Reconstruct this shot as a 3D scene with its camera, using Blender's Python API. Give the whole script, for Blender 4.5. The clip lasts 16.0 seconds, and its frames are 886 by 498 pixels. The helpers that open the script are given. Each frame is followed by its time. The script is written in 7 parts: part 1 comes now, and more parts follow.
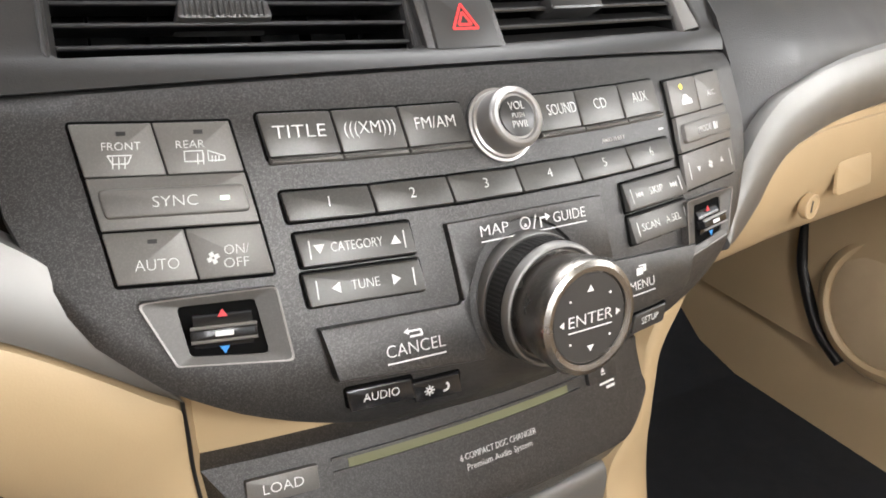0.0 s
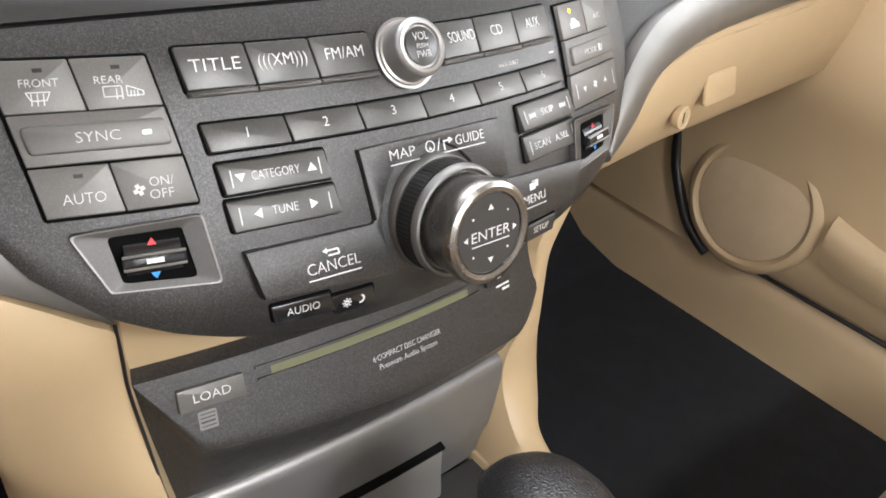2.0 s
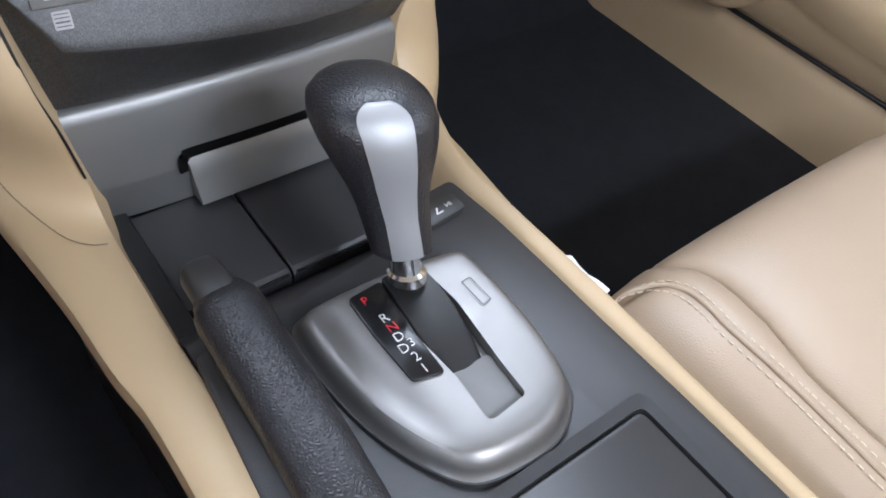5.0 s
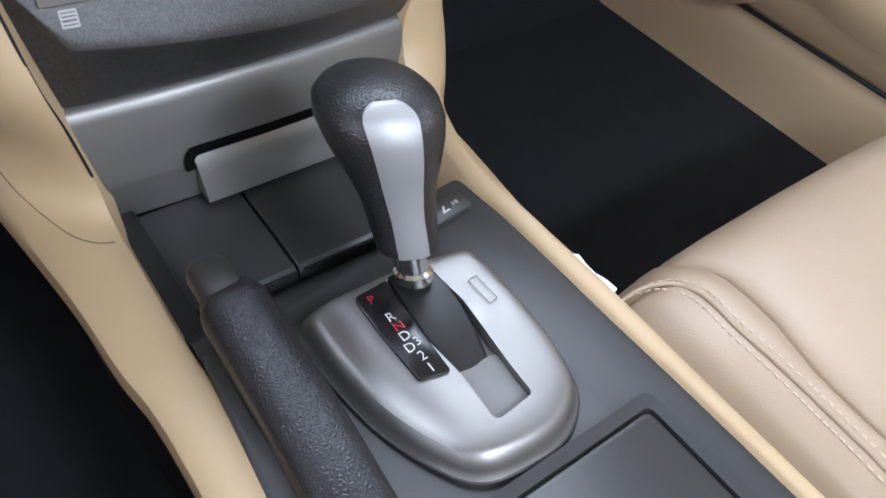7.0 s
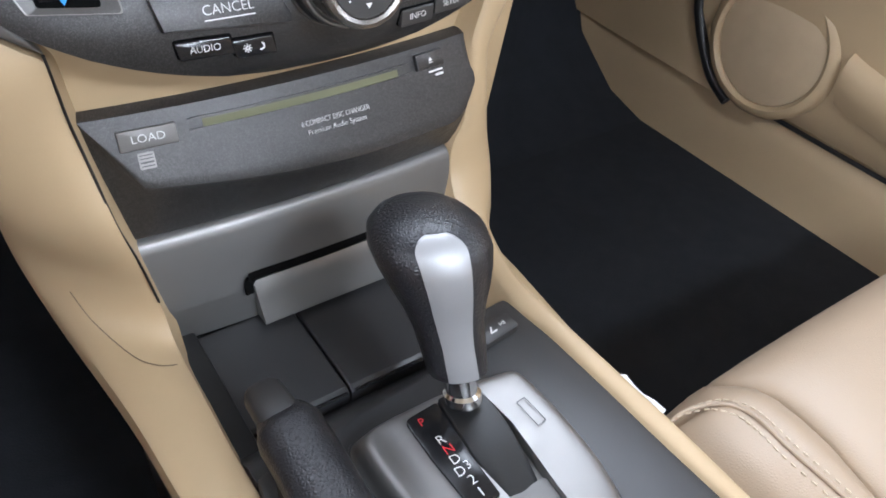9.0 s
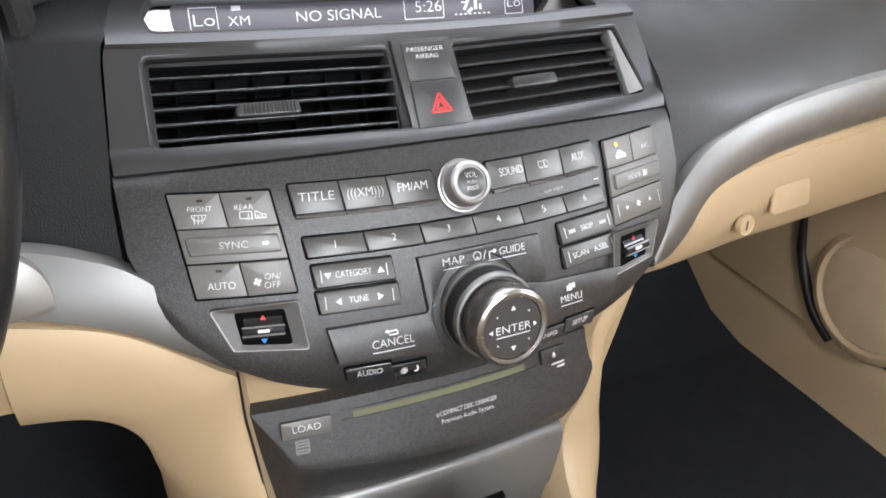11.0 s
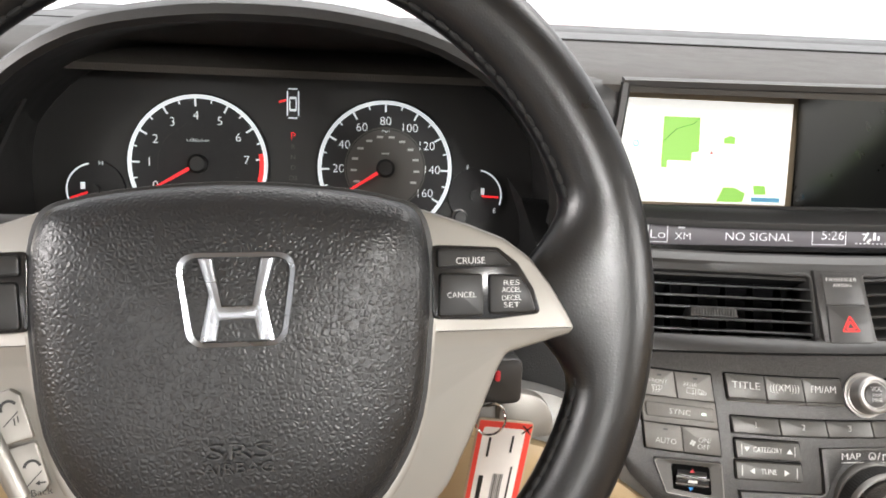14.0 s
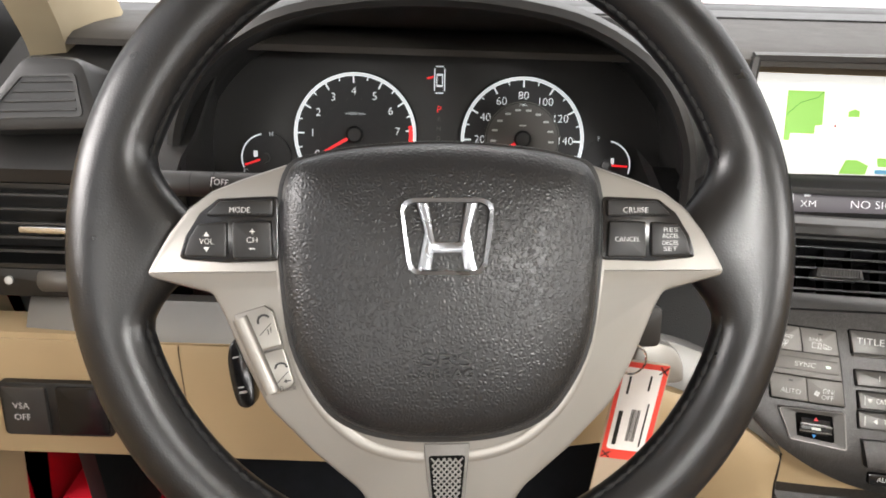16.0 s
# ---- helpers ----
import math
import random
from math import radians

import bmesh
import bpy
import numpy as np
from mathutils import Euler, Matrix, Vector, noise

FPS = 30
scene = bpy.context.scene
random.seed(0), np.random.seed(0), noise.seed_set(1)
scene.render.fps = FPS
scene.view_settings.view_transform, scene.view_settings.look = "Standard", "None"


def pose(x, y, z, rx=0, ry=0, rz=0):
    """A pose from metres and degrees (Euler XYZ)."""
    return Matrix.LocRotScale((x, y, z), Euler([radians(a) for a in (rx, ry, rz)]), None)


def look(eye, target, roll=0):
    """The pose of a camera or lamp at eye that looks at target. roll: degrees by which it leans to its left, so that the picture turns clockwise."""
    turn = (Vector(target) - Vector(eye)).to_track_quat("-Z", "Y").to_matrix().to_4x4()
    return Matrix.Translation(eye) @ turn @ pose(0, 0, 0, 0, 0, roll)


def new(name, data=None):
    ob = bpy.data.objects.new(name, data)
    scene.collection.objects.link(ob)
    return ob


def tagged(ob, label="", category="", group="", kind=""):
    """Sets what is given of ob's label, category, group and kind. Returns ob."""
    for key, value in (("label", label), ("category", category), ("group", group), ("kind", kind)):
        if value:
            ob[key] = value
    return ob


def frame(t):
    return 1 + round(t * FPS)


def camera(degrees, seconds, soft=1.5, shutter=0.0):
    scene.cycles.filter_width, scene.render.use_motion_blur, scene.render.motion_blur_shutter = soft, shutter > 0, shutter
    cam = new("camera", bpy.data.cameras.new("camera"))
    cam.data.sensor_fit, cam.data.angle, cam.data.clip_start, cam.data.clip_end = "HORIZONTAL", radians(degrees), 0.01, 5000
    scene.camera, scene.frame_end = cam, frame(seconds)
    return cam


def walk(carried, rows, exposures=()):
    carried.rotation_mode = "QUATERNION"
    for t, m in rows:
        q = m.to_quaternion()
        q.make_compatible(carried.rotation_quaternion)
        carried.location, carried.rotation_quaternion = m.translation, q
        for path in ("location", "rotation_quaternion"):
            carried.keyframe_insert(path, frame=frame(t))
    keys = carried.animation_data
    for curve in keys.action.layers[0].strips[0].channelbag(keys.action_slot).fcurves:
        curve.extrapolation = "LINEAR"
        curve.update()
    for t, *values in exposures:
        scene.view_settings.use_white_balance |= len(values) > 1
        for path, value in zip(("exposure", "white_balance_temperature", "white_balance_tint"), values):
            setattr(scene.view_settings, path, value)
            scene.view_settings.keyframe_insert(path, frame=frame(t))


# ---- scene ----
# camera and its walk
cam = camera(59.65, 16.0, soft=1.8)
PATH = [
    (0, (-0.1986, -0.1972, 0.7434), (0.0517, 0.1766, 0.5252), 4.80),
    (0.5, (-0.1998, -0.1959, 0.7451), (0.0536, 0.1730, 0.5223), 5.22),
    (1, (-0.2064, -0.1899, 0.7524), (0.0531, 0.1696, 0.5213), 5.90),
    (1.5, (-0.2151, -0.1901, 0.7608), (0.0544, 0.1523, 0.5154), 7.41),
    (2, (-0.2193, -0.2076, 0.7658), (0.0736, 0.0953, 0.4966), 8.37),
    (2.5, (-0.2265, -0.2464, 0.7614), (0.0752, 0.0259, 0.4700), 7.58),
    (3, (-0.2201, -0.2929, 0.7468), (0.0663, -0.0332, 0.4297), 6.53),
    (3.5, (-0.2123, -0.3104, 0.7354), (0.0498, -0.0600, 0.3910), 7.47),
    (4, (-0.1942, -0.3308, 0.7279), (0.0485, -0.0827, 0.3680), 8.58),
    (4.5, (-0.1842, -0.3399, 0.7199), (0.0507, -0.0952, 0.3526), 9.65),
    (7, (-0.1813, -0.3384, 0.7202), (0.0474, -0.0932, 0.3493), 9.34),
    (7.5, (-0.1800, -0.3379, 0.7236), (0.0481, -0.0873, 0.3560), 8.49),
    (8, (-0.1814, -0.3382, 0.7258), (0.0489, -0.0787, 0.3657), 7.74),
    (8.2, (-0.1816, -0.3389, 0.7280), (0.0488, -0.0740, 0.3720), 7.24),
    (10.3, (-0.2149, -0.3362, 0.8022), (0.0067, 0.0182, 0.5277), 3.91),
    (10.5, (-0.2189, -0.3232, 0.8200), (0.0033, 0.0329, 0.5482), 4.51),
    (11, (-0.2115, -0.3054, 0.8525), (-0.0048, 0.0720, 0.5977), 4.39),
    (11.5, (-0.2043, -0.2901, 0.8751), (-0.0175, 0.1074, 0.6362), 4.10),
    (12, (-0.1950, -0.2980, 0.8892), (-0.0281, 0.1160, 0.6641), 3.65),
    (12.5, (-0.2029, -0.3148, 0.9097), (-0.0557, 0.1133, 0.6975), 3.27),
    (13, (-0.2469, -0.3380, 0.9328), (-0.1247, 0.1026, 0.7305), 3.10),
    (13.5, (-0.3092, -0.3618, 0.9451), (-0.2187, 0.0899, 0.7507), 3.02),
    (14, (-0.3706, -0.3948, 0.9486), (-0.3202, 0.0647, 0.7580), 3.34),
    (14.5, (-0.4034, -0.4260, 0.9523), (-0.3820, 0.0349, 0.7596), 2.79),
    (15, (-0.4199, -0.4501, 0.9557), (-0.4146, 0.0097, 0.7592), 2.16),
    (15.5, (-0.4210, -0.4595, 0.9566), (-0.4233, -0.0017, 0.7556), 1.79),
    (16, (-0.4196, -0.4608, 0.9567), (-0.4256, -0.0044, 0.7526), 1.50),
]
walk(cam, [(t, look(eye, target, roll)) for t, eye, target, roll in PATH],
     exposures=[(0.0, 0.10, 6300, 10), (2.0, 0.12, 6100, 10), (3.0, 0.06, 5750, 10), (4.5, -0.04, 5350, 10), (8.2, -0.04, 5350, 10), (10.3, 0.14, 5750, 10), (11.2, 0.14, 5900, 10), (12.5, 0.12, 6400, 10), (14.0, -0.1, 6500, 10), (16.0, -0.16, 6550, 10)])

# world and light: a bright white showroom round the car
world = bpy.data.worlds.new("showroom_air")
scene.world = world
world.use_nodes = True
world.node_tree.nodes["Background"].inputs[0].default_value = (0.92, 0.95, 1.0, 1)
world.node_tree.nodes["Background"].inputs[1].default_value = 0.3


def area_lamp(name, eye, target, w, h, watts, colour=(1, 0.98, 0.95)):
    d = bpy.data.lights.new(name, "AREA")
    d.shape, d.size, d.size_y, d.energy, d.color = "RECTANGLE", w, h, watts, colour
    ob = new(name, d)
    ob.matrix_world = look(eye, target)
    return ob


# unseen fill lamps outside the car, added to light the cabin through its windows
area_lamp("outer_fill_lamp", (0.6, 1.5, 2.9), (0.0, -0.1, 0.5), 3.0, 1.2, 115)
# left fill is tinted pink, standing in for bounce off the red paint
area_lamp("side_fill_lamp", (-2.4, -0.6, 1.5), (0.7, 0.1, 0.35), 1.4, 0.7, 78, (1, 0.95, 0.93))
area_lamp("side_fill_lamp", (2.4, -1.2, 1.42), (-0.3, -0.05, 0.75), 1.4, 0.7, 60)
area_lamp("outer_fill_lamp", (-0.5, -4.2, 1.95), (-0.1, 0.0, 0.65), 2.6, 0.9, 165)
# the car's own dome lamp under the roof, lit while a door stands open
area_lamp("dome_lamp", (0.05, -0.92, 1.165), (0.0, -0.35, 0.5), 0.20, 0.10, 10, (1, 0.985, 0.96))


# ---- materials ----
def mat(name, base, rough=0.5, metal=0.0, grain=0.0, grain_scale=400.0, var=0.12, var_scale=30.0, emit=None, emit_strength=1.0,
        voronoi=False, coat=0.0, rough_var=0.08, spec=0.5, dist=0.0006, flake=0.0):
    m = bpy.data.materials.new(name)
    m.use_nodes = True
    nt = m.node_tree
    b = nt.nodes["Principled BSDF"]
    b.inputs["Roughness"].default_value = rough
    b.inputs["Metallic"].default_value = metal
    b.inputs["Specular IOR Level"].default_value = spec
    b.inputs["Coat Weight"].default_value = coat
    co = nt.nodes.new("ShaderNodeTexCoord")
    col = (*base, 1)
    b.inputs["Base Color"].default_value = col
    if var > 0:
        n = nt.nodes.new("ShaderNodeTexNoise")
        n.inputs["Scale"].default_value, n.inputs["Detail"].default_value = var_scale, 5.0
        nt.links.new(co.outputs["Object"], n.inputs["Vector"])
        r = nt.nodes.new("ShaderNodeMix")
        r.data_type = "RGBA"
        r.inputs["A"].default_value = tuple(c * (1 - var) for c in base) + (1,)
        r.inputs["B"].default_value = tuple(min(1, c * (1 + var)) for c in base) + (1,)
        nt.links.new(n.outputs["Fac"], r.inputs["Factor"])
        nt.links.new(r.outputs["Result"], b.inputs["Base Color"])
        k = nt.nodes.new("ShaderNodeMapRange")
        k.inputs["To Min"].default_value, k.inputs["To Max"].default_value = max(0.02, rough - rough_var), min(1, rough + rough_var)
        n2 = nt.nodes.new("ShaderNodeTexNoise")
        n2.inputs["Scale"].default_value = var_scale * 2.7
        nt.links.new(co.outputs["Object"], n2.inputs["Vector"])
        nt.links.new(n2.outputs["Fac"], k.inputs["Value"])
        nt.links.new(k.outputs["Result"], b.inputs["Roughness"])
    if flake > 0:
        # bright metal flakes scattered in the paint
        cells = nt.nodes.new("ShaderNodeTexVoronoi")
        cells.inputs["Scale"].default_value = 2900.0
        nt.links.new(co.outputs["Object"], cells.inputs["Vector"])
        sep = nt.nodes.new("ShaderNodeSeparateColor")
        nt.links.new(cells.outputs["Color"], sep.inputs["Color"])
        pick = nt.nodes.new("ShaderNodeMapRange")
        pick.inputs["From Min"].default_value = 0.55
        nt.links.new(sep.outputs["Red"], pick.inputs["Value"])
        mixf = nt.nodes.new("ShaderNodeMix")
        mixf.data_type = "RGBA"
        mixf.inputs["B"].default_value = tuple(min(1, c * (1 + flake)) for c in base) + (1,)
        if b.inputs["Base Color"].is_linked:
            nt.links.new(b.inputs["Base Color"].links[0].from_socket, mixf.inputs["A"])
        else:
            mixf.inputs["A"].default_value = col
        nt.links.new(pick.outputs["Result"], mixf.inputs["Factor"])
        nt.links.new(mixf.outputs["Result"], b.inputs["Base Color"])
    if grain > 0:
        bump = nt.nodes.new("ShaderNodeBump")
        bump.inputs["Strength"].default_value, bump.inputs["Distance"].default_value = grain, dist
        if voronoi:
            v = nt.nodes.new("ShaderNodeTexVoronoi")
            v.feature = "DISTANCE_TO_EDGE"
            v.inputs["Scale"].default_value = grain_scale
            warp = nt.nodes.new("ShaderNodeTexNoise")
            warp.inputs["Scale"].default_value = grain_scale * 0.7
            mixv = nt.nodes.new("ShaderNodeMix")
            mixv.data_type = "VECTOR"
            mixv.inputs["Factor"].default_value = 0.0007
            nt.links.new(co.outputs["Object"], warp.inputs["Vector"])
            nt.links.new(co.outputs["Object"], mixv.inputs["A"])
            nt.links.new(warp.outputs["Color"], mixv.inputs["B"])
            nt.links.new(mixv.outputs["Result"], v.inputs["Vector"])
            sm = nt.nodes.new("ShaderNodeMapRange")
            sm.interpolation_type = "SMOOTHSTEP"
            sm.inputs["From Max"].default_value = 0.45
            nt.links.new(v.outputs["Distance"], sm.inputs["Value"])
            nt.links.new(sm.outputs["Result"], bump.inputs["Height"])
        else:
            g = nt.nodes.new("ShaderNodeTexNoise")
            g.inputs["Scale"].default_value, g.inputs["Detail"].default_value = grain_scale, 3.0
            nt.links.new(co.outputs["Object"], g.inputs["Vector"])
            nt.links.new(g.outputs["Fac"], bump.inputs["Height"])
        nt.links.new(bump.outputs["Normal"], b.inputs["Normal"])
    if emit:
        b.inputs["Emission Color"].default_value = (*emit, 1)
        b.inputs["Emission Strength"].default_value = emit_strength
    return m


M_PANEL = mat("charcoal_metallic_plastic", (0.047, 0.046, 0.045), 0.36, 0.6, 0.2, 4200, 0.15, 60, flake=1.2)
M_BUTTON = mat("black_button_plastic", (0.075, 0.073, 0.069), 0.36, 0.5, 0.1, 4200, 0.12, 60, flake=0.3)
M_SWITCH = mat("dark_switch_plastic", (0.040, 0.039, 0.038), 0.36, 0.2, 0.1, 2600, 0.12, 60)
M_GREY = mat("taupe_button_plastic", (0.125, 0.119, 0.111), 0.45, 0.4, 0.1, 4200, 0.08, 60, flake=0.2)
M_BEZEL = mat("dull_taupe_bezel", (0.075, 0.072, 0.068), 0.42, 0.4, 0.1, 4200, 0.08, 60, flake=0.2)
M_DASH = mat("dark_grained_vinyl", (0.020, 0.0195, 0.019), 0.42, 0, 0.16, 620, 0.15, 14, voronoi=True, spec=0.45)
# darker copy of the dash vinyl for the panel that lies in shade
M_DASH_SHADE = mat("shaded_grained_vinyl", (0.011, 0.011, 0.011), 0.55, 0, 0.2, 520, 0.12, 14, voronoi=True, spec=0.25)
M_DASH_SMOOTH = mat("dark_soft_plastic", (0.022, 0.0215, 0.021), 0.34, 0, 0.12, 1100, 0.15, 700)
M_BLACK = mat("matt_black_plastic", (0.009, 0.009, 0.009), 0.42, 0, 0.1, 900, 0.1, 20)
M_GLOSS = mat("gloss_black_plastic", (0.010, 0.010, 0.011), 0.18, 0, 0, 0, 0.05, 20)
M_BEIGE = mat("tan_soft_plastic", (0.43, 0.32, 0.186), 0.5, 0, 0.1, 1100, 0.06, 12)
M_LEATHER = mat("tan_leather", (0.345, 0.262, 0.180), 0.42, 0, 0.16, 520, 0.07, 9, voronoi=True)
M_SILVER = mat("satin_silver_paint", (0.20, 0.195, 0.187), 0.46, 0.75, 0.06, 2500, 0.05, 25)
M_KNOB = mat("bright_satin_knob", (0.36, 0.352, 0.34), 0.36, 0.8, 0.04, 2500, 0.04, 40, rough_var=0.02)
M_CHAMP = mat("satin_champagne_silver", (0.26, 0.247, 0.228), 0.40, 0.7, 0.06, 2500, 0.05, 25)
M_DULL = mat("dull_grey_metal_paint", (0.20, 0.19, 0.18), 0.38, 0.5, 0.03, 2500, 0.05, 25)
M_CHROME = mat("chrome", (0.8, 0.8, 0.8), 0.1, 1.0, 0, 0, 0.03, 25)
M_BLEATHER = mat("black_leather", (0.014, 0.014, 0.016), 0.36, 0, 0.45, 440, 0.12, 20, voronoi=True, dist=0.00045)
M_RIMLEATHER = mat("smooth_black_leather", (0.008, 0.008, 0.0085), 0.31, 0, 0.12, 540, 0.12, 20, voronoi=True, dist=0.0004)
M_CARPET = mat("black_carpet", (0.010, 0.012, 0.016), 0.95, 0, 0.9, 700, 0.55, 22)
M_PRINT = mat("pale_grey_print", (0.56, 0.56, 0.55), 0.5, 0, 0, 0, 0)
M_WHITE = mat("white_print", (0.66, 0.66, 0.65), 0.5, 0, 0, 0, 0)
M_WHITELIT = mat("lit_white_marking", (0.7, 0.7, 0.7), 0.5, 0, 0, 0, 0, emit=(0.85, 0.95, 1.0), emit_strength=0.65)
M_RED = mat("red_print", (0.6, 0.02, 0.03), 0.5, 0, 0, 0, 0)
M_REDLIT = mat("lit_red_marking", (0.6, 0.02, 0.02), 0.5, 0, 0, 0, 0, emit=(1, 0.03, 0.03), emit_strength=1.0)
M_BLUE = mat("blue_print", (0.02, 0.25, 0.7), 0.5, 0, 0, 0, 0)
M_BAG = mat("grained_airbag_vinyl", (0.010, 0.0105, 0.0115), 0.37, 0, 0.45, 430, 0.12, 20, voronoi=True, dist=0.00040)
# near-black for joints and mesh, and painted shade where recesses should fall dark
M_DEEP = mat("black_and_recess_shade", (0.004, 0.004, 0.004), 0.9, 0, 0, 0, 0.05, 20, spec=0.05)
M_TOP = mat("dark_top_vinyl", (0.046, 0.042, 0.037), 0.55, 0, 0.25, 420, 0.15, 14, voronoi=True, spec=0.3)
M_CONSOLE = mat("charcoal_console_plastic", (0.034, 0.034, 0.035), 0.40, 0.1, 0.25, 1300, 0.15, 900)
M_PLATE = mat("satin_grey_silver_plate", (0.22, 0.213, 0.207), 0.40, 0.75, 0.06, 2500, 0.06, 30)
M_PILLAR = mat("beige_pillar_fabric", (0.42, 0.35, 0.235), 0.9, 0, 0.3, 900, 0.06, 30)
M_GAUGE = mat("matt_gauge_face", (0.014, 0.014, 0.015), 0.6, 0, 0.05, 900, 0.08, 60)
M_FASCIA = mat("charcoal_soft_plastic", (0.026, 0.0255, 0.025), 0.40, 0.15, 0.14, 1500, 0.12, 500)
M_HEADLINER = mat("light_beige_fabric", (0.62, 0.56, 0.46), 0.9, 0, 0.3, 900, 0.06, 30)


# ---- shape helpers ----
def part(name, bm, material, parent=None, label="", sharp=38, m=None):
    if m is not None:
        bm.transform(m)
    bmesh.ops.recalc_face_normals(bm, faces=bm.faces[:])
    me = bpy.data.meshes.new(name)
    for f in bm.faces:
        f.smooth = f.material_index == 0 and len(f.verts) < 9
        f.material_index = 0
    bm.to_mesh(me)
    bm.free()
    me.set_sharp_from_angle(angle=radians(sharp))
    me.materials.append(material)
    ob = new(name, me)
    if parent is not None:
        ob.parent = parent
    if label:
        ob["label"] = label
    return ob


def thing(name, label, category, group="", kind="", at=(0, 0, 0)):
    ob = new(name)
    ob.empty_display_size = 0.02
    return tagged(ob, label, category, group, kind)


def smooth_curve(pts, n=8):
    """A smooth line through the given points, n steps between two."""
    P = [Vector(p) for p in pts]
    out = []
    for i in range(len(P) - 1):
        a, b, c, d = P[max(i - 1, 0)], P[i], P[i + 1], P[min(i + 2, len(P) - 1)]
        for k in range(n):
            t = k / n
            out.append(0.5 * (2 * b + (c - a) * t + (2 * a - 5 * b + 4 * c - d) * t * t + (3 * b - a - 3 * c + d) * t ** 3))
    return out + [P[-1]]


def closed_curve(pts, n=5):
    """A smooth closed 2D outline through the points."""
    m = len(pts)
    P = [(p[0], p[1], 0) for p in pts]
    full = smooth_curve([P[-1]] + P + [P[0], P[1]], n)
    return [p.to_2d() for p in full[n:n * (m + 1)]]


def rounded(poly, r=0.002, n=4):
    """A 2D polygon with its corners rounded; r: one radius or one for each corner."""
    P = [Vector(p[:2]) for p in poly]
    out = []
    for i, p in enumerate(P):
        ri = r[i] if isinstance(r, (list, tuple)) else r
        a, b = P[i - 1] - p, P[(i + 1) % len(P)] - p
        la, lb = a.length, b.length
        a, b = a / la, b / lb
        ang = a.angle(b)
        d = min(ri / max(math.tan(ang / 2), 1e-3), la * 0.49, lb * 0.49)
        s, e = p + a * d, p + b * d
        for k in range(n + 1):
            t = k / n
            out.append(s * (1 - t) ** 2 + p * 2 * t * (1 - t) + e * t * t)
    return out


def prism(poly, h, depth=0.0, bevel=0.0006, inset=0.0):
    """A slab over a 2D outline from -depth to h, its upper rim rounded."""
    bm = bmesh.new()
    poly = [Vector(p[:2]) for p in poly]
    area = sum(a.x * b.y - b.x * a.y for a, b in zip(poly, poly[1:] + poly[:1]))
    if area < 0:
        poly.reverse()
    n = len(poly)
    c = sum(poly, Vector((0, 0))) / n

    def shrunk(d):
        out = []
        for i, p in enumerate(poly):
            t = (poly[(i + 1) % n] - poly[i - 1])
            t.normalize()
            out.append(p + Vector((-t.y, t.x)) * d)
        return out
    levels = [(0, -depth), (0, h - bevel), (bevel * 0.3, h - bevel * 0.3), (bevel, h)]
    if bevel <= 0:
        levels = [(0, -depth), (0, h)]
    rings = []
    for d, z in levels:
        rings.append([bm.verts.new((p.x, p.y, z)) for p in (shrunk(d) if d else poly)])
    for a, b in zip(rings, rings[1:]):
        for i in range(n):
            bm.faces.new((a[i], a[(i + 1) % n], b[(i + 1) % n], b[i]))
    bm.faces.new(rings[-1]).material_index = 1
    bm.faces.new(list(reversed(rings[0]))).material_index = 1
    return bm


def frame_ring(outer, inner, h, depth=0.0, slope=0.0):
    """A flat frame between two outlines with the same count of points; the inner rim is sunk by slope."""
    bm = bmesh.new()
    n = len(outer)
    rows = [[(p[0], p[1], -depth) for p in outer], [(p[0], p[1], h) for p in outer], [(p[0], p[1], h - slope) for p in inner], [(p[0], p[1], -depth) for p in inner]]
    V = [[bm.verts.new(p) for p in row] for row in rows]
    for a, b in zip(V, V[1:] + V[:1]):
        for i in range(n):
            bm.faces.new((a[i], a[(i + 1) % n], b[(i + 1) % n], b[i]))
    return bm


def lathe(profile, n=48, cap=True):
    """A turned body about the local z axis; profile: (radius, z)."""
    bm = bmesh.new()
    rings = []
    for r, z in profile:
        if r < 1e-6:
            rings.append([bm.verts.new((0, 0, z))])
        else:
            rings.append([bm.verts.new((r * math.cos(2 * math.pi * i / n), r * math.sin(2 * math.pi * i / n), z)) for i in range(n)])
    for a, b in zip(rings, rings[1:]):
        for i in range(n):
            j = (i + 1) % n
            if len(a) == 1 and len(b) == 1:
                continue
            if len(a) == 1:
                bm.faces.new((a[0], b[j], b[i]))
            elif len(b) == 1:
                bm.faces.new((a[i], a[j], b[0]))
            else:
                bm.faces.new((a[i], a[j], b[j], b[i]))
    if not cap:
        for i in range(n):
            bm.faces.new((rings[-1][i], rings[-1][(i + 1) % n], rings[0][(i + 1) % n], rings[0][i]))
    for ring, flip in ((rings[0], True), (rings[-1], False)):
        if cap and len(ring) > 1:
            bm.faces.new(list(reversed(ring)) if flip else ring)
    return bm


def loft(rows, ring=False, close=False, cap=False):
    """Faces between rows of points; ring: each row is a closed loop; close: the last row meets the first; cap: closes both ends."""
    bm = bmesh.new()
    V = [[bm.verts.new(p) for p in row] for row in rows]
    pairs = list(zip(V, V[1:])) + ([(V[-1], V[0])] if close else [])
    for a, b in pairs:
        n = len(a)
        for i in range(n if ring else n - 1):
            j = (i + 1) % n
            bm.faces.new((a[i], a[j], b[j], b[i]))
    if cap:
        bm.faces.new(list(reversed(V[0])))
        bm.faces.new(V[-1])
    return bm


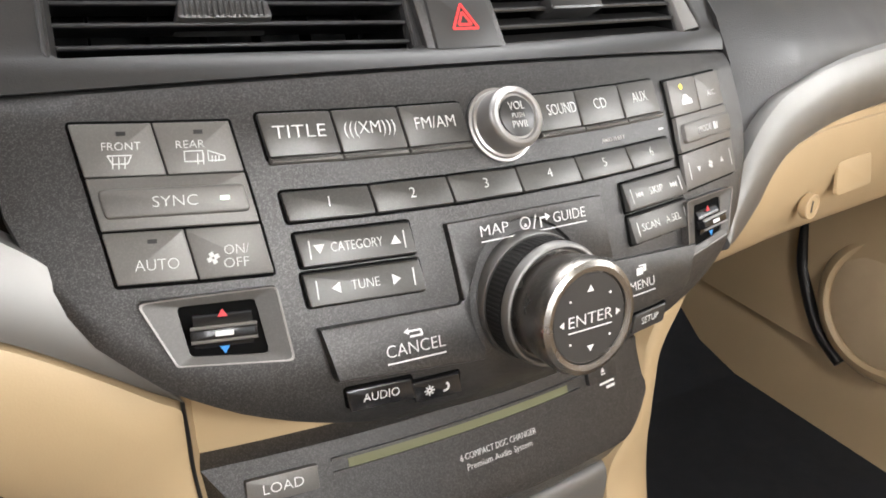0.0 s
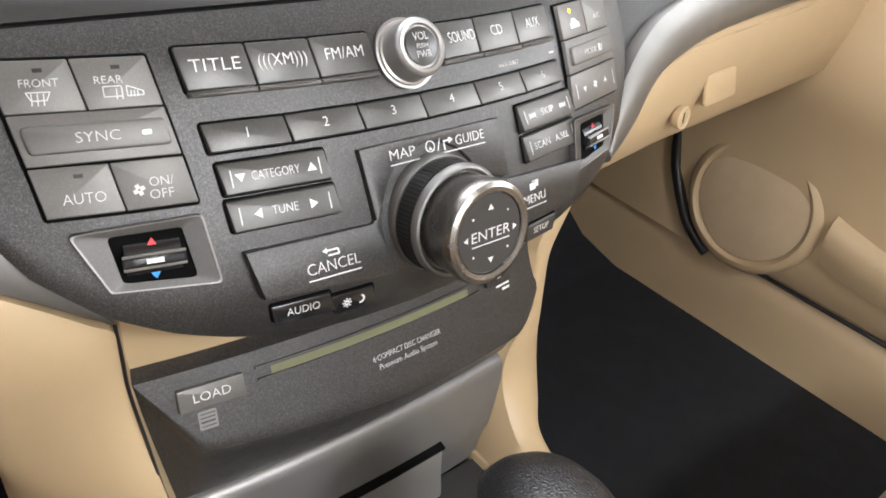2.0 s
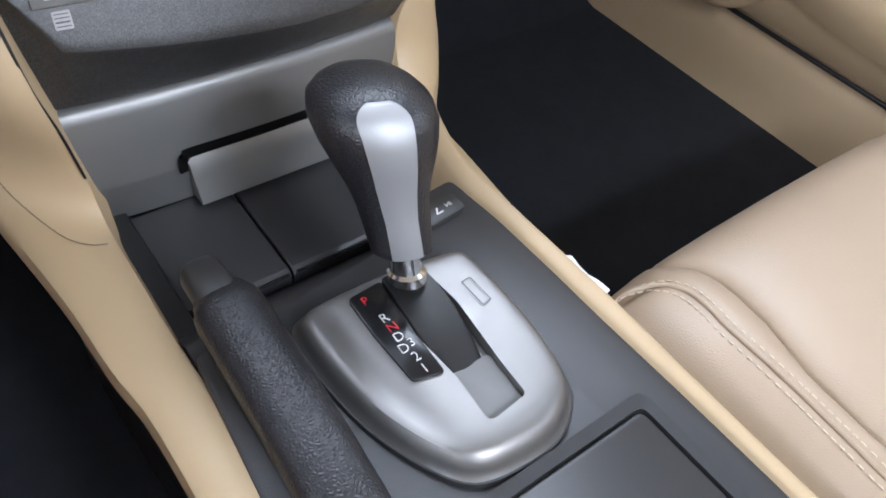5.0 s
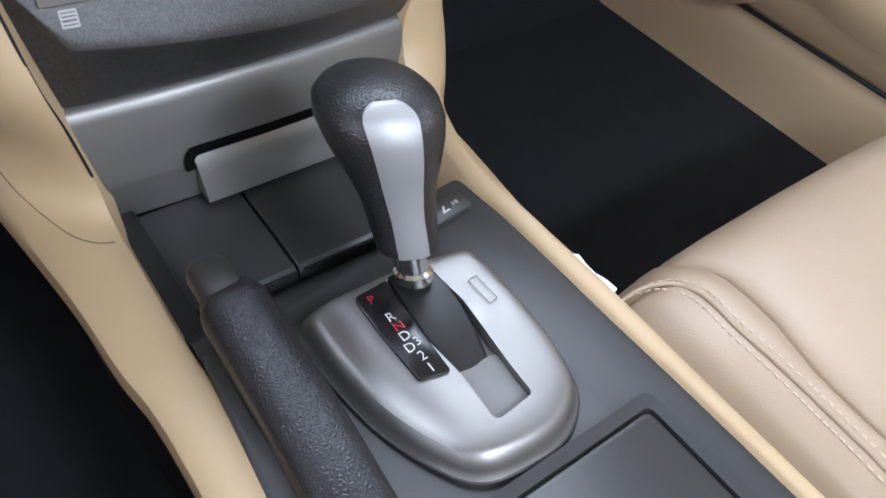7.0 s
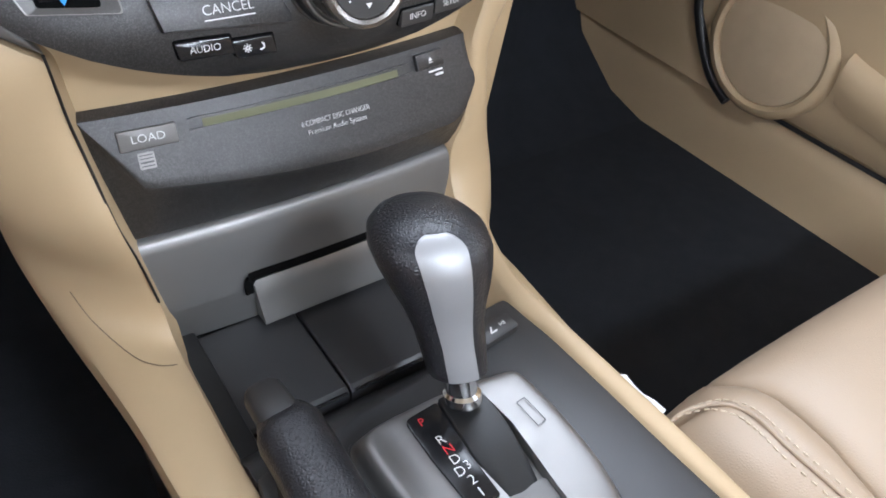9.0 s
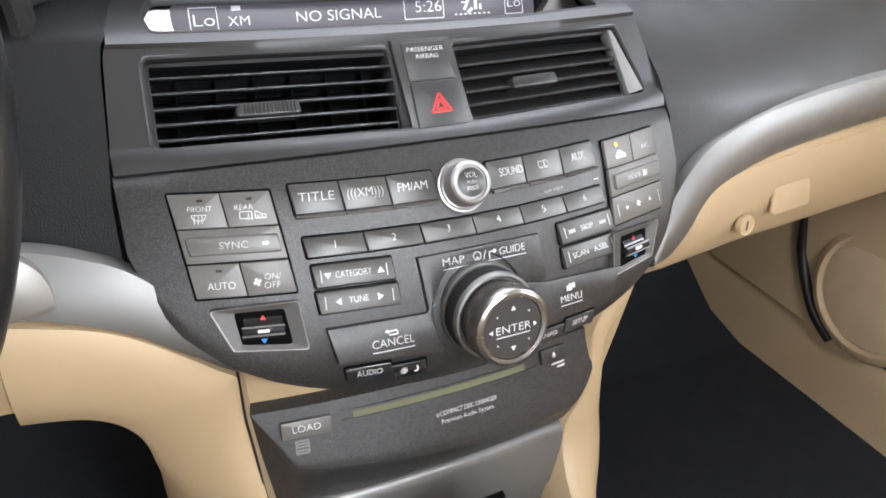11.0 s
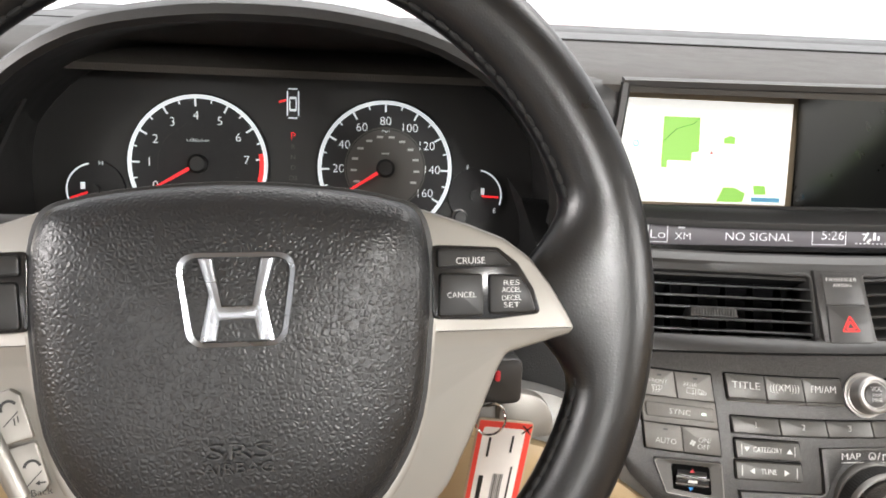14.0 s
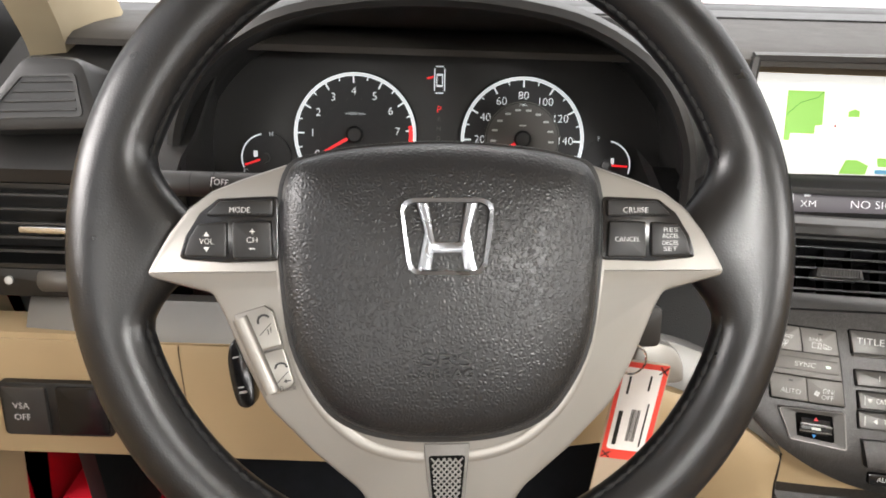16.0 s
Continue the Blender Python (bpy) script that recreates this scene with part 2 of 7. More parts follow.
def shell(rows, t=0.004, away=(0, 1, -0.3)):
    """A sheet of rows of points with a thickness t, laid to the side "away"."""
    d = Vector(away).normalized() * t
    loops = [[Vector(p) for p in r] + [Vector(p) + d for p in reversed(r)] for r in rows]
    return loft(loops, ring=True, cap=True)


def rail(path, section, up=(0, 0, 1), scale=None, cap=True, ring=True):
    """A 2D section swept along a path: section x to the side, y upwards."""
    P = [Vector(p) for p in path]
    rows = []
    for i, p in enumerate(P):
        t = (P[min(i + 1, len(P) - 1)] - P[max(i - 1, 0)]).normalized()
        side = t.cross(Vector(up)).normalized()
        u = side.cross(t)
        k = scale[i] if scale else 1
        rows.append([p + side * s[0] * k + u * s[1] * k for s in section])
    return loft(rows, ring=ring, cap=cap)


def tube(path, r, n=10, closed=False):
    sec = [(r * math.cos(2 * math.pi * i / n), r * math.sin(2 * math.pi * i / n)) for i in range(n)]
    return rail(path, sec, up=(0.13, 0.31, 0.94))


def lettering(body, size, m, material, parent, name="lettering", width=None, thick=0.00012, label=""):
    c = bpy.data.curves.new("t", "FONT")
    c.body, c.size, c.align_x, c.align_y, c.extrude = body, size, "CENTER", "CENTER", thick
    c.resolution_u, c.offset = 3, -size * 0.014
    t = bpy.data.objects.new("t", c)
    me = bpy.data.meshes.new_from_object(t)
    bpy.data.objects.remove(t)
    bpy.data.curves.remove(c)
    if width:
        xs = [v.co.x for v in me.vertices]
        k = width / max(max(xs) - min(xs), 1e-6)
        me.transform(Matrix.Diagonal((k, 1, 1, 1)))
    me.transform(m)
    me.name = name
    me.materials.append(material)
    ob = new(name, me)
    ob.parent = parent
    if label:
        ob["label"] = label
    return ob


def frame_at(origin, xaxis, normal):
    """A matrix whose z is the normal and whose x lies along xaxis."""
    z = Vector(normal).normalized()
    x = Vector(xaxis)
    x = (x - z * x.dot(z)).normalized()
    y = z.cross(x)
    m = Matrix((x, y, z)).transposed().to_4x4()
    m.translation = Vector(origin)
    return m


def moved(m, x=0, y=0, z=0):
    return m @ Matrix.Translation((x, y, z))


# ---- the control panel's surface ----
def panel_y(x, z):
    return 0.0375 + 0.47 * (z - 0.6) + 2.0 * (z - 0.6) ** 2 + 0.82 * x * x + max(0, z - 0.655) * 0.35 + 8 * max(0, 0.574 - z) ** 2


def on_panel(x, z, h=0.0):
    n = Vector((1.64 * x, -1, 0.47 + 4 * (z - 0.6) - 16 * max(0, 0.574 - z))).normalized()
    return frame_at(Vector((x, panel_y(x, z), z)) + n * h, (1, 1.64 * x, 0), n)


def tilted(bm, tilt):
    """The slab with its face leaned back, its lower edge standing out further."""
    for v in bm.verts:
        if v.co.z > 0:
            v.co.z -= tilt * v.co.y
    return bm


def panel_slab(corners, h, depth=0.003, bevel=0.0007, r=0.0012, tilt=0.0):
    """A button on the panel from its corners given as x, z."""
    cx, cz = sum(c[0] for c in corners) / len(corners), sum(c[1] for c in corners) / len(corners)
    m = on_panel(cx, cz)
    inv = m.inverted()
    loc = [inv @ Vector((x, panel_y(x, z), z)) for x, z in corners]
    return tilted(prism(rounded([(p.x, p.y) for p in loc], r), h, depth, bevel), tilt), m
# ---- centre stack: audio and climate panel ----
OUTLINE_LOW = [(0, 0.5255), (0.035, 0.5265), (0.063, 0.5300), (0.09, 0.5375), (0.11, 0.5450), (0.128, 0.5530), (0.151, 0.5660), (0.172, 0.584), (0.186, 0.606), (0.192, 0.625)]


def panel_low(x):
    x = abs(x)
    for (a, za), (b, zb) in zip(OUTLINE_LOW, OUTLINE_LOW[1:]):
        if x <= b:
            t = (x - a) / (b - a)
            return za + (zb - za) * t
    return 0.625


def panel_high(x):
    return 0.668 - 0.2 * x * x


audio_panel = thing("audio_climate_panel", "curved charcoal dashboard control panel with many push buttons", "control panel")
xs = [0.192 * math.sin(math.pi / 2 * i / 24) if i >= 0 else -0.192 * math.sin(math.pi / 2 * -i / 24) for i in range(-24, 25)]
rows = []
for x in xs:
    lo, hi = panel_low(x), panel_high(x)
    row = [Vector((x, panel_y(x, lo) + 0.030, lo - 0.004)), Vector((x, panel_y(x, lo) + 0.006, lo - 0.0022)), Vector((x, panel_y(x, lo) + 0.0015, lo - 0.0004))]
    row += [Vector((x, panel_y(x, lo + (hi - lo) * k / 14), lo + (hi - lo) * k / 14)) for k in range(1, 14)]
    row += [Vector((x, panel_y(x, hi) + 0.0008, hi - 0.0003)), Vector((x, panel_y(x, hi) + 0.03, hi))]
    rows.append(row)
part("face", loft(rows, ring=True, cap=True), M_PANEL, audio_panel)


def button(name, corners, h, material, label="", r=0.0012, bevel=0.0008, seam=0.0009, tilt=0.0):
    """A button with a dark joint round it."""
    bm, m = panel_slab(corners, h, bevel=bevel, r=r, tilt=tilt)
    ob = part(name, bm, material, audio_panel, label, m=m)
    cx, cz = sum(c[0] for c in corners) / len(corners), sum(c[1] for c in corners) / len(corners)
    grown = [(x + math.copysign(seam, x - cx), z + math.copysign(seam, z - cz)) for x, z in corners]
    bm, m = panel_slab(grown, 0.0004, bevel=0.0002, r=r + seam)
    part("joint", bm, M_DEEP, ob, m=m)
    return ob, on_panel(cx, cz, h + 0.0001) @ Matrix.Rotation(-math.atan(tilt), 4, "X")


def quad(x0, x1, z0, z1, lean=0.0):
    """Corners of a button between two x and two z; the sides lean by that much from top to bottom."""
    return [(x0, z1), (x1, z1), (x1 + lean, z0), (x0 + lean, z0)]


def icons(name, polys, m, material, parent, h=0.00015):
    """Marks that stand apart, each a mesh of its own."""
    return [icon(name, [poly], m, material, parent, h) for poly in polys]


def icon(name, polys, m, material, parent, h=0.00015):
    bm = bmesh.new()
    for poly in polys:
        lo = [bm.verts.new((x, y, 0)) for x, y in poly]
        hi = [bm.verts.new((x, y, h)) for x, y in poly]
        n = len(poly)
        for i in range(n):
            bm.faces.new((lo[i], lo[(i + 1) % n], hi[(i + 1) % n], hi[i]))
        bm.faces.new(hi)
        bm.faces.new(list(reversed(lo)))
    return part(name, bm, material, parent, m=m)


def bar(x0, y0, x1, y1, w):
    d = Vector((x1 - x0, y1 - y0)).normalized()
    s = Vector((-d.y, d.x)) * w / 2
    return [(x0 + s.x, y0 + s.y), (x0 - s.x, y0 - s.y), (x1 - s.x, y1 - s.y), (x1 + s.x, y1 + s.y)]


def tri_up(x, y, s, up=1):
    return [(x - s, y - s * up * 0.8), (x + s, y - s * up * 0.8), (x, y + s * up * 0.8)]


def tri_side(x, y, s, d=1):
    return [(x - s * d * 0.8, y - s), (x + s * d * 0.8, y), (x - s * d * 0.8, y + s)]


def ring_poly(x, y, r, w, n=16, a0=0, a1=360):
    """Bars round a circle."""
    pts = [(x + r * math.cos(radians(a0 + (a1 - a0) * i / n)), y + r * math.sin(radians(a0 + (a1 - a0) * i / n))) for i in range(n + 1)]
    return [bar(*a, *b, w) for a, b in zip(pts, pts[1:])]


# source row
TOP = [("TITLE", -0.104, -0.0762, 0.0205), ("(((XM)))", -0.0758, -0.0482, 0.0215), ("FM/AM", -0.0478, -0.0185, 0.0185), ("SOUND", 0.0185, 0.0452, 0.0175), ("CD", 0.0456, 0.0752, 0.0085), ("AUX", 0.0756, 0.104, 0.0115)]
for body, x0, x1, w in TOP:
    ob, m = button("source_button", quad(x0, x1, 0.6415, 0.6558, 0.0012 if x0 < 0 else -0.0004), 0.0026, M_BUTTON, tilt=0.05)
    lettering(body, 0.0075, moved(m, 0.0035 if body == "SOUND" else 0, 0.0008), M_WHITE, ob, width=w)
    bm, m = panel_slab(quad(x0 + 0.0012, x1 + 0.0012, 0.6394, 0.6413, 0.0002), 0.0034, bevel=0.0008, r=0.0003)
    part("lower_lip", bm, M_GREY, ob, "bright silver lip", m=m)
# station buttons
for i in range(6):
    x0 = -0.1015 + 0.03465 * i
    ob, m = button("station_button", quad(x0, x0 + 0.0342, 0.6203, 0.6303, 0.001), 0.0026, M_BUTTON, tilt=0.18)
    lettering(str(i + 1), 0.0062, moved(m, 0, 0.0006), M_WHITE, ob)
m = on_panel(0.0665, 0.6345, 0.0002)
lettering("ANTI-THEFT", 0.003, m, M_WHITE, audio_panel, width=0.0165)
icon("mark", [bar(-0.002, 0, 0.002, 0, 0.0008)], on_panel(0.104, 0.6345, 0.0002), M_WHITE, audio_panel)
# seek buttons
for x0, x1, z0, z1, body, marks in ((-0.0995, -0.053, 0.6047, 0.6162, "CATEGORY", "v^"), (-0.0993, -0.0515, 0.5908, 0.6025, "TUNE", "<>"), (0.064, 0.1115, 0.6032, 0.6155, "SKIP", "[]"), (0.0652, 0.1125, 0.5885, 0.601, "SCAN   A.SEL", "")):
    ob, m = button("seek_button", quad(x0, x1, z0, z1, 0.001), 0.0026, M_BUTTON, tilt=0.16)
    w = {"CATEGORY": 0.021, "TUNE": 0.0115, "SKIP": 0.011, "SCAN   A.SEL": 0.032}[body]
    lettering(body, 0.0054, moved(m, -0.0005, 0), M_WHITE, ob, width=w)
    k = (x1 - x0) / 2
    ic = [bar(-k + 0.004, -0.0036, -k + 0.004, 0.0036, 0.0005), bar(k - 0.004, -0.0036, k - 0.004, 0.0036, 0.0005)]
    if marks == "v^":
        ic += [tri_up(-0.0155, 0, 0.0022, -1), tri_up(0.0155, 0.0002, 0.0022)]
    if marks == "<>":
        ic += [tri_side(-0.0125, 0, 0.0022, -1), tri_side(0.0125, 0, 0.0022)]
    if marks == "[]":
        for s in (-1, 1):
            ic += [tri_side(s * 0.0125, 0, 0.0014, s), tri_side(s * 0.0148, 0, 0.0014, s), bar(s * 0.0163, -0.0014, s * 0.0163, 0.0014, 0.0006)]
    icons("mark", ic, m, M_WHITE, ob)
# map, cancel, menu and small buttons round the dial
DX, DZ = 0.0, 0.5795


def arc_corner(x0, z0, x1, z1, r, a0, a1, n=8):
    return [(DX + r * math.cos(radians(a0 + (a1 - a0) * i / n)), DZ + r * math.sin(radians(a0 + (a1 - a0) * i / n))) for i in range(n + 1)]


def shaped_button(name, pts, h, z_text, x_text, tilt=0.0):
    m = on_panel(sum(p[0] for p in pts) / len(pts), sum(p[1] for p in pts) / len(pts))
    inv = m.inverted()
    loc = [(inv @ Vector((x, panel_y(x, z), z))) for x, z in pts]
    ob = part(name, tilted(prism([(p.x, p.y) for p in loc], h, 0.003, 0.0008), tilt), M_PANEL, audio_panel, m=m)
    p = inv @ Vector((x_text, panel_y(x_text, z_text), z_text))
    return ob, m @ Matrix.Translation((p.x, p.y, h - tilt * p.y + 0.0002)) @ Matrix.Rotation(-math.atan(tilt), 4, "X")


R = 0.0315
map_pts = [(-0.0375, 0.6135), (0.047, 0.6135), (0.0495, 0.586)] + arc_corner(0, 0, 0, 0, R, 22, 158) + [(-0.035, 0.584)]
ob, m = shaped_button("map_guide_button", map_pts, 0.0022, 0.6085, 0.0075)
lettering("MAP", 0.0068, moved(m, -0.0225), M_WHITE, ob, width=0.0145)
lettering("GUIDE", 0.0068, moved(m, 0.019), M_WHITE, ob, width=0.0185)
icon("compass_mark", ring_poly(-0.006, 0.0002, 0.0026, 0.0005), m, M_WHITE, ob)
icons("mark", [tri_up(-0.006, -0.0006, 0.001), bar(-0.0018, -0.003, 0.0002, 0.003, 0.0005), bar(0.0025, -0.003, 0.0025, 0.0015, 0.0007), bar(0.0025, 0.0012, 0.0055, 0.0012, 0.0007), tri_side(0.0068, 0.0012, 0.0016), bar(-0.0298, -0.0042, 0.0285, -0.0042, 0.0005)], m, M_WHITE, ob)
cancel_pts = [(-0.0965, 0.583), (-0.0365, 0.583)] + arc_corner(0, 0, 0, 0, R, 164, 210) + [(-0.0285, 0.5588), (-0.0925, 0.5628)]
ob, m = shaped_button("cancel_button", cancel_pts, 0.0034, 0.5705, -0.059, 0.10)
lettering("CANCEL", 0.0072, m, M_WHITE, ob, width=0.026)
icon("symbol", [bar(-0.013, -0.0046, 0.013, -0.0046, 0.0006), bar(-0.003, 0.0068, 0.003, 0.0068, 0.0008), bar(0.003, 0.0068, 0.0035, 0.0045, 0.0008), bar(-0.002, 0.0046, 0.0035, 0.0046, 0.0008), tri_side(-0.0035, 0.0068, 0.0014, -1)], m, M_WHITE, ob)
menu_pts = [(0.0512, 0.5845), (0.1125, 0.5795), (0.1040, 0.5625), (0.0985, 0.5590), (0.031, 0.5555)] + arc_corner(0, 0, 0, 0, R, -18, 16)
ob, m = shaped_button("menu_button", menu_pts, 0.0026, 0.5700, 0.0690)
lettering("MENU", 0.0066, m, M_WHITE, ob, width=0.0175)
icons("mark", [bar(-0.009, -0.0042, 0.009, -0.0042, 0.0005), [(-0.0035, 0.005), (0.001, 0.005), (0.001, 0.0085), (-0.0035, 0.0085)], [(0.0015, 0.0062), (0.0035, 0.0062), (0.0035, 0.0097), (-0.0015, 0.0097), (-0.0015, 0.009), (0.0015, 0.009)]], m, M_WHITE, ob)
for body, x0, x1, z, w in (("AUDIO", -0.0880, -0.0600, 0.5523, 0.0155), ("", -0.0596, -0.0375, 0.5492, 0), ("INFO", 0.0440, 0.0675, 0.5462, 0.0115), ("SETUP", 0.0682, 0.0940, 0.5490, 0.0135)):
    ob, m = button("mode_button", quad(x0, x1, z - 0.0046, z + 0.0046, 0.002 if x0 < 0 else -0.002), 0.0026, M_GLOSS if x0 < 0 else M_SWITCH, tilt=0.3)
    if body:
        lettering(body, 0.0052, moved(m, 0, 0.0003), M_WHITE, ob, width=w)
    else:
        icon("symbol", [bar(-0.004 + 0.001 * math.cos(a), 0.001 * math.sin(a), -0.004 + 0.0024 * math.cos(a), 0.0024 * math.sin(a), 0.0005) for a in [k * math.pi / 4 for k in range(8)]] + ring_poly(-0.004, 0, 0.0009, 0.0006, 8) + ring_poly(0.0032, 0.0001, 0.0018, 0.0009, 8, -110, 70), m, M_WHITE, ob)

# climate blocks
for s in (-1, 1):
    X = (lambda a, b: (-0.167 + a, -0.167 + b)) if s < 0 else (lambda a, b: (0.1145 + a, 0.1145 + b))
    k = 0.0525
    rows_z = ((0.6378, 0.6538, (0, 0.0262), (0.0266, k)), (0.6213, 0.6374, (0, k)), (0.6043, 0.6208, (0, 0.0262), (0.0266, k)))
    lean = 0.0018 if s < 0 else -0.0006
    for r, (z0, z1, *cols) in enumerate(rows_z):
        if s > 0 and r == 2:
            cols = [(0, k)]
        for c, (a, b) in enumerate(cols):
            x0, x1 = X(a, b)
            sh = lean * r
            h = 0.0028
            ob, m = button("climate_button", quad(x0 + sh, x1 + sh, z0, z1, lean), h, M_GREY, r=0.0007, bevel=0.0005, seam=0.0013)
            if r == 1:
                bm, mm = panel_slab(quad(x0 + sh + 0.003, x1 + sh - 0.0012, z0 + 0.0036, z1 - 0.0036, lean * 0.5), 0.0050, bevel=0.0010, r=0.0022)
                part("raised_bar", bm, M_GREY, ob, m=mm)
                m = on_panel((x0 + x1) / 2 + sh, (z0 + z1) / 2, 0.0052)
            led = [(-0.0016, -0.0006), (0.0016, -0.0006), (0.0016, 0.0009), (-0.0016, 0.0009)]
            if s < 0:
                if r == 0:
                    lettering(("FRONT", "REAR")[c], 0.0042, moved(m, (0.001, -0.003)[c], 0.0012), M_PRINT, ob, width=(0.0128, 0.0098)[c])
                    icon("indicator", [led], moved(m, (0.0012, 0.0002)[c], 0.0057), M_BLACK, ob)
                    ic = [bar(-0.0028 + 0.002 * j, -0.0062, -0.0026 + 0.002 * j, -0.0022, 0.0004) for j in range(1, 3)] if c else [bar(-0.002 + 0.002 * j, -0.0068, -0.0018 + 0.002 * j, -0.0025, 0.0004) for j in range(3)]
                    if c:
                        ic += [bar(-0.0052, -0.0012, 0.0012, -0.0012, 0.0004), bar(-0.0052, -0.005, 0.0012, -0.005, 0.0004), bar(-0.0052, -0.005, -0.0052, -0.0012, 0.0004), bar(0.0012, -0.005, 0.0012, -0.0012, 0.0004)]
                        ic += [bar(0.003, -0.0012, 0.003, -0.005, 0.0004), bar(0.003, -0.0012, 0.0088, -0.0035, 0.0004), bar(0.003, -0.005, 0.0088, -0.005, 0.0004), bar(0.0088, -0.0035, 0.0088, -0.005, 0.0004)] + [bar(0.0042 + 0.0012 * j, -0.0055, 0.0044 + 0.0012 * j, -0.0032, 0.0004) for j in range(3)]
                    else:
                        ic += [bar(-0.0036, -0.002, 0.0044, -0.002, 0.0004), bar(-0.0036, -0.002, -0.002, -0.005, 0.0004), bar(0.0044, -0.002, 0.003, -0.005, 0.0004), bar(-0.002, -0.005, 0.003, -0.005, 0.0004)]
                    icon("symbol", ic, m, M_PRINT, ob)
                elif r == 1:
                    lettering("SYNC", 0.0056, moved(m, 0.001, 0), M_PRINT, ob, width=0.0152)
                    icon("indicator", [led], moved(m, 0.018, 0.0002), mat("lit_green_white", (0.6, 0.7, 0.6), 0.5, var=0, emit=(0.8, 1, 0.85), emit_strength=1.3), ob)
                elif c == 0:
                    lettering("AUTO", 0.0058, moved(m, 0.002, -0.0028), M_PRINT, ob, width=0.0148)
                    icon("indicator", [led], moved(m, 0.0008, 0.0055), M_BLACK, ob)
                else:
                    lettering("ON/", 0.0052, moved(m, 0.0022, 0.0006), M_PRINT, ob, width=0.0088)
                    lettering("OFF", 0.0052, moved(m, 0.0018, -0.0042), M_PRINT, ob, width=0.0088)
                    icon("symbol", [bar(-0.0062 + 0.0004 * math.cos(a), -0.0018 + 0.0004 * math.sin(a), -0.0062 + 0.0022 * math.cos(a), -0.0018 + 0.0022 * math.sin(a), 0.0016) for a in (0.4, 1.97, 3.54, 5.1)], m, M_PRINT, ob)
            else:
                if r == 0 and c == 0:
                    icon("indicator", [[(0.0014 * math.cos(a), 0.0014 * math.sin(a)) for a in [i * 0.524 for i in range(12)]]], moved(m, -0.0012, 0.0052), mat("lit_amber", (0.8, 0.6, 0.02), 0.5, var=0, emit=(1, 0.78, 0.02), emit_strength=1.2), ob)
                    icon("symbol", [[(-0.005, -0.0045), (0.005, -0.0045), (0.0048, -0.002), (0.0028, -0.0012), (0.001, 0.0008), (-0.0025, 0.0008), (-0.0035, -0.0012), (-0.005, -0.0018)]], moved(m, 0.001, 0), M_PRINT, ob)
                elif r == 0:
                    lettering("A/C", 0.0042, moved(m, 0.0005, -0.0018), M_PRINT, ob, width=0.0085)
                elif r == 1:
                    lettering("MODE", 0.0048, moved(m, -0.004, 0), M_PRINT, ob, width=0.014)
                    icon("symbol", [[(0.005, -0.002), (0.0075, -0.002), (0.0078, 0.0022), (0.0055, 0.0022)], bar(0.0085, -0.002, 0.0095, 0.0018, 0.0008)], m, M_PRINT, ob)
                else:
                    icon("symbol", [tri_up(-0.0125, -0.0005, 0.0018, -1), tri_up(0.0125, 0.0005, 0.0018), bar(-k / 2 + 0.0045, -0.0045, -k / 2 + 0.0045, 0.0045, 0.0005), bar(k / 2 - 0.0035, -0.0045, k / 2 - 0.0035, 0.0045, 0.0005)] + [bar(0.0004 * math.cos(a), 0.0004 * math.sin(a), 0.0022 * math.cos(a), 0.0022 * math.sin(a), 0.0015) for a in (0.4, 1.97, 3.54, 5.1)], m, M_PRINT, ob)
    # temperature rocker in its slanted silver surround
    oc = [(-0.157, 0.5985), (-0.109, 0.6), (-0.1065, 0.5733), (-0.1475, 0.5762)]
    ic = [(-0.1445, 0.5962), (-0.1175, 0.5965), (-0.1152, 0.577), (-0.1425, 0.579)]
    if s > 0:
        oc, ic = [(-x, z) for x, z in reversed(oc)], [(-x, z) for x, z in reversed(ic)]
    m = on_panel(s * 0.1305, 0.587)
    inv = m.inverted()
    o2 = rounded([(inv @ Vector((x, panel_y(x, z), z))).to_2d() for x, z in oc], 0.002)
    i2 = rounded([(inv @ Vector((x, panel_y(x, z), z))).to_2d() for x, z in ic], 0.002)
    surround = part("rocker_surround", frame_ring(o2, i2, 0.0036, 0.002, 0.0012), M_BEZEL, audio_panel, "satin grey surround", m=m)
    o3 = [p.lerp(Vector((0, 0)), 0.035) for p in o2]
    part("rim", frame_ring(o2, o3, 0.0040, 0.0, 0.0001), M_DULL, surround, "thin pale rim", m=m)
    # flat near-black slab that stands for the shade of a deep recess
    part("rocker_recess_shade", prism(i2, 0.0016, 0.004, 0), M_DEEP, audio_panel, m=m)
    rk = rail([(x, 0, 0) for x in (-0.0105, 0.0105)], [(0.0075 * math.cos(a) * 0.95, -0.001 + 0.004 * math.sin(a)) for a in [math.pi * i / 10 for i in range(11)]])
    rock = part("temperature_rocker", rk, M_GLOSS, audio_panel, "gloss black rocker", m=moved(m, -s * 0.0005, 0, 0.001))
    part("grip", prism(rounded([(-0.0118, -0.0026), (0.0118, -0.0026), (0.0118, 0.0022), (-0.0118, 0.0022)], 0.0008), 0.0062, 0, 0.001), M_GLOSS, rock, m=moved(m, -s * 0.0005, -0.0002, 0.001))
    part("grip_lip", rail([(x, 0, 0) for x in (-0.0116, 0.0116)], [(0.0006 * math.cos(a), 0.0006 * math.sin(a)) for a in [k2 * math.pi / 4 for k2 in range(8)]]), M_DULL, rock, "thin silver line", m=moved(m, -s * 0.0005, 0.0022, 0.0068))
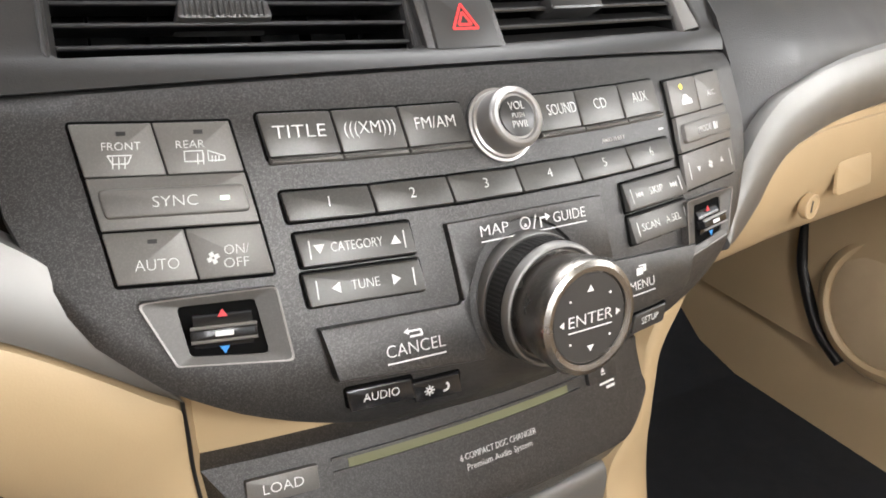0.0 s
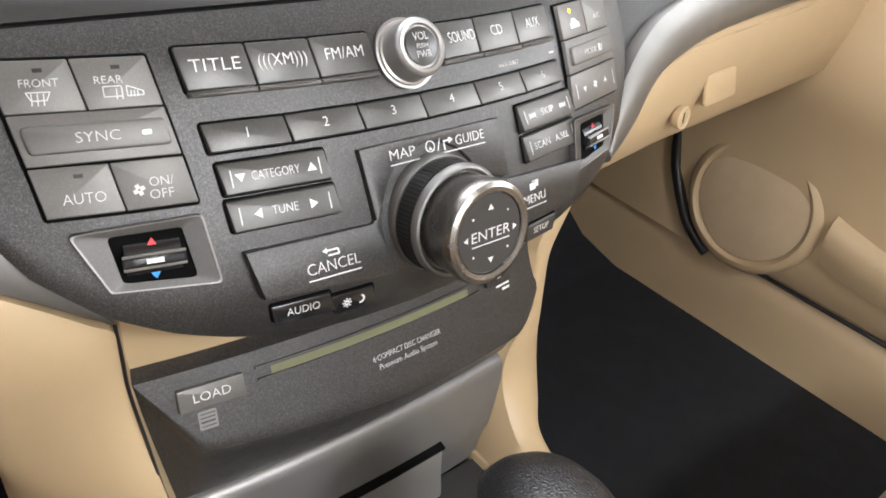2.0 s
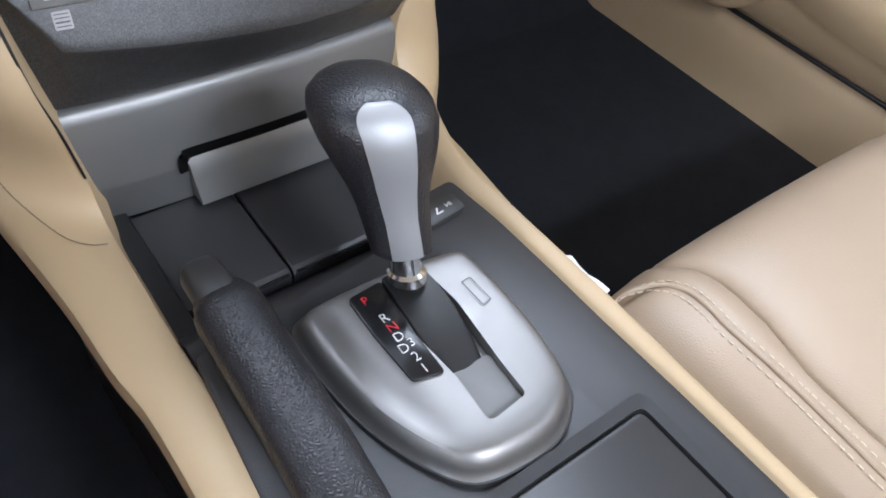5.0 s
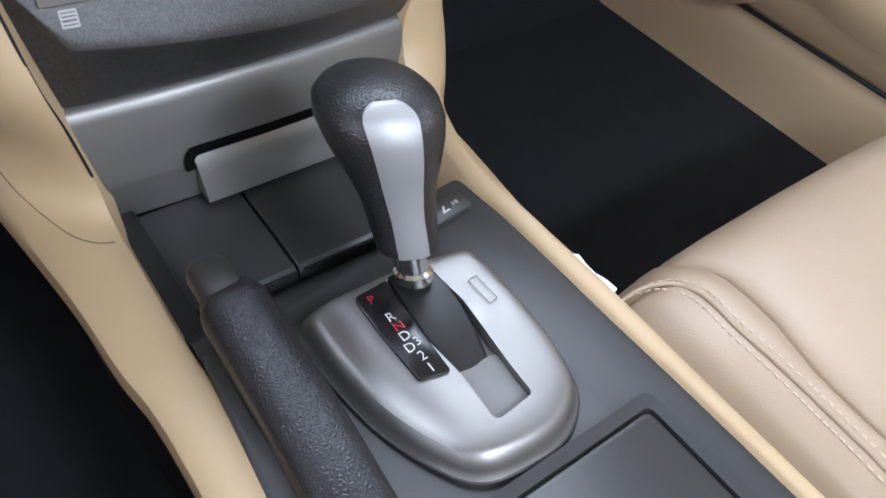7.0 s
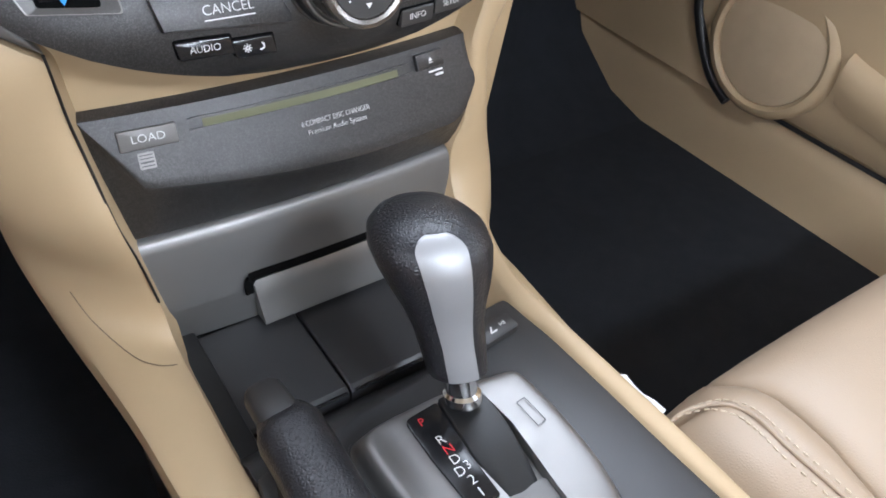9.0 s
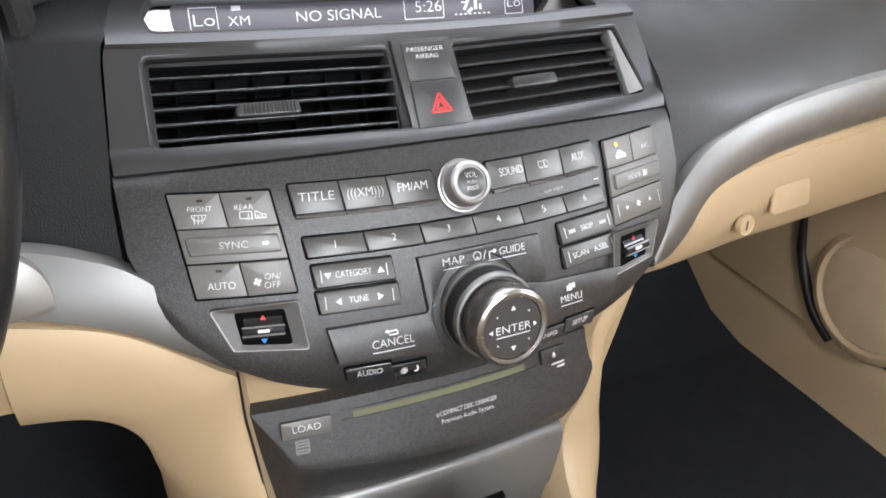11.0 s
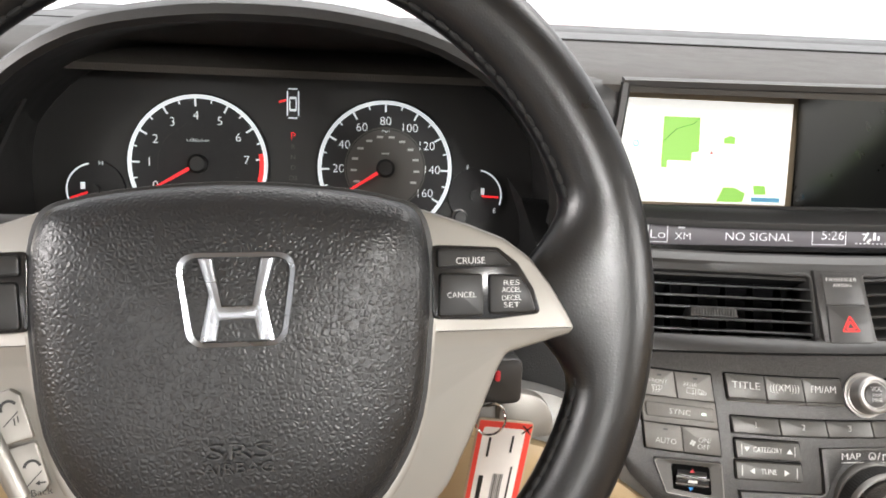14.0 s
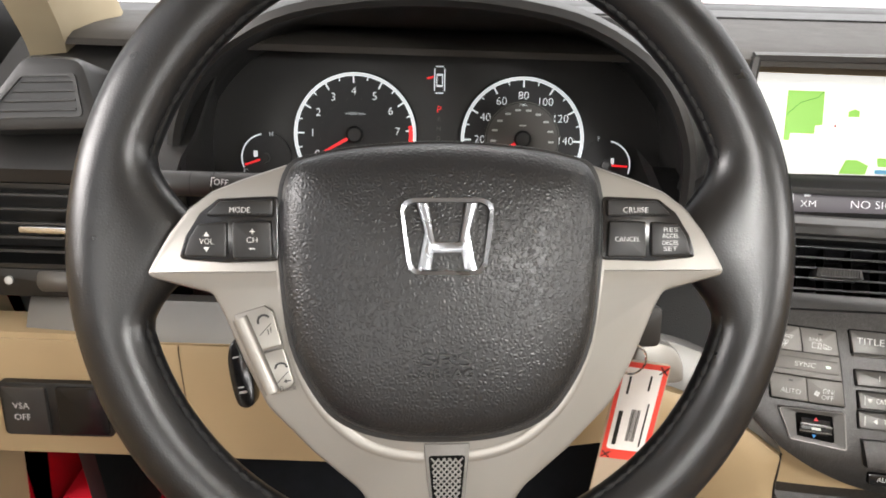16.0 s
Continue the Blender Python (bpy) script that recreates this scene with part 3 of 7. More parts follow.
    part("grip_lip", rail([(x, 0, 0) for x in (-0.0116, 0.0116)], [(0.0006 * math.cos(a), 0.0006 * math.sin(a)) for a in [k2 * math.pi / 4 for k2 in range(8)]]), M_DULL, rock, "thin silver line", m=moved(m, -s * 0.0005, -0.0028, 0.0068))
    icon("mark", [[(-0.0032, -0.0009), (0.0032, -0.0009), (0.0032, 0.0009), (-0.0032, 0.0009)]], moved(m, -s * 0.0005, -0.0003, 0.0073), M_WHITE, rock)
    icon("warm_mark", [tri_up(0, 0, 0.0018)], moved(m, -s * 0.0005, 0.0066, 0.0032), M_RED, rock)
    icon("cool_mark", [tri_up(0, 0, 0.0018, -1)], moved(m, -s * 0.0005, -0.0071, 0.0032), M_BLUE, rock)

# volume knob
m = on_panel(0.0, 0.6465)
vol = part("volume_knob", lathe([(0.0165, 0.0), (0.0165, 0.0018), (0.0152, 0.002), (0.0148, 0.003), (0.0138, 0.0034), (0.0136, 0.0125), (0.0130, 0.0142), (0.0118, 0.0150), (0.0104, 0.0148), (0.0098, 0.0138), (0.0092, 0.0138), (0, 0.0138)]), M_KNOB, audio_panel, "satin silver ring knob", m=m)
part("knob_face", lathe([(0.0088, 0.0134), (0.0088, 0.0143), (0.0083, 0.0146), (0, 0.0148)]), M_SWITCH, vol, m=m)
for body, y, sz, w in (("VOL", 0.0042, 0.0052, 0.0082), ("PUSH", 0, 0.003, 0.0062), ("PWR", -0.0038, 0.0046, 0.0078)):
    lettering(body, sz, moved(m, 0, y, 0.0149), M_WHITE, vol, width=w)
# selector dial
m = frame_at((0.0018, panel_y(0, DZ), DZ), (1, 0, 0), (0, -0.975, 0.22))
dial = part("selector_dial", lathe([(0.0286, -0.006), (0.0286, 0.0024), (0.0281, 0.0032), (0.0276, 0.0030), (0.0270, 0.0030), (0.0270, 0.0140), (0.0275, 0.0143), (0.0274, 0.0166), (0.0266, 0.0180), (0.0256, 0.0183), (0.0248, 0.0178), (0.0244, 0.0172), (0.0244, 0.0160), (0, 0.0160)], 72), M_SILVER, audio_panel, "two-stage satin silver dial", m=m)
part("knurled_ring", lathe([(0.0273, 0.0034), (0.0273, 0.0137), (0.0258, 0.0137), (0.0258, 0.0034)], 72, False), M_BLACK, dial, "ribbed black ring", m=m)
part("inner_knob", lathe([(0.0234, 0.0155), (0.0236, 0.022), (0.0246, 0.030), (0.0250, 0.0345), (0.0240, 0.0374), (0.0218, 0.0384), (0.0197, 0.0378), (0.0192, 0.0366), (0, 0.0366)], 72), mat("turned_dark_champagne", (0.21, 0.195, 0.18), 0.27, 0.9, 0.03, 2500, 0.05, 40, rough_var=0.015), dial, "turned champagne silver knob", m=m)
face = part("dial_face", lathe([(0.0190, 0.036), (0.0190, 0.0368), (0.0186, 0.0372), (0, 0.0374)], 64), M_SWITCH, dial, "black dial face", m=m)
for k in range(80):
    a = 2 * math.pi * k / 80
    b = rail([(0.0273, 0, 0.004), (0.0273, 0, 0.0133)], [(0.0005, 0.0003), (-0.0005, 0.0003), (-0.0003, -0.0005), (0.0003, -0.0005)], up=(1, 0, 0))
    if k == 0:
        rib_parent = part("rib", b, M_SWITCH, dial, m=m)
        rib_mesh = rib_parent.data
    else:
        b.free()
        r_ob = new("rib", rib_mesh)
        r_ob.parent = dial
        r_ob.matrix_basis = m @ Matrix.Rotation(a, 4, "Z") @ m.inverted()
lettering("ENTER", 0.0070, moved(m, 0, 0, 0.0376), M_WHITE, face, width=0.0232)
icons("mark", [bar(-0.0115, -0.0042, 0.0115, -0.0042, 0.0005), tri_up(0, 0.0128, 0.0017), tri_up(0, -0.0128, 0.0017, -1), tri_side(0.0150, 0, 0.0015), tri_side(-0.0150, 0, 0.0015, -1)] + [[(0.0132 * sx + 0.0006 * math.cos(a), 0.0072 * sy * 1.25 + 0.0006 * math.sin(a)) for a in [i * 1.047 for i in range(6)]] for sx in (-0.8, 0.8) for sy in (-1, 1)], moved(m, 0, 0, 0.0376), M_WHITE, face)

# ---- upper bezel with vents, hazard switch and display ----
def bez(x, z, h=0.0):
    """A place on the vents' slanted plane."""
    n = Vector((0.9 * x, -1, 0.72)).normalized()
    return frame_at(Vector((x, 0.095 + 0.72 * (z - 0.668) + 0.45 * x * x, z)) + n * h, (1, 0.9 * x, 0), n)


bezel = thing("centre_fascia", "dark grey dashboard fascia round the centre vents", "dashboard trim")


def along(table, v):
    """A value between the rows of a table of (v, value)."""
    for (a, p), (b, q) in zip(table, table[1:]):
        if v <= b:
            return p + (q - p) * (v - a) / (b - a)
    return table[-1][1]


BACK = [(0.0375, 0.7220), (0.0430, 0.7243), (0.0520, 0.7263), (0.070, 0.7289), (0.095, 0.7325), (0.114, 0.7352), (0.1245, 0.7366), (0.1285, 0.7350), (0.130, 0.730)]
EDGE_LEFT = [(0.655, -0.1925), (0.684, -0.1888), (0.714, -0.1850), (0.7263, -0.1810), (0.7325, -0.1740), (0.74, -0.1650)]
EDGE_RIGHT = [(0.655, 0.1960), (0.684, 0.1900), (0.714, 0.1815), (0.7263, 0.1785), (0.7325, 0.1745), (0.74, 0.1690)]


def fascia_column(u):
    """One line of the fascia from the control panel up over the vents and back to the screen."""
    pts = []
    def side(z):
        return along(EDGE_LEFT, z) * (1 - u) + along(EDGE_RIGHT, z) * u
    x = side(0.668)
    hi = panel_high(x) + 0.0009
    y0 = panel_y(x, hi) + 0.0004
    pts += [Vector((x, y0 + 0.006, hi)), Vector((x, y0 + 0.0006, hi)), Vector((x, y0, hi + 0.0006))]
    target = bez(x, 0.6745).translation
    for k, bulge in ((0.3, 0.0010), (0.6, 0.0012), (0.85, 0.0005)):
        pts.append(pts[2].lerp(target, k) + Vector((0, -bulge, bulge)))
    for z in (0.6745, 0.680, 0.687, 0.694, 0.701, 0.708, 0.7145, 0.7190):
        x = side(z)
        pts.append(bez(x, z).translation)
    for d, z in BACK:
        x = side(z)
        pts.append(Vector((x, 0.095 + d + (0.45 - 0.15 * min(1, d / 0.12)) * x * x, z)))
    return pts


def carved(bm, cutters):
    """The mesh with each cutter's body taken out of it."""
    def body(b):
        bmesh.ops.recalc_face_normals(b, faces=b.faces[:])
        me = bpy.data.meshes.new("t")
        b.to_mesh(me)
        b.free()
        ob = bpy.data.objects.new("t", me)
        scene.collection.objects.link(ob)
        return ob
    base = body(bm)
    tools = [body(c) for c in cutters]
    for t in tools:
        md_ = base.modifiers.new("cut", "BOOLEAN")
        md_.operation, md_.solver, md_.object = "DIFFERENCE", "EXACT", t
    bpy.context.view_layer.update()
    me = bpy.data.meshes.new_from_object(base.evaluated_get(bpy.context.evaluated_depsgraph_get()))
    out = bmesh.new()
    out.from_mesh(me)
    for ob in [base] + tools:
        bpy.data.objects.remove(ob)
    return out


VENT_L = rounded([(-0.1675, 0.6727), (-0.0245, 0.6722), (-0.0245, 0.7135), (-0.1650, 0.7140)], 0.0035, 5)
VENT_R = rounded([(0.0245, 0.6722), (0.1755, 0.6722), (0.1575, 0.7138), (0.0205, 0.7135)], [0.002, 0.004, 0.003, 0.002], 5)
SLOT = rounded([(-0.157, 0.1525), (-0.08, 0.1450), (0.0, 0.1425), (0.08, 0.1440), (0.151, 0.1535), (0.1530, 0.178), (0.146, 0.2000), (0.08, 0.1935), (0.0, 0.1915), (-0.08, 0.1940), (-0.150, 0.2010), (-0.159, 0.176)], [0.006, 0.03, 0.03, 0.03, 0.005, 0.006, 0.006, 0.03, 0.03, 0.03, 0.008, 0.006], 5)


def vent_cutter(outline):
    return loft([[bez(x, z, h).translation for x, z in outline] for h in (-0.02, 0.02)], ring=True, cap=True)


def slot_cutter():
    return loft([[Vector((x, y, z)) for x, y in SLOT] for z in (0.70, 0.76)], ring=True, cap=True)


fascia = shell([fascia_column(i / 48) for i in range(49)], 0.007, (0, 1, -0.9))
part("fascia_skin", carved(fascia, [vent_cutter(VENT_L), vent_cutter(VENT_R), slot_cutter()]), M_FASCIA, bezel, sharp=30)


def spread(outline, d):
    """The outline grown by d."""
    pts = [Vector(p) for p in outline]
    area = sum(a.x * b.y - b.x * a.y for a, b in zip(pts, pts[1:] + pts[:1]))
    out = []
    for i, p in enumerate(pts):
        t = (pts[(i + 1) % len(pts)] - pts[i - 1]).normalized()
        out.append(p + Vector((t.y, -t.x)) * (d if area > 0 else -d))
    return out


for outline in (VENT_L, VENT_R):
    loops = [[bez(x, z, h).translation for x, z in spread(outline, d)] for d, h in ((0.0030, -0.001), (0.0026, 0.0004), (0.0018, 0.0009), (0.0008, 0.0006), (0.0, -0.0008), (-0.0004, -0.016), (0.0016, -0.016))]
    part("vent_lip", loft(loops, ring=True, close=True), M_FASCIA, bezel, "soft raised lip round a vent")


def slot_z(y, x):
    d = y - 0.095 - 0.38 * x * x
    return along(BACK, 0) if d < 0.0375 else along([(a, b) for a, b in BACK], d)


loops = [[Vector((x, y, slot_z(y, x) + h)) for x, y in spread(SLOT, d)] for d, h in ((0.0022, -0.001), (0.0020, 0.0004), (0.0010, 0.0008), (0.0, 0.0), (-0.0004, -0.0035))]
part("slot_lip", loft(loops), M_FASCIA, bezel)
# dark floor and ends of the display's recess
rows = []
for i in range(25):
    x = -0.185 + 0.370 * i / 24
    c = 0.45 * x * x
    rows.append([Vector((x, y + c * k, z)) for y, z, k in ((0.141, 0.7205, 1), (0.150, 0.7195, 1), (0.160, 0.7165, 0.9), (0.205, 0.6985, 0.4), (0.228, 0.690, 0.2), (0.228, 0.67, 0.2), (0.15, 0.68, 1))])
part("recess_floor", loft(rows, ring=True, cap=True), M_GLOSS, bezel, "gloss black floor of the display recess")

display = thing("information_display", "wide grey lcd strip showing radio, clock and climate", "display")
md = frame_at((0, 0.214, 0.7145), (1, 0, 0), (0, -1, 0.35))
part("housing", prism(rounded([(-0.17, -0.0145), (0.185, -0.0145), (0.185, 0.0145), (-0.17, 0.0145)], 0.004), 0, 0.006, 0), M_GLOSS, display, m=md)
part("screen", prism(rounded([(-0.137, -0.0095), (0.136, -0.0095), (0.136, 0.0095), (-0.137, 0.0095)], [0.008, 0.002, 0.002, 0.004]), 0.0012, 0, 0.0003), mat("lit_lcd_strip", (0.10, 0.09, 0.10), 0.45, var=0.1, emit=(0.42, 0.38, 0.42), emit_strength=0.16), display, m=md)
mt = moved(md, 0, 0, 0.0014)
M_LCD = mat("lit_lcd_segments", (0.8, 0.8, 0.8), 0.5, var=0, emit=(0.95, 0.93, 1), emit_strength=0.42)
for body, x, y, sz, w in (("Lo", -0.117, -0.001, 0.011, 0.0135), ("XM", -0.094, -0.0025, 0.009, 0.014), ("NO SIGNAL", -0.0245, -0.002, 0.0105, 0.062), ("5:26", 0.0445, 0.0005, 0.0115, 0.021), ("Lo", 0.1175, 0.0005, 0.0105, 0.0115), ("A/C ON", 0.0705, 0.0068, 0.0032, 0.011), ("CLOCK", 0.0405, 0.0078, 0.003, 0.0095)):
    lettering(body, sz, moved(mt, x, y), M_LCD, display, width=w)
for x, w in ((-0.117, 0.0175), (0.041, 0.0315), (0.1175, 0.0155)):
    icon("lcd_outline", [bar(x - w / 2, -0.0075, x + w / 2, -0.0075, 0.0006), bar(x - w / 2, 0.0072, x + w / 2, 0.0072, 0.0006), bar(x - w / 2, -0.0075, x - w / 2, 0.0072, 0.0006), bar(x + w / 2, -0.0075, x + w / 2, 0.0072, 0.0006)], mt, M_LCD, display)
icons("lcd_mark", [bar(0.066 + 0.004 * i, -0.006, 0.068 + 0.004 * i, -0.006, 0.001) for i in range(8)] + [bar(0.074, -0.003, 0.078, 0.004, 0.002), bar(0.077, -0.005, 0.081, -0.002, 0.002), bar(0.072, 0.0025, 0.077, 0.0025, 0.001), bar(0.084, -0.003, 0.084, 0.004, 0.0025), bar(0.088, -0.003, 0.088, 0.001, 0.002), bar(-0.0985, 0.006, -0.0925, 0.006, 0.003)], mt, M_LCD, display)
part("side_reflector", prism(rounded([(0.1370, -0.0085), (0.1765, -0.0085), (0.1560, 0.0125)], 0.0015), 0.0095, 0.006, 0.0008), M_CHAMP, display, "pale satin reflector", m=md)

# vents
M_SLAT = mat("satin_black_slat", (0.010, 0.010, 0.011), 0.36, 0, 0, 0, 0.08, 40, spec=0.3)


def centre_vent(s):
    v = thing("air_vent", "black louvred centre air vent" + (" with silver end cap" if s > 0 else ""), "air vent", "centre vents")
    x0, x1 = (-0.1665, -0.0225) if s < 0 else (0.0225, 0.157)
    m = bez((x0 + x1) / 2, 0.694)
    w = (x1 - x0) / 2
    o = rounded([(-w, -0.0258), (w, -0.0258), (w, 0.0244), (-w, 0.0244)], 0.003)
    i = rounded([(-w + 0.002, -0.0236), (w - 0.002, -0.0236), (w - 0.002, 0.0222), (-w + 0.002, 0.0222)], 0.002)
    part("vent_frame", frame_ring(o, i, -0.0055, 0.05), M_BLACK, v, m=m)
    # back and vanes are near-black: the shade inside the vent is in their colour
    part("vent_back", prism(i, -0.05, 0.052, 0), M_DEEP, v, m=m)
    tilt = 0.0 if s < 0 else -0.55
    for k in range(5):
        y = -0.0185 + 0.0088 * k
        sec = [(0.0004, 0.0102), (0.0009, 0.0096), (0.0008, 0.0), (0.0005, -0.008), (-0.0005, -0.008), (-0.0008, 0.0), (-0.0009, 0.0096), (-0.0004, 0.0102)]
        if s > 0:
            sec = [(a * 1.1, b) for a, b in sec]
        part("slat", rail([(-w + 0.002, 0, 0), (w - 0.002, 0, 0)], [(b * math.sin(0.9 + tilt) * 0 + a, b) for a, b in sec], up=(0, 0, 1)), M_SLAT if s < 0 else M_DASH_SMOOTH, v, m=m @ Matrix.Translation((0, y, -0.012)) @ Matrix.Rotation(0.20 if s < 0 else 0.62, 4, "X"))
    for k in range(6 if s < 0 else 0):
        x = -w + (k + 0.7) * 2 * w / 6.4
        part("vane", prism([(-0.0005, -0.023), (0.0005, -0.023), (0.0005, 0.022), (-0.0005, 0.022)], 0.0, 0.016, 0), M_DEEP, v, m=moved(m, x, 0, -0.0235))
    xt, yt = (-0.008, -0.0065) if s < 0 else (-0.012, -0.0050)
    part("vent_tab", prism(rounded([(-0.019, -0.0042), (0.019, -0.0042), (0.0175, 0.0038), (-0.0175, 0.0038)], 0.002), 0.005, 0.012, 0.0015), M_SWITCH if s < 0 else M_DASH_SMOOTH, v, m=moved(m, xt, yt, -0.004))
    if s < 0:
        for k in range(15):
            part("tab_rib", prism([(-0.0005, -0.0034), (0.0005, -0.0034), (0.0005, 0.003), (-0.0005, 0.003)], 0.0058, 0, 0.0003), M_SWITCH, v, m=moved(m, xt - 0.0154 + 0.0022 * k, yt, -0.004))
    if s > 0:
        part("end_cap", prism([(w + 0.0005, -0.0245), (w + 0.0150, -0.0225), (w - 0.0005, 0.0225), (w - 0.0045, 0.0235)], -0.0010, 0.01, 0.0006), M_SILVER, v, "satin silver end cap", m=m)
    return v


centre_vent(-1)
centre_vent(1)
hazard = thing("hazard_switch_module", "dark centre module with hazard switch and airbag lamp", "switch")
m = bez(0, 0.694)
part("surround", prism([(-0.0195, -0.0315), (0.0235, -0.0315), (0.0175, 0.0285), (-0.0225, 0.0285)], 0.0035, 0.02, 0.001), M_PANEL, hazard, m=m)
part("airbag_lamp", prism(rounded([(-0.0155, 0.0015), (0.0165, 0.0015), (0.0145, 0.026), (-0.0165, 0.026)], 0.001), 0.0042, 0, 0.0006), M_SWITCH, hazard, m=m)
hz = part("hazard_button", prism(rounded([(-0.0158, -0.0285), (0.0188, -0.0285), (0.0165, 0.0005), (-0.0155, 0.0005)], 0.0012), 0.0052, 0, 0.0008), M_SWITCH, hazard, m=m)
lettering("PASSENGER", 0.0042, moved(m, -0.001, 0.021, 0.0044), M_WHITE, hazard, width=0.025)
lettering("AIRBAG", 0.0042, moved(m, -0.0005, 0.0165, 0.0044), M_WHITE, hazard, width=0.0155)
def tri_ring(r, w):
    p = [(r * math.cos(a), r * math.sin(a)) for a in (math.pi / 2, math.pi * 7 / 6, math.pi * 11 / 6)]
    return [bar(*p[i], *p[(i + 1) % 3], w) for i in range(3)]
icon("hazard_mark", tri_ring(0.0078, 0.0011) + tri_ring(0.004, 0.0011), moved(m, 0.0016, -0.0155, 0.0054), mat("lit_red_triangle", (0.7, 0.03, 0.03), 0.5, var=0, emit=(1, 0.05, 0.05), emit_strength=0.4), hz)

# navigation screen deep in its hood
nav = thing("navigation_screen", "lit navigation screen showing a pale map", "screen")
ms = frame_at((-0.004, 0.392, 0.741), (1, -0.03, 0), (0, -1, 0.28))
part("frame", prism(rounded([(-0.128, -0.068), (0.104, -0.068), (0.104, 0.066), (-0.128, 0.066)], 0.006), -0.002, 0.02, 0.001), mat("pale_gold_frame", (0.33, 0.26, 0.18), 0.35, 0.2), nav, m=ms)
M_MAP = mat("lit_map_paper", (0.8, 0.8, 0.75), 0.4, var=0, emit=(1.0, 0.985, 0.94), emit_strength=0.88)
part("screen_face", prism(rounded([(-0.098, -0.055), (0.095, -0.055), (0.095, 0.055), (-0.098, 0.055)], 0.001), 0.001, 0.004, 0.0002), M_MAP, nav, m=ms)
M_MAPGREEN = mat("lit_map_green", (0.3, 0.6, 0.15), 0.4, var=0, emit=(0.36, 0.72, 0.12), emit_strength=0.8)
icon("park_area", [[(-0.050, -0.018), (-0.043, -0.018), (-0.043, -0.010), (-0.016, -0.010), (-0.016, -0.001), (-0.008, 0.0), (-0.009, 0.037), (-0.050, 0.037)]], moved(ms, 0, 0, 0.0012), M_MAPGREEN, nav)
icon("park_area", [[(0.019, 0.010), (0.032, 0.010), (0.032, 0.017), (0.026, 0.019), (0.019, 0.016)]], moved(ms, 0, 0, 0.0012), M_MAPGREEN, nav)
icons("park_area", [[(0.015, -0.053), (0.045, -0.053), (0.048, -0.043), (0.035, -0.037), (0.022, -0.037)], [(0.058, -0.044), (0.072, -0.044), (0.07, -0.034), (0.056, -0.034)]], moved(ms, 0, 0, 0.0012), M_MAPGREEN, nav)
icons("road_line", [bar(-0.049, 0.010, -0.035, 0.024, 0.0006), bar(-0.035, 0.024, -0.016, 0.030, 0.0006), bar(-0.016, 0.030, -0.010, 0.037, 0.0006), bar(-0.045, -0.053, -0.03, -0.036, 0.0005), bar(-0.097, -0.049, -0.078, -0.049, 0.0005), bar(-0.097, -0.053, -0.078, -0.053, 0.0005), bar(-0.078, -0.053, -0.078, -0.049, 0.0005), bar(0.048, -0.013, 0.052, -0.014, 0.0006)], moved(ms, 0, 0, 0.0014), mat("map_road_green", (0.05, 0.2, 0.03), 0.5, var=0), nav)
M_MAPBLUE = mat("map_icon_blue", (0.1, 0.45, 0.7), 0.5, var=0, emit=(0.3, 0.6, 0.8), emit_strength=0.4)
icon("map_compass", ring_poly(-0.079, 0.007, 0.003, 0.0015, 8), moved(ms, 0, 0, 0.0014), M_MAPBLUE, nav)
icon("map_scale", [[(0.055, -0.052), (0.088, -0.052), (0.088, -0.047), (0.055, -0.047)]], moved(ms, 0, 0, 0.0014), M_MAPBLUE, nav)
icon("car_marker", [tri_up(0.006, 0.0, 0.0022)], moved(ms, 0, 0, 0.0014), M_RED, nav)
# ---- dashboard ----
dash = thing("dashboard", "dark grained vinyl dashboard with a deep screen hood", "dashboard")


def recede(x):
    """How far the passenger side falls back from the middle."""
    return 0.15 * max(0, x - 0.25)


# top pad from the windscreen to the front edge
def top_row(x):
    f = 0.245 + 0.12 * max(0, abs(x) - 0.2) * (1 if x > 0 else 0.2)
    return [Vector((x, y, z)) for y, z in ((0.95, 0.79), (0.80, 0.812), (0.62, 0.828), (0.45, 0.838), (0.34, 0.842), (f + 0.03, 0.843), (f + 0.008, 0.841), (f, 0.836))]


part("top_pad", shell([top_row(x) for x in (-0.80, -0.7, -0.6, -0.5, -0.4, -0.3, -0.2, -0.153, -0.1, 0, 0.06, 0.112, 0.14, 0.2, 0.3, 0.4, 0.5, 0.6, 0.7, 0.8)], 0.006, (0, 0, -1)), M_TOP, dash)
# passenger side: padded brow and the face below the crease
rows_b, rows_f = [], []
RIM_X = [(0.70, 0.193), (0.729, 0.176), (0.844, 0.110), (0.86, 0.101)]
EDGE = [Vector(p) for p in ((0.176, 0.262, 0.7305), (0.1735, 0.232, 0.7340), (0.1760, 0.195, 0.7315), (0.1790, 0.164, 0.7255), (0.1820, 0.147, 0.7140), (0.1905, 0.116, 0.680), (0.1955, 0.102, 0.655), (0.190, 0.078, 0.600))]
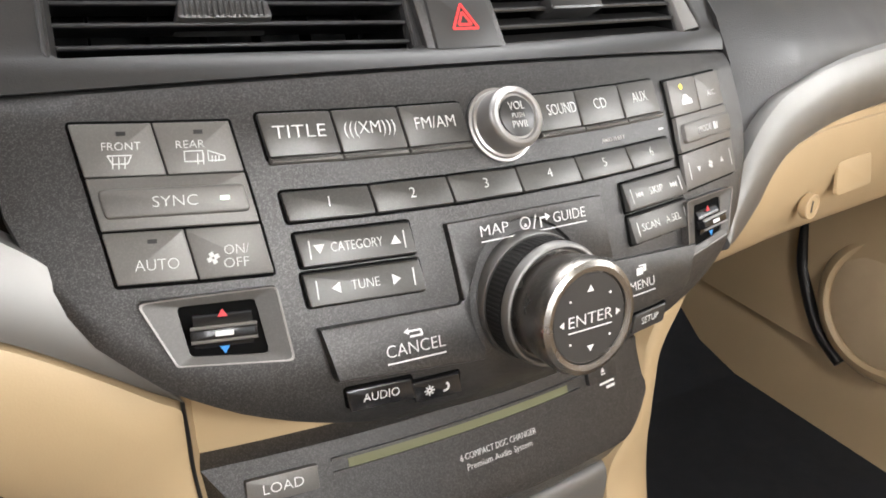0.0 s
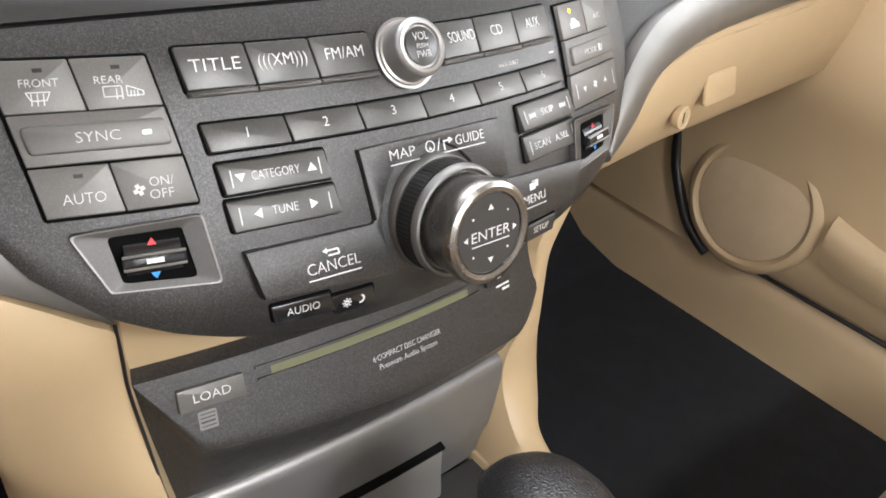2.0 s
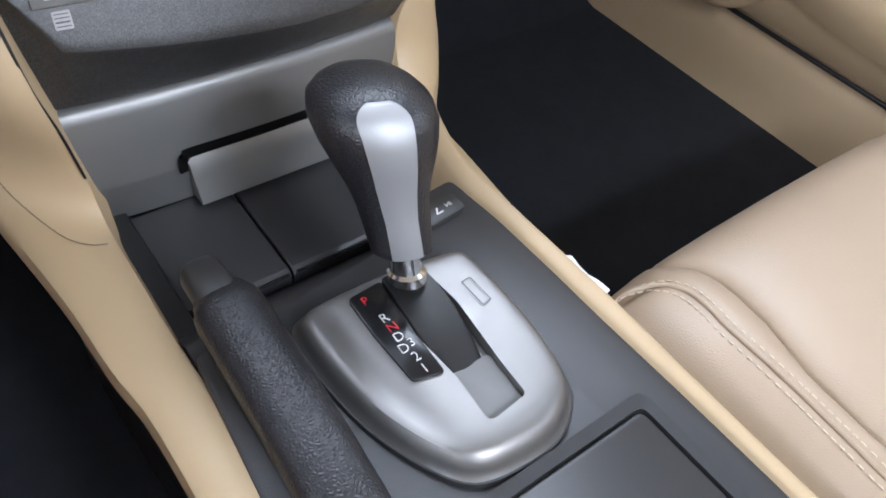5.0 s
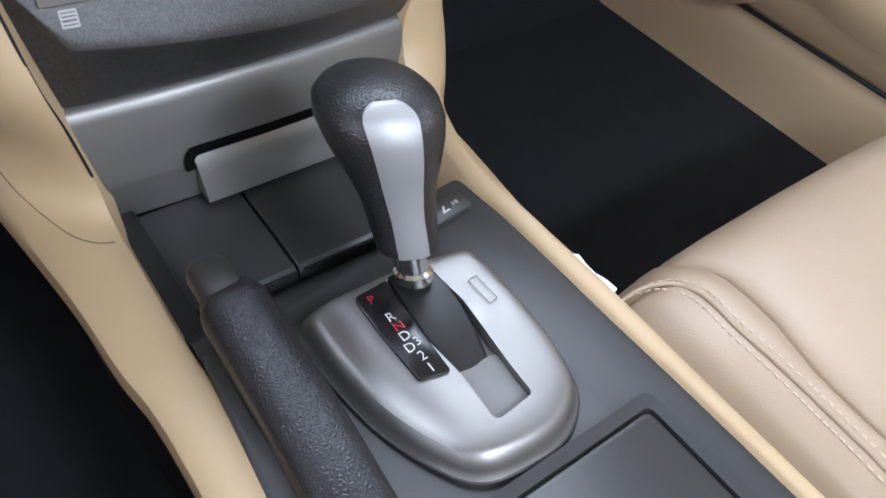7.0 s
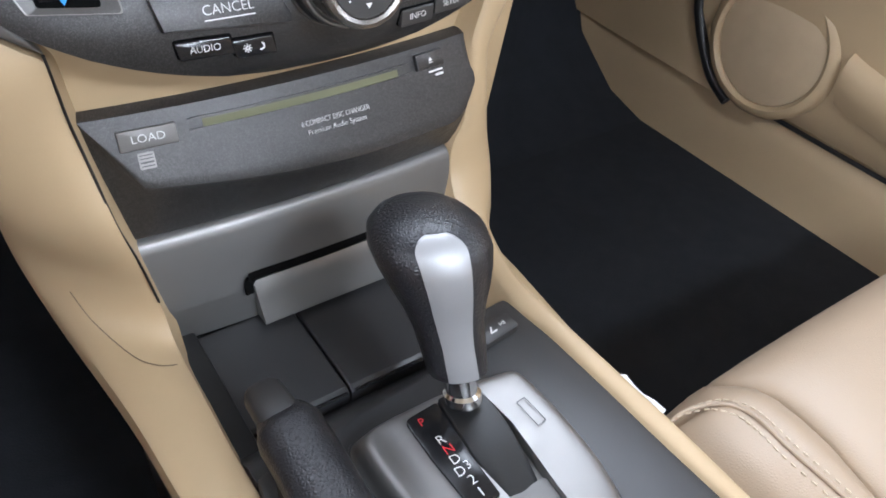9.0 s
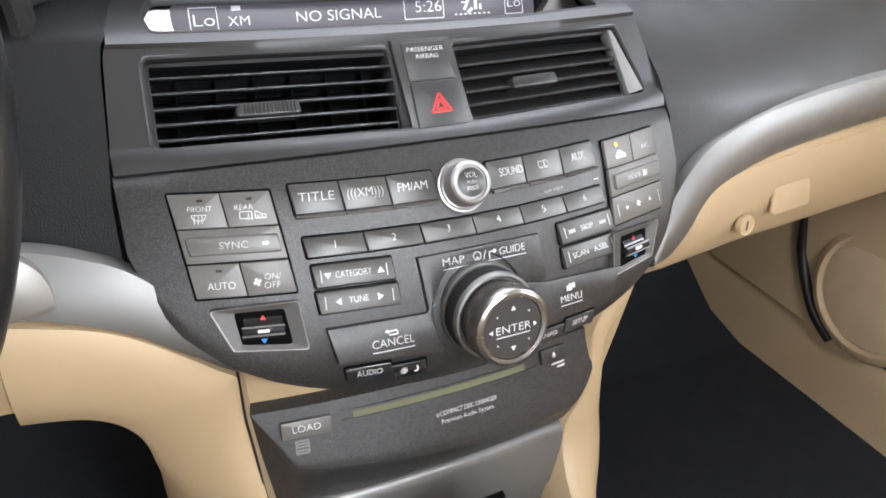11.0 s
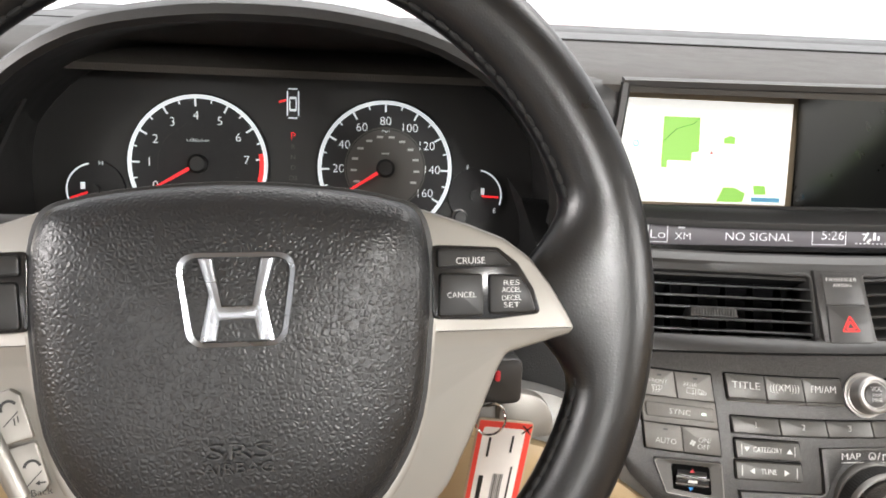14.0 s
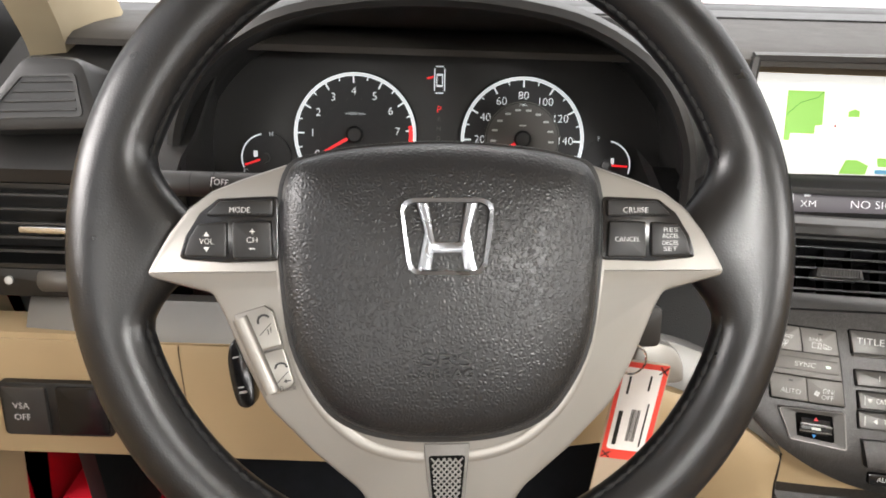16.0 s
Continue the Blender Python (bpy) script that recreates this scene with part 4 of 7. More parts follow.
for i in range(37):
    s_ = (i / 36) ** 1.4
    row = []
    for dy, z in ((0.035, 0.8435), (0.004, 0.8415), (-0.012, 0.834), (-0.021, 0.820), (-0.025, 0.80), (-0.024, 0.776), (-0.018, 0.756), (-0.006, 0.742), (0.014, 0.735)):
        x0 = along(RIM_X, z)
        x = x0 + (0.78 - x0) * s_
        soft = min(1, (x - x0) / 0.05)
        row.append(Vector((x, 0.246 + 0.12 * max(0, x - 0.2) + (dy * math.sin(soft * math.pi / 2) if dy < 0 else dy), z - 0.004 * (1 - soft) * (z < 0.76))))
    rows_b.append(row)
    row = []
    for e_, (y, z) in zip(EDGE, ((0.265, 0.742), (0.241, 0.738), (0.205, 0.729), (0.165, 0.712), (0.125, 0.688), (0.100, 0.665), (0.090, 0.650), (0.092, 0.638))):
        x = e_.x + (0.78 - e_.x) * s_
        far = Vector((x, y + recede(x) * (0.8 if z > 0.73 else 1), z))
        w = math.exp(-(x - e_.x) / 0.045)
        row.append(Vector((x, far.y * (1 - w) + e_.y * w, far.z * (1 - w) + e_.z * w)))
    rows_f.append(row)
part("brow", shell(rows_b, 0.006, (0, 1, -0.2)), M_DASH, dash)
part("passenger_face", shell(rows_f, 0.006, (0, 1, -0.6)), M_DASH, dash)
# funnel round the navigation screen
FB = [Vector(p) for p in ((-0.163, 0.224, 0.7375), (-0.152, 0.25, 0.835), (0.094, 0.25, 0.834), (0.150, 0.240, 0.7335))]
BB = [Vector(p) for p in ((-0.132, 0.375, 0.676), (-0.132, 0.412, 0.804), (0.097, 0.408, 0.800), (0.100, 0.372, 0.676))]
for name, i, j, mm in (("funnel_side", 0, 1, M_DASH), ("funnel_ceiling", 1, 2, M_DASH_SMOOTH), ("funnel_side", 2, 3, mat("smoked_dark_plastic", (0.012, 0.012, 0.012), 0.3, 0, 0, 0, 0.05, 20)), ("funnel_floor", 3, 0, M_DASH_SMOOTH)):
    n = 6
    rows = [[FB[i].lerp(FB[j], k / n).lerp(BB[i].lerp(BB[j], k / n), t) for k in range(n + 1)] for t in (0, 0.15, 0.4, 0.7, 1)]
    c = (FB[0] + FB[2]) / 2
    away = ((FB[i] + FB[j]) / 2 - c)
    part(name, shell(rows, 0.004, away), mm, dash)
rows = []
for k in range(13):
    a, b = Vector((0.094, 0.250, 0.8345)).lerp(Vector((0.151, 0.243, 0.7300)), k / 12), Vector((0.112, 0.247, 0.8430)).lerp(Vector((0.178, 0.240, 0.7290)), k / 12)
    rows.append([a + Vector((0, 0.03, 0)), a, a.lerp(b, 0.05) + Vector((0, -0.0042, 0.0006)), a.lerp(b, 0.12) + Vector((0, -0.0048, 0.0004)), a.lerp(b, 0.2) + Vector((0, -0.002, 0)), a.lerp(b, 0.32) + Vector((0, 0.0012, 0)), a.lerp(b, 0.75), a.lerp(b, 0.93) + Vector((0, -0.001, 0)), b + Vector((0.002, 0, 0)), b + Vector((0.002, 0.03, 0))])
part("funnel_rim", loft(rows, ring=True, cap=True), M_FASCIA, dash, "smooth grey rim of the screen hood")
part("funnel_edge", rail([(-0.1645, 0.2235, 0.7375), (-0.1605, 0.2325, 0.770), (-0.1530, 0.2490, 0.837)], [(0.0045, -0.004), (0.0045, 0.003), (0.002, 0.005), (-0.003, 0.005), (-0.0045, 0.003), (-0.0045, -0.004)], up=(0, -1, 0)), M_DASH_SMOOTH, dash, "dark edge of the screen hood")
part("funnel_edge", rail([(-0.155, 0.2495, 0.8375), (0.0, 0.2485, 0.8385), (0.112, 0.2485, 0.8395)], [(0.004, -0.004), (0.004, 0.003), (0.002, 0.005), (-0.003, 0.005), (-0.004, 0.003), (-0.004, -0.004)], up=(0, -1, 0)), M_DASH_SMOOTH, dash, "dark edge of the screen hood")
# grained panel between the stack and the instrument hood, its shade put into the colour
EDGE_L = [Vector(p) for p in ((-0.156, 0.252, 0.838), (-0.160, 0.232, 0.790), (-0.160, 0.232, 0.745), (-0.1665, 0.2225, 0.7372), (-0.1775, 0.176, 0.7290), (-0.1815, 0.155, 0.7245), (-0.1860, 0.146, 0.714), (-0.1915, 0.113, 0.672), (-0.1945, 0.099, 0.645), (-0.194, 0.083, 0.607))]
rows = []
for p in smooth_curve(EDGE_L[3:], 4):
    far = -0.236 - 0.064 * min(1, max(0, (0.70 - p.z) / 0.04))
    rows.append([p + Vector((0.001, 0.022, 0)), p] + [Vector((x, p.y + 0.42 * (x * x - p.x * p.x), p.z)) for x in [p.x + (far - p.x) * k / 7 for k in range(1, 8)]] + [Vector((far - 0.002, p.y + 0.07, p.z))])
part("driver_side_panel", shell(rows, 0.004, (0, 1, -0.4)), M_DASH_SHADE, dash, "grained side of the stack, coloured darker for its shade")
# concave flank from the instrument hood to the screen's funnel
FLANK_A = smooth_curve([(-0.2235, 0.168, 0.7360), (-0.2265, 0.152, 0.775), (-0.242, 0.144, 0.815), (-0.275, 0.139, 0.853), (-0.320, 0.136, 0.880)], 5)
FLANK_B = smooth_curve([(-0.1655, 0.223, 0.7385), (-0.160, 0.236, 0.790), (-0.156, 0.248, 0.832), (-0.185, 0.256, 0.8415), (-0.270, 0.272, 0.8450)], 5)
rows = [[a + Vector((0, 0.02, -0.004))] + [a.lerp(b, t) + Vector((0, 0.020, -0.004)) * math.sin(math.pi * t) for t in (0, 0.04, 0.12, 0.25, 0.4, 0.55, 0.7, 0.85, 1)] for a, b in zip(FLANK_A, FLANK_B)]
part("hood_flank", shell(rows, 0.004, (0.3, 1, -0.3)), M_DASH, dash)
part("defroster_strip", shell([[Vector((x, y, z)) for y, z in ((0.97, 0.79), (0.80, 0.815), (0.68, 0.826), (0.56, 0.834))] for x in (-0.80, -0.4, 0, 0.4, 0.80)], 0.003, (0, 0, -1)), M_BLACK, dash, "black defroster strip")
part("core", prism([(-0.76, 0.44), (0.76, 0.44), (0.76, 0.9), (-0.76, 0.9)], 0.78, -0.45, 0.01), M_BLACK, dash)
part("core_front", prism([(-0.17, 0.418), (0.115, 0.412), (0.115, 0.46), (-0.17, 0.46)], 0.835, -0.64, 0.0), M_BLACK, dash)

# instrument hood: arch, tunnel and outer skin
HX = -0.440
ARCH = [(0.212, 0.175, 0.690), (0.212, 0.160, 0.740), (0.200, 0.145, 0.790), (0.170, 0.135, 0.838), (0.115, 0.128, 0.872), (0.055, 0.125, 0.885), (0, 0.125, 0.888)]
arch = smooth_curve([(HX + x, y, z) for x, y, z in ARCH] + [(HX - x, y, z) for x, y, z in reversed(ARCH[:-1])], 4)
CL = [(0.240, 0.262, 0.680), (0.240, 0.278, 0.720), (0.222, 0.294, 0.768), (0.182, 0.308, 0.810), (0.122, 0.315, 0.836), (0.058, 0.318, 0.846), (0, 0.318, 0.848)]
inner = smooth_curve([(HX + x, y + 0.022, z) for x, y, z in CL] + [(HX - x, y + 0.022, z) for x, y, z in reversed(CL[:-1])], 4)
mid = [a.lerp(b, 0.5) + Vector(((a.x - HX) * 0.02, 0, 0.006)) for a, b in zip(arch, inner)]
def outwards(p, d, dz=0):
    v = Vector((p.x - HX, 0, p.z - 0.74)).normalized()
    return p + v * d + Vector((0, dz, 0))
rows = [inner, [i.lerp(m, 0.5) for i, m in zip(inner, mid)], mid, arch, [outwards(p, 0.005, -0.004) for p in arch], [outwards(p, 0.011, 0.0) for p in arch], [outwards(p, 0.014, 0.015) for p in arch]]
rows.append([Vector((p.x + (p.x - HX) * 0.06, p.y + 0.12, min(p.z, 0.86) - 0.004)) for p in arch])
rows.append([Vector((p.x + (p.x - HX) * 0.15, p.y + 0.30, min(p.z, 0.845) - 0.02)) for p in arch])
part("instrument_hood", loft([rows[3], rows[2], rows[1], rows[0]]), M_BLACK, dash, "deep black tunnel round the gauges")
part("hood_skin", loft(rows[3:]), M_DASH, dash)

# silver swoosh on the passenger side
def swoosh(top, bot, depth=0.012, bulge=0.007):
    T, B = smooth_curve(top, 6), smooth_curve(bot, 6)
    rows = []
    for a, b in zip(T, B):
        row = [a + Vector((0, depth, 0))]
        for k in range(9):
            s = k / 8
            row.append(a.lerp(b, s) + Vector((0, -bulge * math.sin(math.pi * s) ** 0.8, 0)))
        rows.append(row + [b + Vector((0, depth, 0))])
    return loft(rows, ring=True, cap=True)


TR = [(0.158, 0.052, 0.572), (0.178, 0.066, 0.592), (0.196, 0.074, 0.612), (0.215, 0.080, 0.628), (0.240, 0.085, 0.640), (0.30, 0.094, 0.652), (0.40, 0.108, 0.658), (0.52, 0.126, 0.658), (0.70, 0.153, 0.650), (0.78, 0.165, 0.645)]
BR = [(0.155, 0.050, 0.562), (0.172, 0.058, 0.556), (0.190, 0.064, 0.556), (0.208, 0.070, 0.566), (0.228, 0.076, 0.583), (0.275, 0.085, 0.604), (0.37, 0.099, 0.616), (0.50, 0.119, 0.618), (0.70, 0.149, 0.612), (0.78, 0.161, 0.606)]
tagged(part("silver_trim", swoosh(TR, BR), M_SILVER), "long curved satin silver strip on the passenger dashboard", "dashboard trim")
TL = [(-0.1450, 0.0575, 0.5530), (-0.1515, 0.0600, 0.5665), (-0.1665, 0.0650, 0.5930), (-0.187, 0.0720, 0.6160), (-0.210, 0.079, 0.6280), (-0.250, 0.088, 0.637), (-0.34, 0.099, 0.643), (-0.55, 0.11, 0.645), (-0.78, 0.12, 0.640)]
BL = [(-0.1440, 0.0565, 0.5510), (-0.1540, 0.0570, 0.5580), (-0.1720, 0.0590, 0.5715), (-0.198, 0.0630, 0.5890), (-0.222, 0.0670, 0.5985), (-0.255, 0.073, 0.606), (-0.34, 0.084, 0.613), (-0.55, 0.092, 0.616), (-0.78, 0.10, 0.610)]
trim_l = tagged(part("silver_trim", swoosh(TL, BL, bulge=0.0022), M_SILVER), "curved satin silver strip on the driver's dashboard", "dashboard trim")

# glovebox and tan lower dashboard on the passenger side
lower = thing("lower_dashboard", "tan plastic lower dashboard with glovebox", "dashboard")
rows = []
for i in range(21):
    x = 0.150 + (0.78 - 0.150) * i / 20
    r = 0.15 * max(0, x - 0.2)
    t = min(1, (x - 0.15) / 0.13)
    zt = 0.560 + 0.052 * math.sin(t * math.pi / 2)
    low = 0.522 - 0.05 * max(0, x - 0.3)
    rows.append([Vector((x, y, z)) for y, z in ((0.09 + r, zt + 0.004), (0.068 + r, zt), (0.066 + r, zt - 0.012), (0.070 + r, (zt + low) / 2), (0.080 + r, low + 0.012), (0.088 + r, low + 0.002), (0.10 + r, low - 0.006), (0.16 + r, low - 0.022), (0.34, 0.46), (0.55, 0.42))])
part("glovebox_lid", shell(rows, 0.006, (0, 0.6, 1)), M_BEIGE, lower)
ml = frame_at((0.284, 0.077, 0.558), (1, 0.15, 0), (0.1, -1, 0.1))
part("lock_bezel", lathe([(0.0092, -0.004), (0.0092, 0.0004), (0.0085, 0.0010), (0.0076, 0.0004), (0.0076, -0.004)], 32, False), M_BEIGE, lower, m=ml)
part("lock_cylinder", lathe([(0.0074, -0.006), (0.0074, 0.0002), (0, 0.0002)]), M_BEIGE, lower, m=ml)
icon("key_slot", [bar(0, -0.0042, 0, 0.0042, 0.0022)], moved(ml, 0, 0, 0.0002), M_BLACK, lower)
part("latch", prism(rounded([(-0.026, -0.012), (0.026, -0.012), (0.024, 0.012), (-0.024, 0.012)], 0.004), 0.0005, 0.002, 0.0004), M_BEIGE, lower, m=frame_at((0.340, 0.0855, 0.572), (1, 0.15, 0), (0.1, -1, 0.25)))

# tan lower dashboard on the driver's side
knee = thing("knee_panel", "tan plastic lower dashboard on the driver's side", "dashboard")
KNEE_TOP = [(0.13, 0.545), (0.146, 0.549), (0.155, 0.5555), (0.172, 0.569), (0.198, 0.5865), (0.222, 0.596), (0.255, 0.6035), (0.34, 0.6105), (0.84, 0.613)]
rows = []
for i in range(59):
    x = -0.262 - (0.835 - 0.262) * i / 58
    zt = along(KNEE_TOP, -x)
    near = min(1, max(0, (-x - 0.186) / 0.064))
    low = 0.495 + 0.035 * math.sin(near * math.pi / 2) ** 0.7 - 0.055 * min(1, max(0, (-x - 0.27) / 0.2))
    y0 = 0.0595 + 0.033 * min(1, max(0, (-x - 0.2) / 0.3))
    rows.append([Vector((x, y, z)) for y, z in ((y0 + 0.03, zt + 0.004), (y0 + 0.002, zt), (y0, zt - 0.01), (y0 + 0.004, (zt + low) / 2), (y0 + 0.014, low + 0.01), (y0 + 0.03, low), (y0 + 0.08, low - 0.004), (y0 + 0.2, low - 0.01))])
part("panel", shell(rows, 0.006, (0, 0.6, 1)), M_BEIGE, knee)
M_JOINT = mat("dark_tan_joint", (0.14, 0.10, 0.06), 0.7)
for k in (0, 39):
    part("joint", tube(smooth_curve([p + Vector((0, -0.0002, 0)) for p in rows[k][1:6]], 4), 0.0006, 6), M_JOINT, knee, "thin dark panel joint")

# ---- disc changer, tray and console front ----
changer = thing("disc_changer", "dark grey six-disc changer unit with slot", "disc player")
def fold(x):
    """Height of the fold between the changer's face and the part that slants back under it."""
    z = 0.449 + 0.0125 * max(0, (0.03 - x) / 0.14) ** 1.4
    if x < -0.112:
        z += (-0.112 - x) / 0.0224 * 0.0335
    if x > 0.100:
        z += 0.020 * ((x - 0.100) / 0.028) ** 2
    return z


def changer_row(x):
    c = 0.55 * x * x
    f = fold(x)
    fy = 0.0605 + (f - 0.5015) * 0.44
    row = [(0.10, 0.5035), (0.066, 0.5035)] + [(0.0605 + (fy - 0.0605) * k, 0.5015 + (f - 0.5015) * k) for k in (0, 0.3, 0.6, 0.86, 0.95)]
    row += [(fy + 0.0004, f - 0.0008), (fy + 0.0022, f - 0.0034)]
    a, b = (fy + 0.0022, f - 0.0034), (0.0565, 0.4165)
    row += [(a[0] + (b[0] - a[0]) * k, a[1] + (b[1] - a[1]) * k) for k in (0.15, 0.5, 1)] + [(0.10, 0.4160)]
    return [Vector((x, y + c, z)) for y, z in row]
part("fascia", loft([changer_row(-0.1365 + 0.2645 * i / 44) for i in range(45)], ring=True, cap=True), M_PANEL, changer)
def on_changer(x, z, h=0.0):
    y = 0.0605 + (z - 0.5015) * 0.44 + 0.55 * x * x
    n = Vector((1.1 * x, -1, 0.44)).normalized()
    return frame_at(Vector((x, y, z)) + n * h, (1, 1.1 * x, 0), n)
ms_ = on_changer(0.0, 0.4905)
def bowed(x0, x1, y0, y1, h0, n=12):
    """A strip that follows the fascia's bow between two x; heights over it."""
    rows = []
    for i in range(n + 1):
        x = x0 + (x1 - x0) * i / n
        lo, hi = on_changer(x, y0), on_changer(x, y1)
        rows.append([lo @ Vector((0, 0, -0.002)), lo @ Vector((0, 0, h0)), hi @ Vector((0, 0, h0)), hi @ Vector((0, 0, -0.002))])
    return loft(rows, ring=True, cap=True)
part("disc_slot", bowed(-0.071, 0.063, 0.4880, 0.4925, 0.0004), mat("olive_felt_slot", (0.13, 0.13, 0.07), 0.8, 0, 0.4, 900), changer, "pale olive felt disc slot")
part("slot_lip", bowed(-0.079, 0.072, 0.4925, 0.4940, 0.0014), M_PANEL, changer)
part("slot_lip", bowed(-0.079, 0.072, 0.4868, 0.4880, 0.0014), M_PANEL, changer)
ob = part("load_button", prism(rounded([(-0.0165, -0.0058), (0.0165, -0.0058), (0.0165, 0.0058), (-0.0165, 0.0058)], 0.0008), 0.003, 0.002, 0.0006), M_GREY, changer, m=on_changer(-0.103, 0.4885))
lettering("LOAD", 0.0066, on_changer(-0.103, 0.4885, 0.0031), M_WHITE, ob, width=0.0185)
ob = part("eject_button", prism(rounded([(-0.0115, -0.0055), (0.0115, -0.0055), (0.0115, 0.0055), (-0.0115, 0.0055)], 0.0008), 0.003, 0.002, 0.0006), M_PANEL, changer, m=on_changer(0.089, 0.4925))
icon("symbol", [tri_up(0, 0.0006, 0.0016), bar(-0.0016, -0.0018, 0.0016, -0.0018, 0.0006)], on_changer(0.089, 0.4925, 0.0031), M_WHITE, ob)
lettering("6·COMPACT DISC CHANGER", 0.0050, on_changer(0.012, 0.4762, 0.0006), M_WHITE, changer, width=0.049)
lettering("Premium Audio System", 0.0050, on_changer(0.012, 0.4708, 0.0006), M_WHITE, changer, width=0.042)
icons("disc_mark", [bar(-0.0042, y, 0.0042, y, 0.0013) for y in (-0.0042, -0.0022, 0.0002, 0.0022, 0.0042)] + [bar(-0.0042, -0.0045, -0.0042, 0.0045, 0.0009), bar(0.0042, -0.0045, 0.0042, 0.0045, 0.0009)], on_changer(-0.107, 0.4765, 0.0004), M_DULL, changer)
icons("format_mark", [bar(-0.006, 0.002, 0.006, 0.002, 0.0012), bar(-0.001, -0.001, 0.006, -0.001, 0.0016)], on_changer(0.094, 0.483, 0.0006), M_WHITE, changer)

# tan surround between panel and changer and down both sides
surround = thing("stack_surround", "tan plastic surround of the centre stack", "dashboard trim")
rows = []
for i in range(25):
    x = -0.142 + 0.284 * i / 24
    c = 0.55 * x * x
    rows.append([Vector((x, y + c, z)) for y, z in ((0.075, 0.60), (0.060, 0.552), (0.064, 0.540), (0.0685, 0.520), (0.070, 0.502), (0.09, 0.498), (0.10, 0.60))])
part("bridge", loft(rows, ring=True, cap=True), M_BEIGE, surround)

tray = thing("tray_lid", "closed grey metallic tray lid with finger recess", "tray lid")
rows = []
for i in range(17):
    u = i / 16
    row = []
    for y, z in ((0.085, 0.4150), (0.0615, 0.4148), (0.0570, 0.4135), (0.0545, 0.4105), (0.0530, 0.405), (0.0515, 0.385), (0.0500, 0.366), (0.0495, 0.3565), (0.0505, 0.3525), (0.0535, 0.338), (0.0560, 0.320), (0.09, 0.316)):
        x = -0.1245 + (0.4135 - z) * 0.13 + u * (0.2365 - (0.4135 - z) * 0.05)
        row.append(Vector((x, y + 0.4 * x * x, z)))
    rows.append(row)
M_TRAY = mat("brushed_grey_metallic", (0.20, 0.196, 0.19), 0.42, 0.6, 0.04, 2200, 0.06, 30)
part("lid", loft(rows, ring=True, cap=True), M_TRAY, tray)
# pull: a wedge that flares forward at its foot under a dark gap
rows = []
for i in range(13):
    u = i / 12
    a, b = Vector((-0.0565 + 0.113 * u, 0.0512, 0.3645)), Vector((-0.0535 + 0.107 * u, 0.0400, 0.3255))
    rows.append([a + Vector((0, 0.012, 0)), a, a.lerp(b, 0.06) + Vector((0, -0.0012, 0)), a.lerp(b, 0.5), a.lerp(b, 0.95), b + Vector((0, 0.001, -0.001)), b + Vector((0, 0.018, -0.003))])
# paler than the lid: the light on its upward face is in the colour
part("pull", loft(rows, ring=True, cap=True), mat("brushed_pull_lit_paler", (0.27, 0.262, 0.252), 0.32, 0.65, 0.03, 2200, 0.05, 30), tray, "satin pull, coloured paler as if lit from above")
# solid dark strip laid on the lid as the shade of the gap
gap_path = smooth_curve([(-0.0600, 0.0475, 0.3540), (-0.0600, 0.0478, 0.3605), (-0.0578, 0.0484, 0.3655), (-0.052, 0.0488, 0.3672), (0, 0.0480, 0.3672), (0.056, 0.0492, 0.3672)], 5)
part("gap_shade_strip", rail(gap_path, [(0.003, -0.0014), (0.003, 0.0012), (-0.003, 0.0012), (-0.003, -0.0014)], up=(0, -0.3, 1)), M_DEEP, tray, "solid dark strip for the shaded gap over the pull")
# ---- centre console ----
console = thing("centre_console", "dark grey centre console between the front seats", "console")
CZ = 0.350
def slab(x0, x1, y0, y1, z0, z1, r=0.003, bevel=0.002):
    bm = prism(rounded([(x0, y0), (x1, y0), (x1, y1), (x0, y1)], r), z1, -z0, bevel)
    return bm
top_outline = rounded([(-0.116, -0.088), (-0.03, -0.078), (0.038, -0.072), (0.046, -0.048), (0.096, -0.043), (0.1035, -0.094), (0.1085, -0.32), (0.1135, -0.75), (-0.15, -0.75), (-0.135, -0.3)], 0.006)
part("top", prism(top_outline, CZ, -0.20, 0.003), M_CONSOLE, console)
ramp = [[Vector((x, y, z)) for x in (-0.1165, -0.05, 0.045)] for y, z in ((-0.09, 0.347), (-0.078, 0.346), (-0.060, 0.330), (-0.040, 0.306), (-0.030, 0.300))]
part("front_ramp", shell(ramp, 0.01, (0, 0, -1)), M_CONSOLE, console)
part("armrest_box", slab(-0.12, 0.108, -0.85, -0.47, 0.3, 0.47, 0.02, 0.012), M_BEIGE, console, "tan armrest lid")
bin_ = part("bin_lid", prism(rounded([(-0.06, -0.47), (0.079, -0.47), (0.074, -0.252), (-0.05, -0.252)], 0.006), CZ + 0.0035, -CZ, 0.0015), M_DASH_SMOOTH, console, "dark sliding bin lid")
part("bin_rim", frame_ring(rounded([(-0.068, -0.48), (0.087, -0.48), (0.082, -0.243), (-0.058, -0.243)], 0.008), rounded([(-0.0615, -0.4715), (0.0805, -0.4715), (0.0755, -0.2505), (-0.0515, -0.2505)], 0.006), CZ + 0.006, -CZ, 0.0015), M_CONSOLE, console)
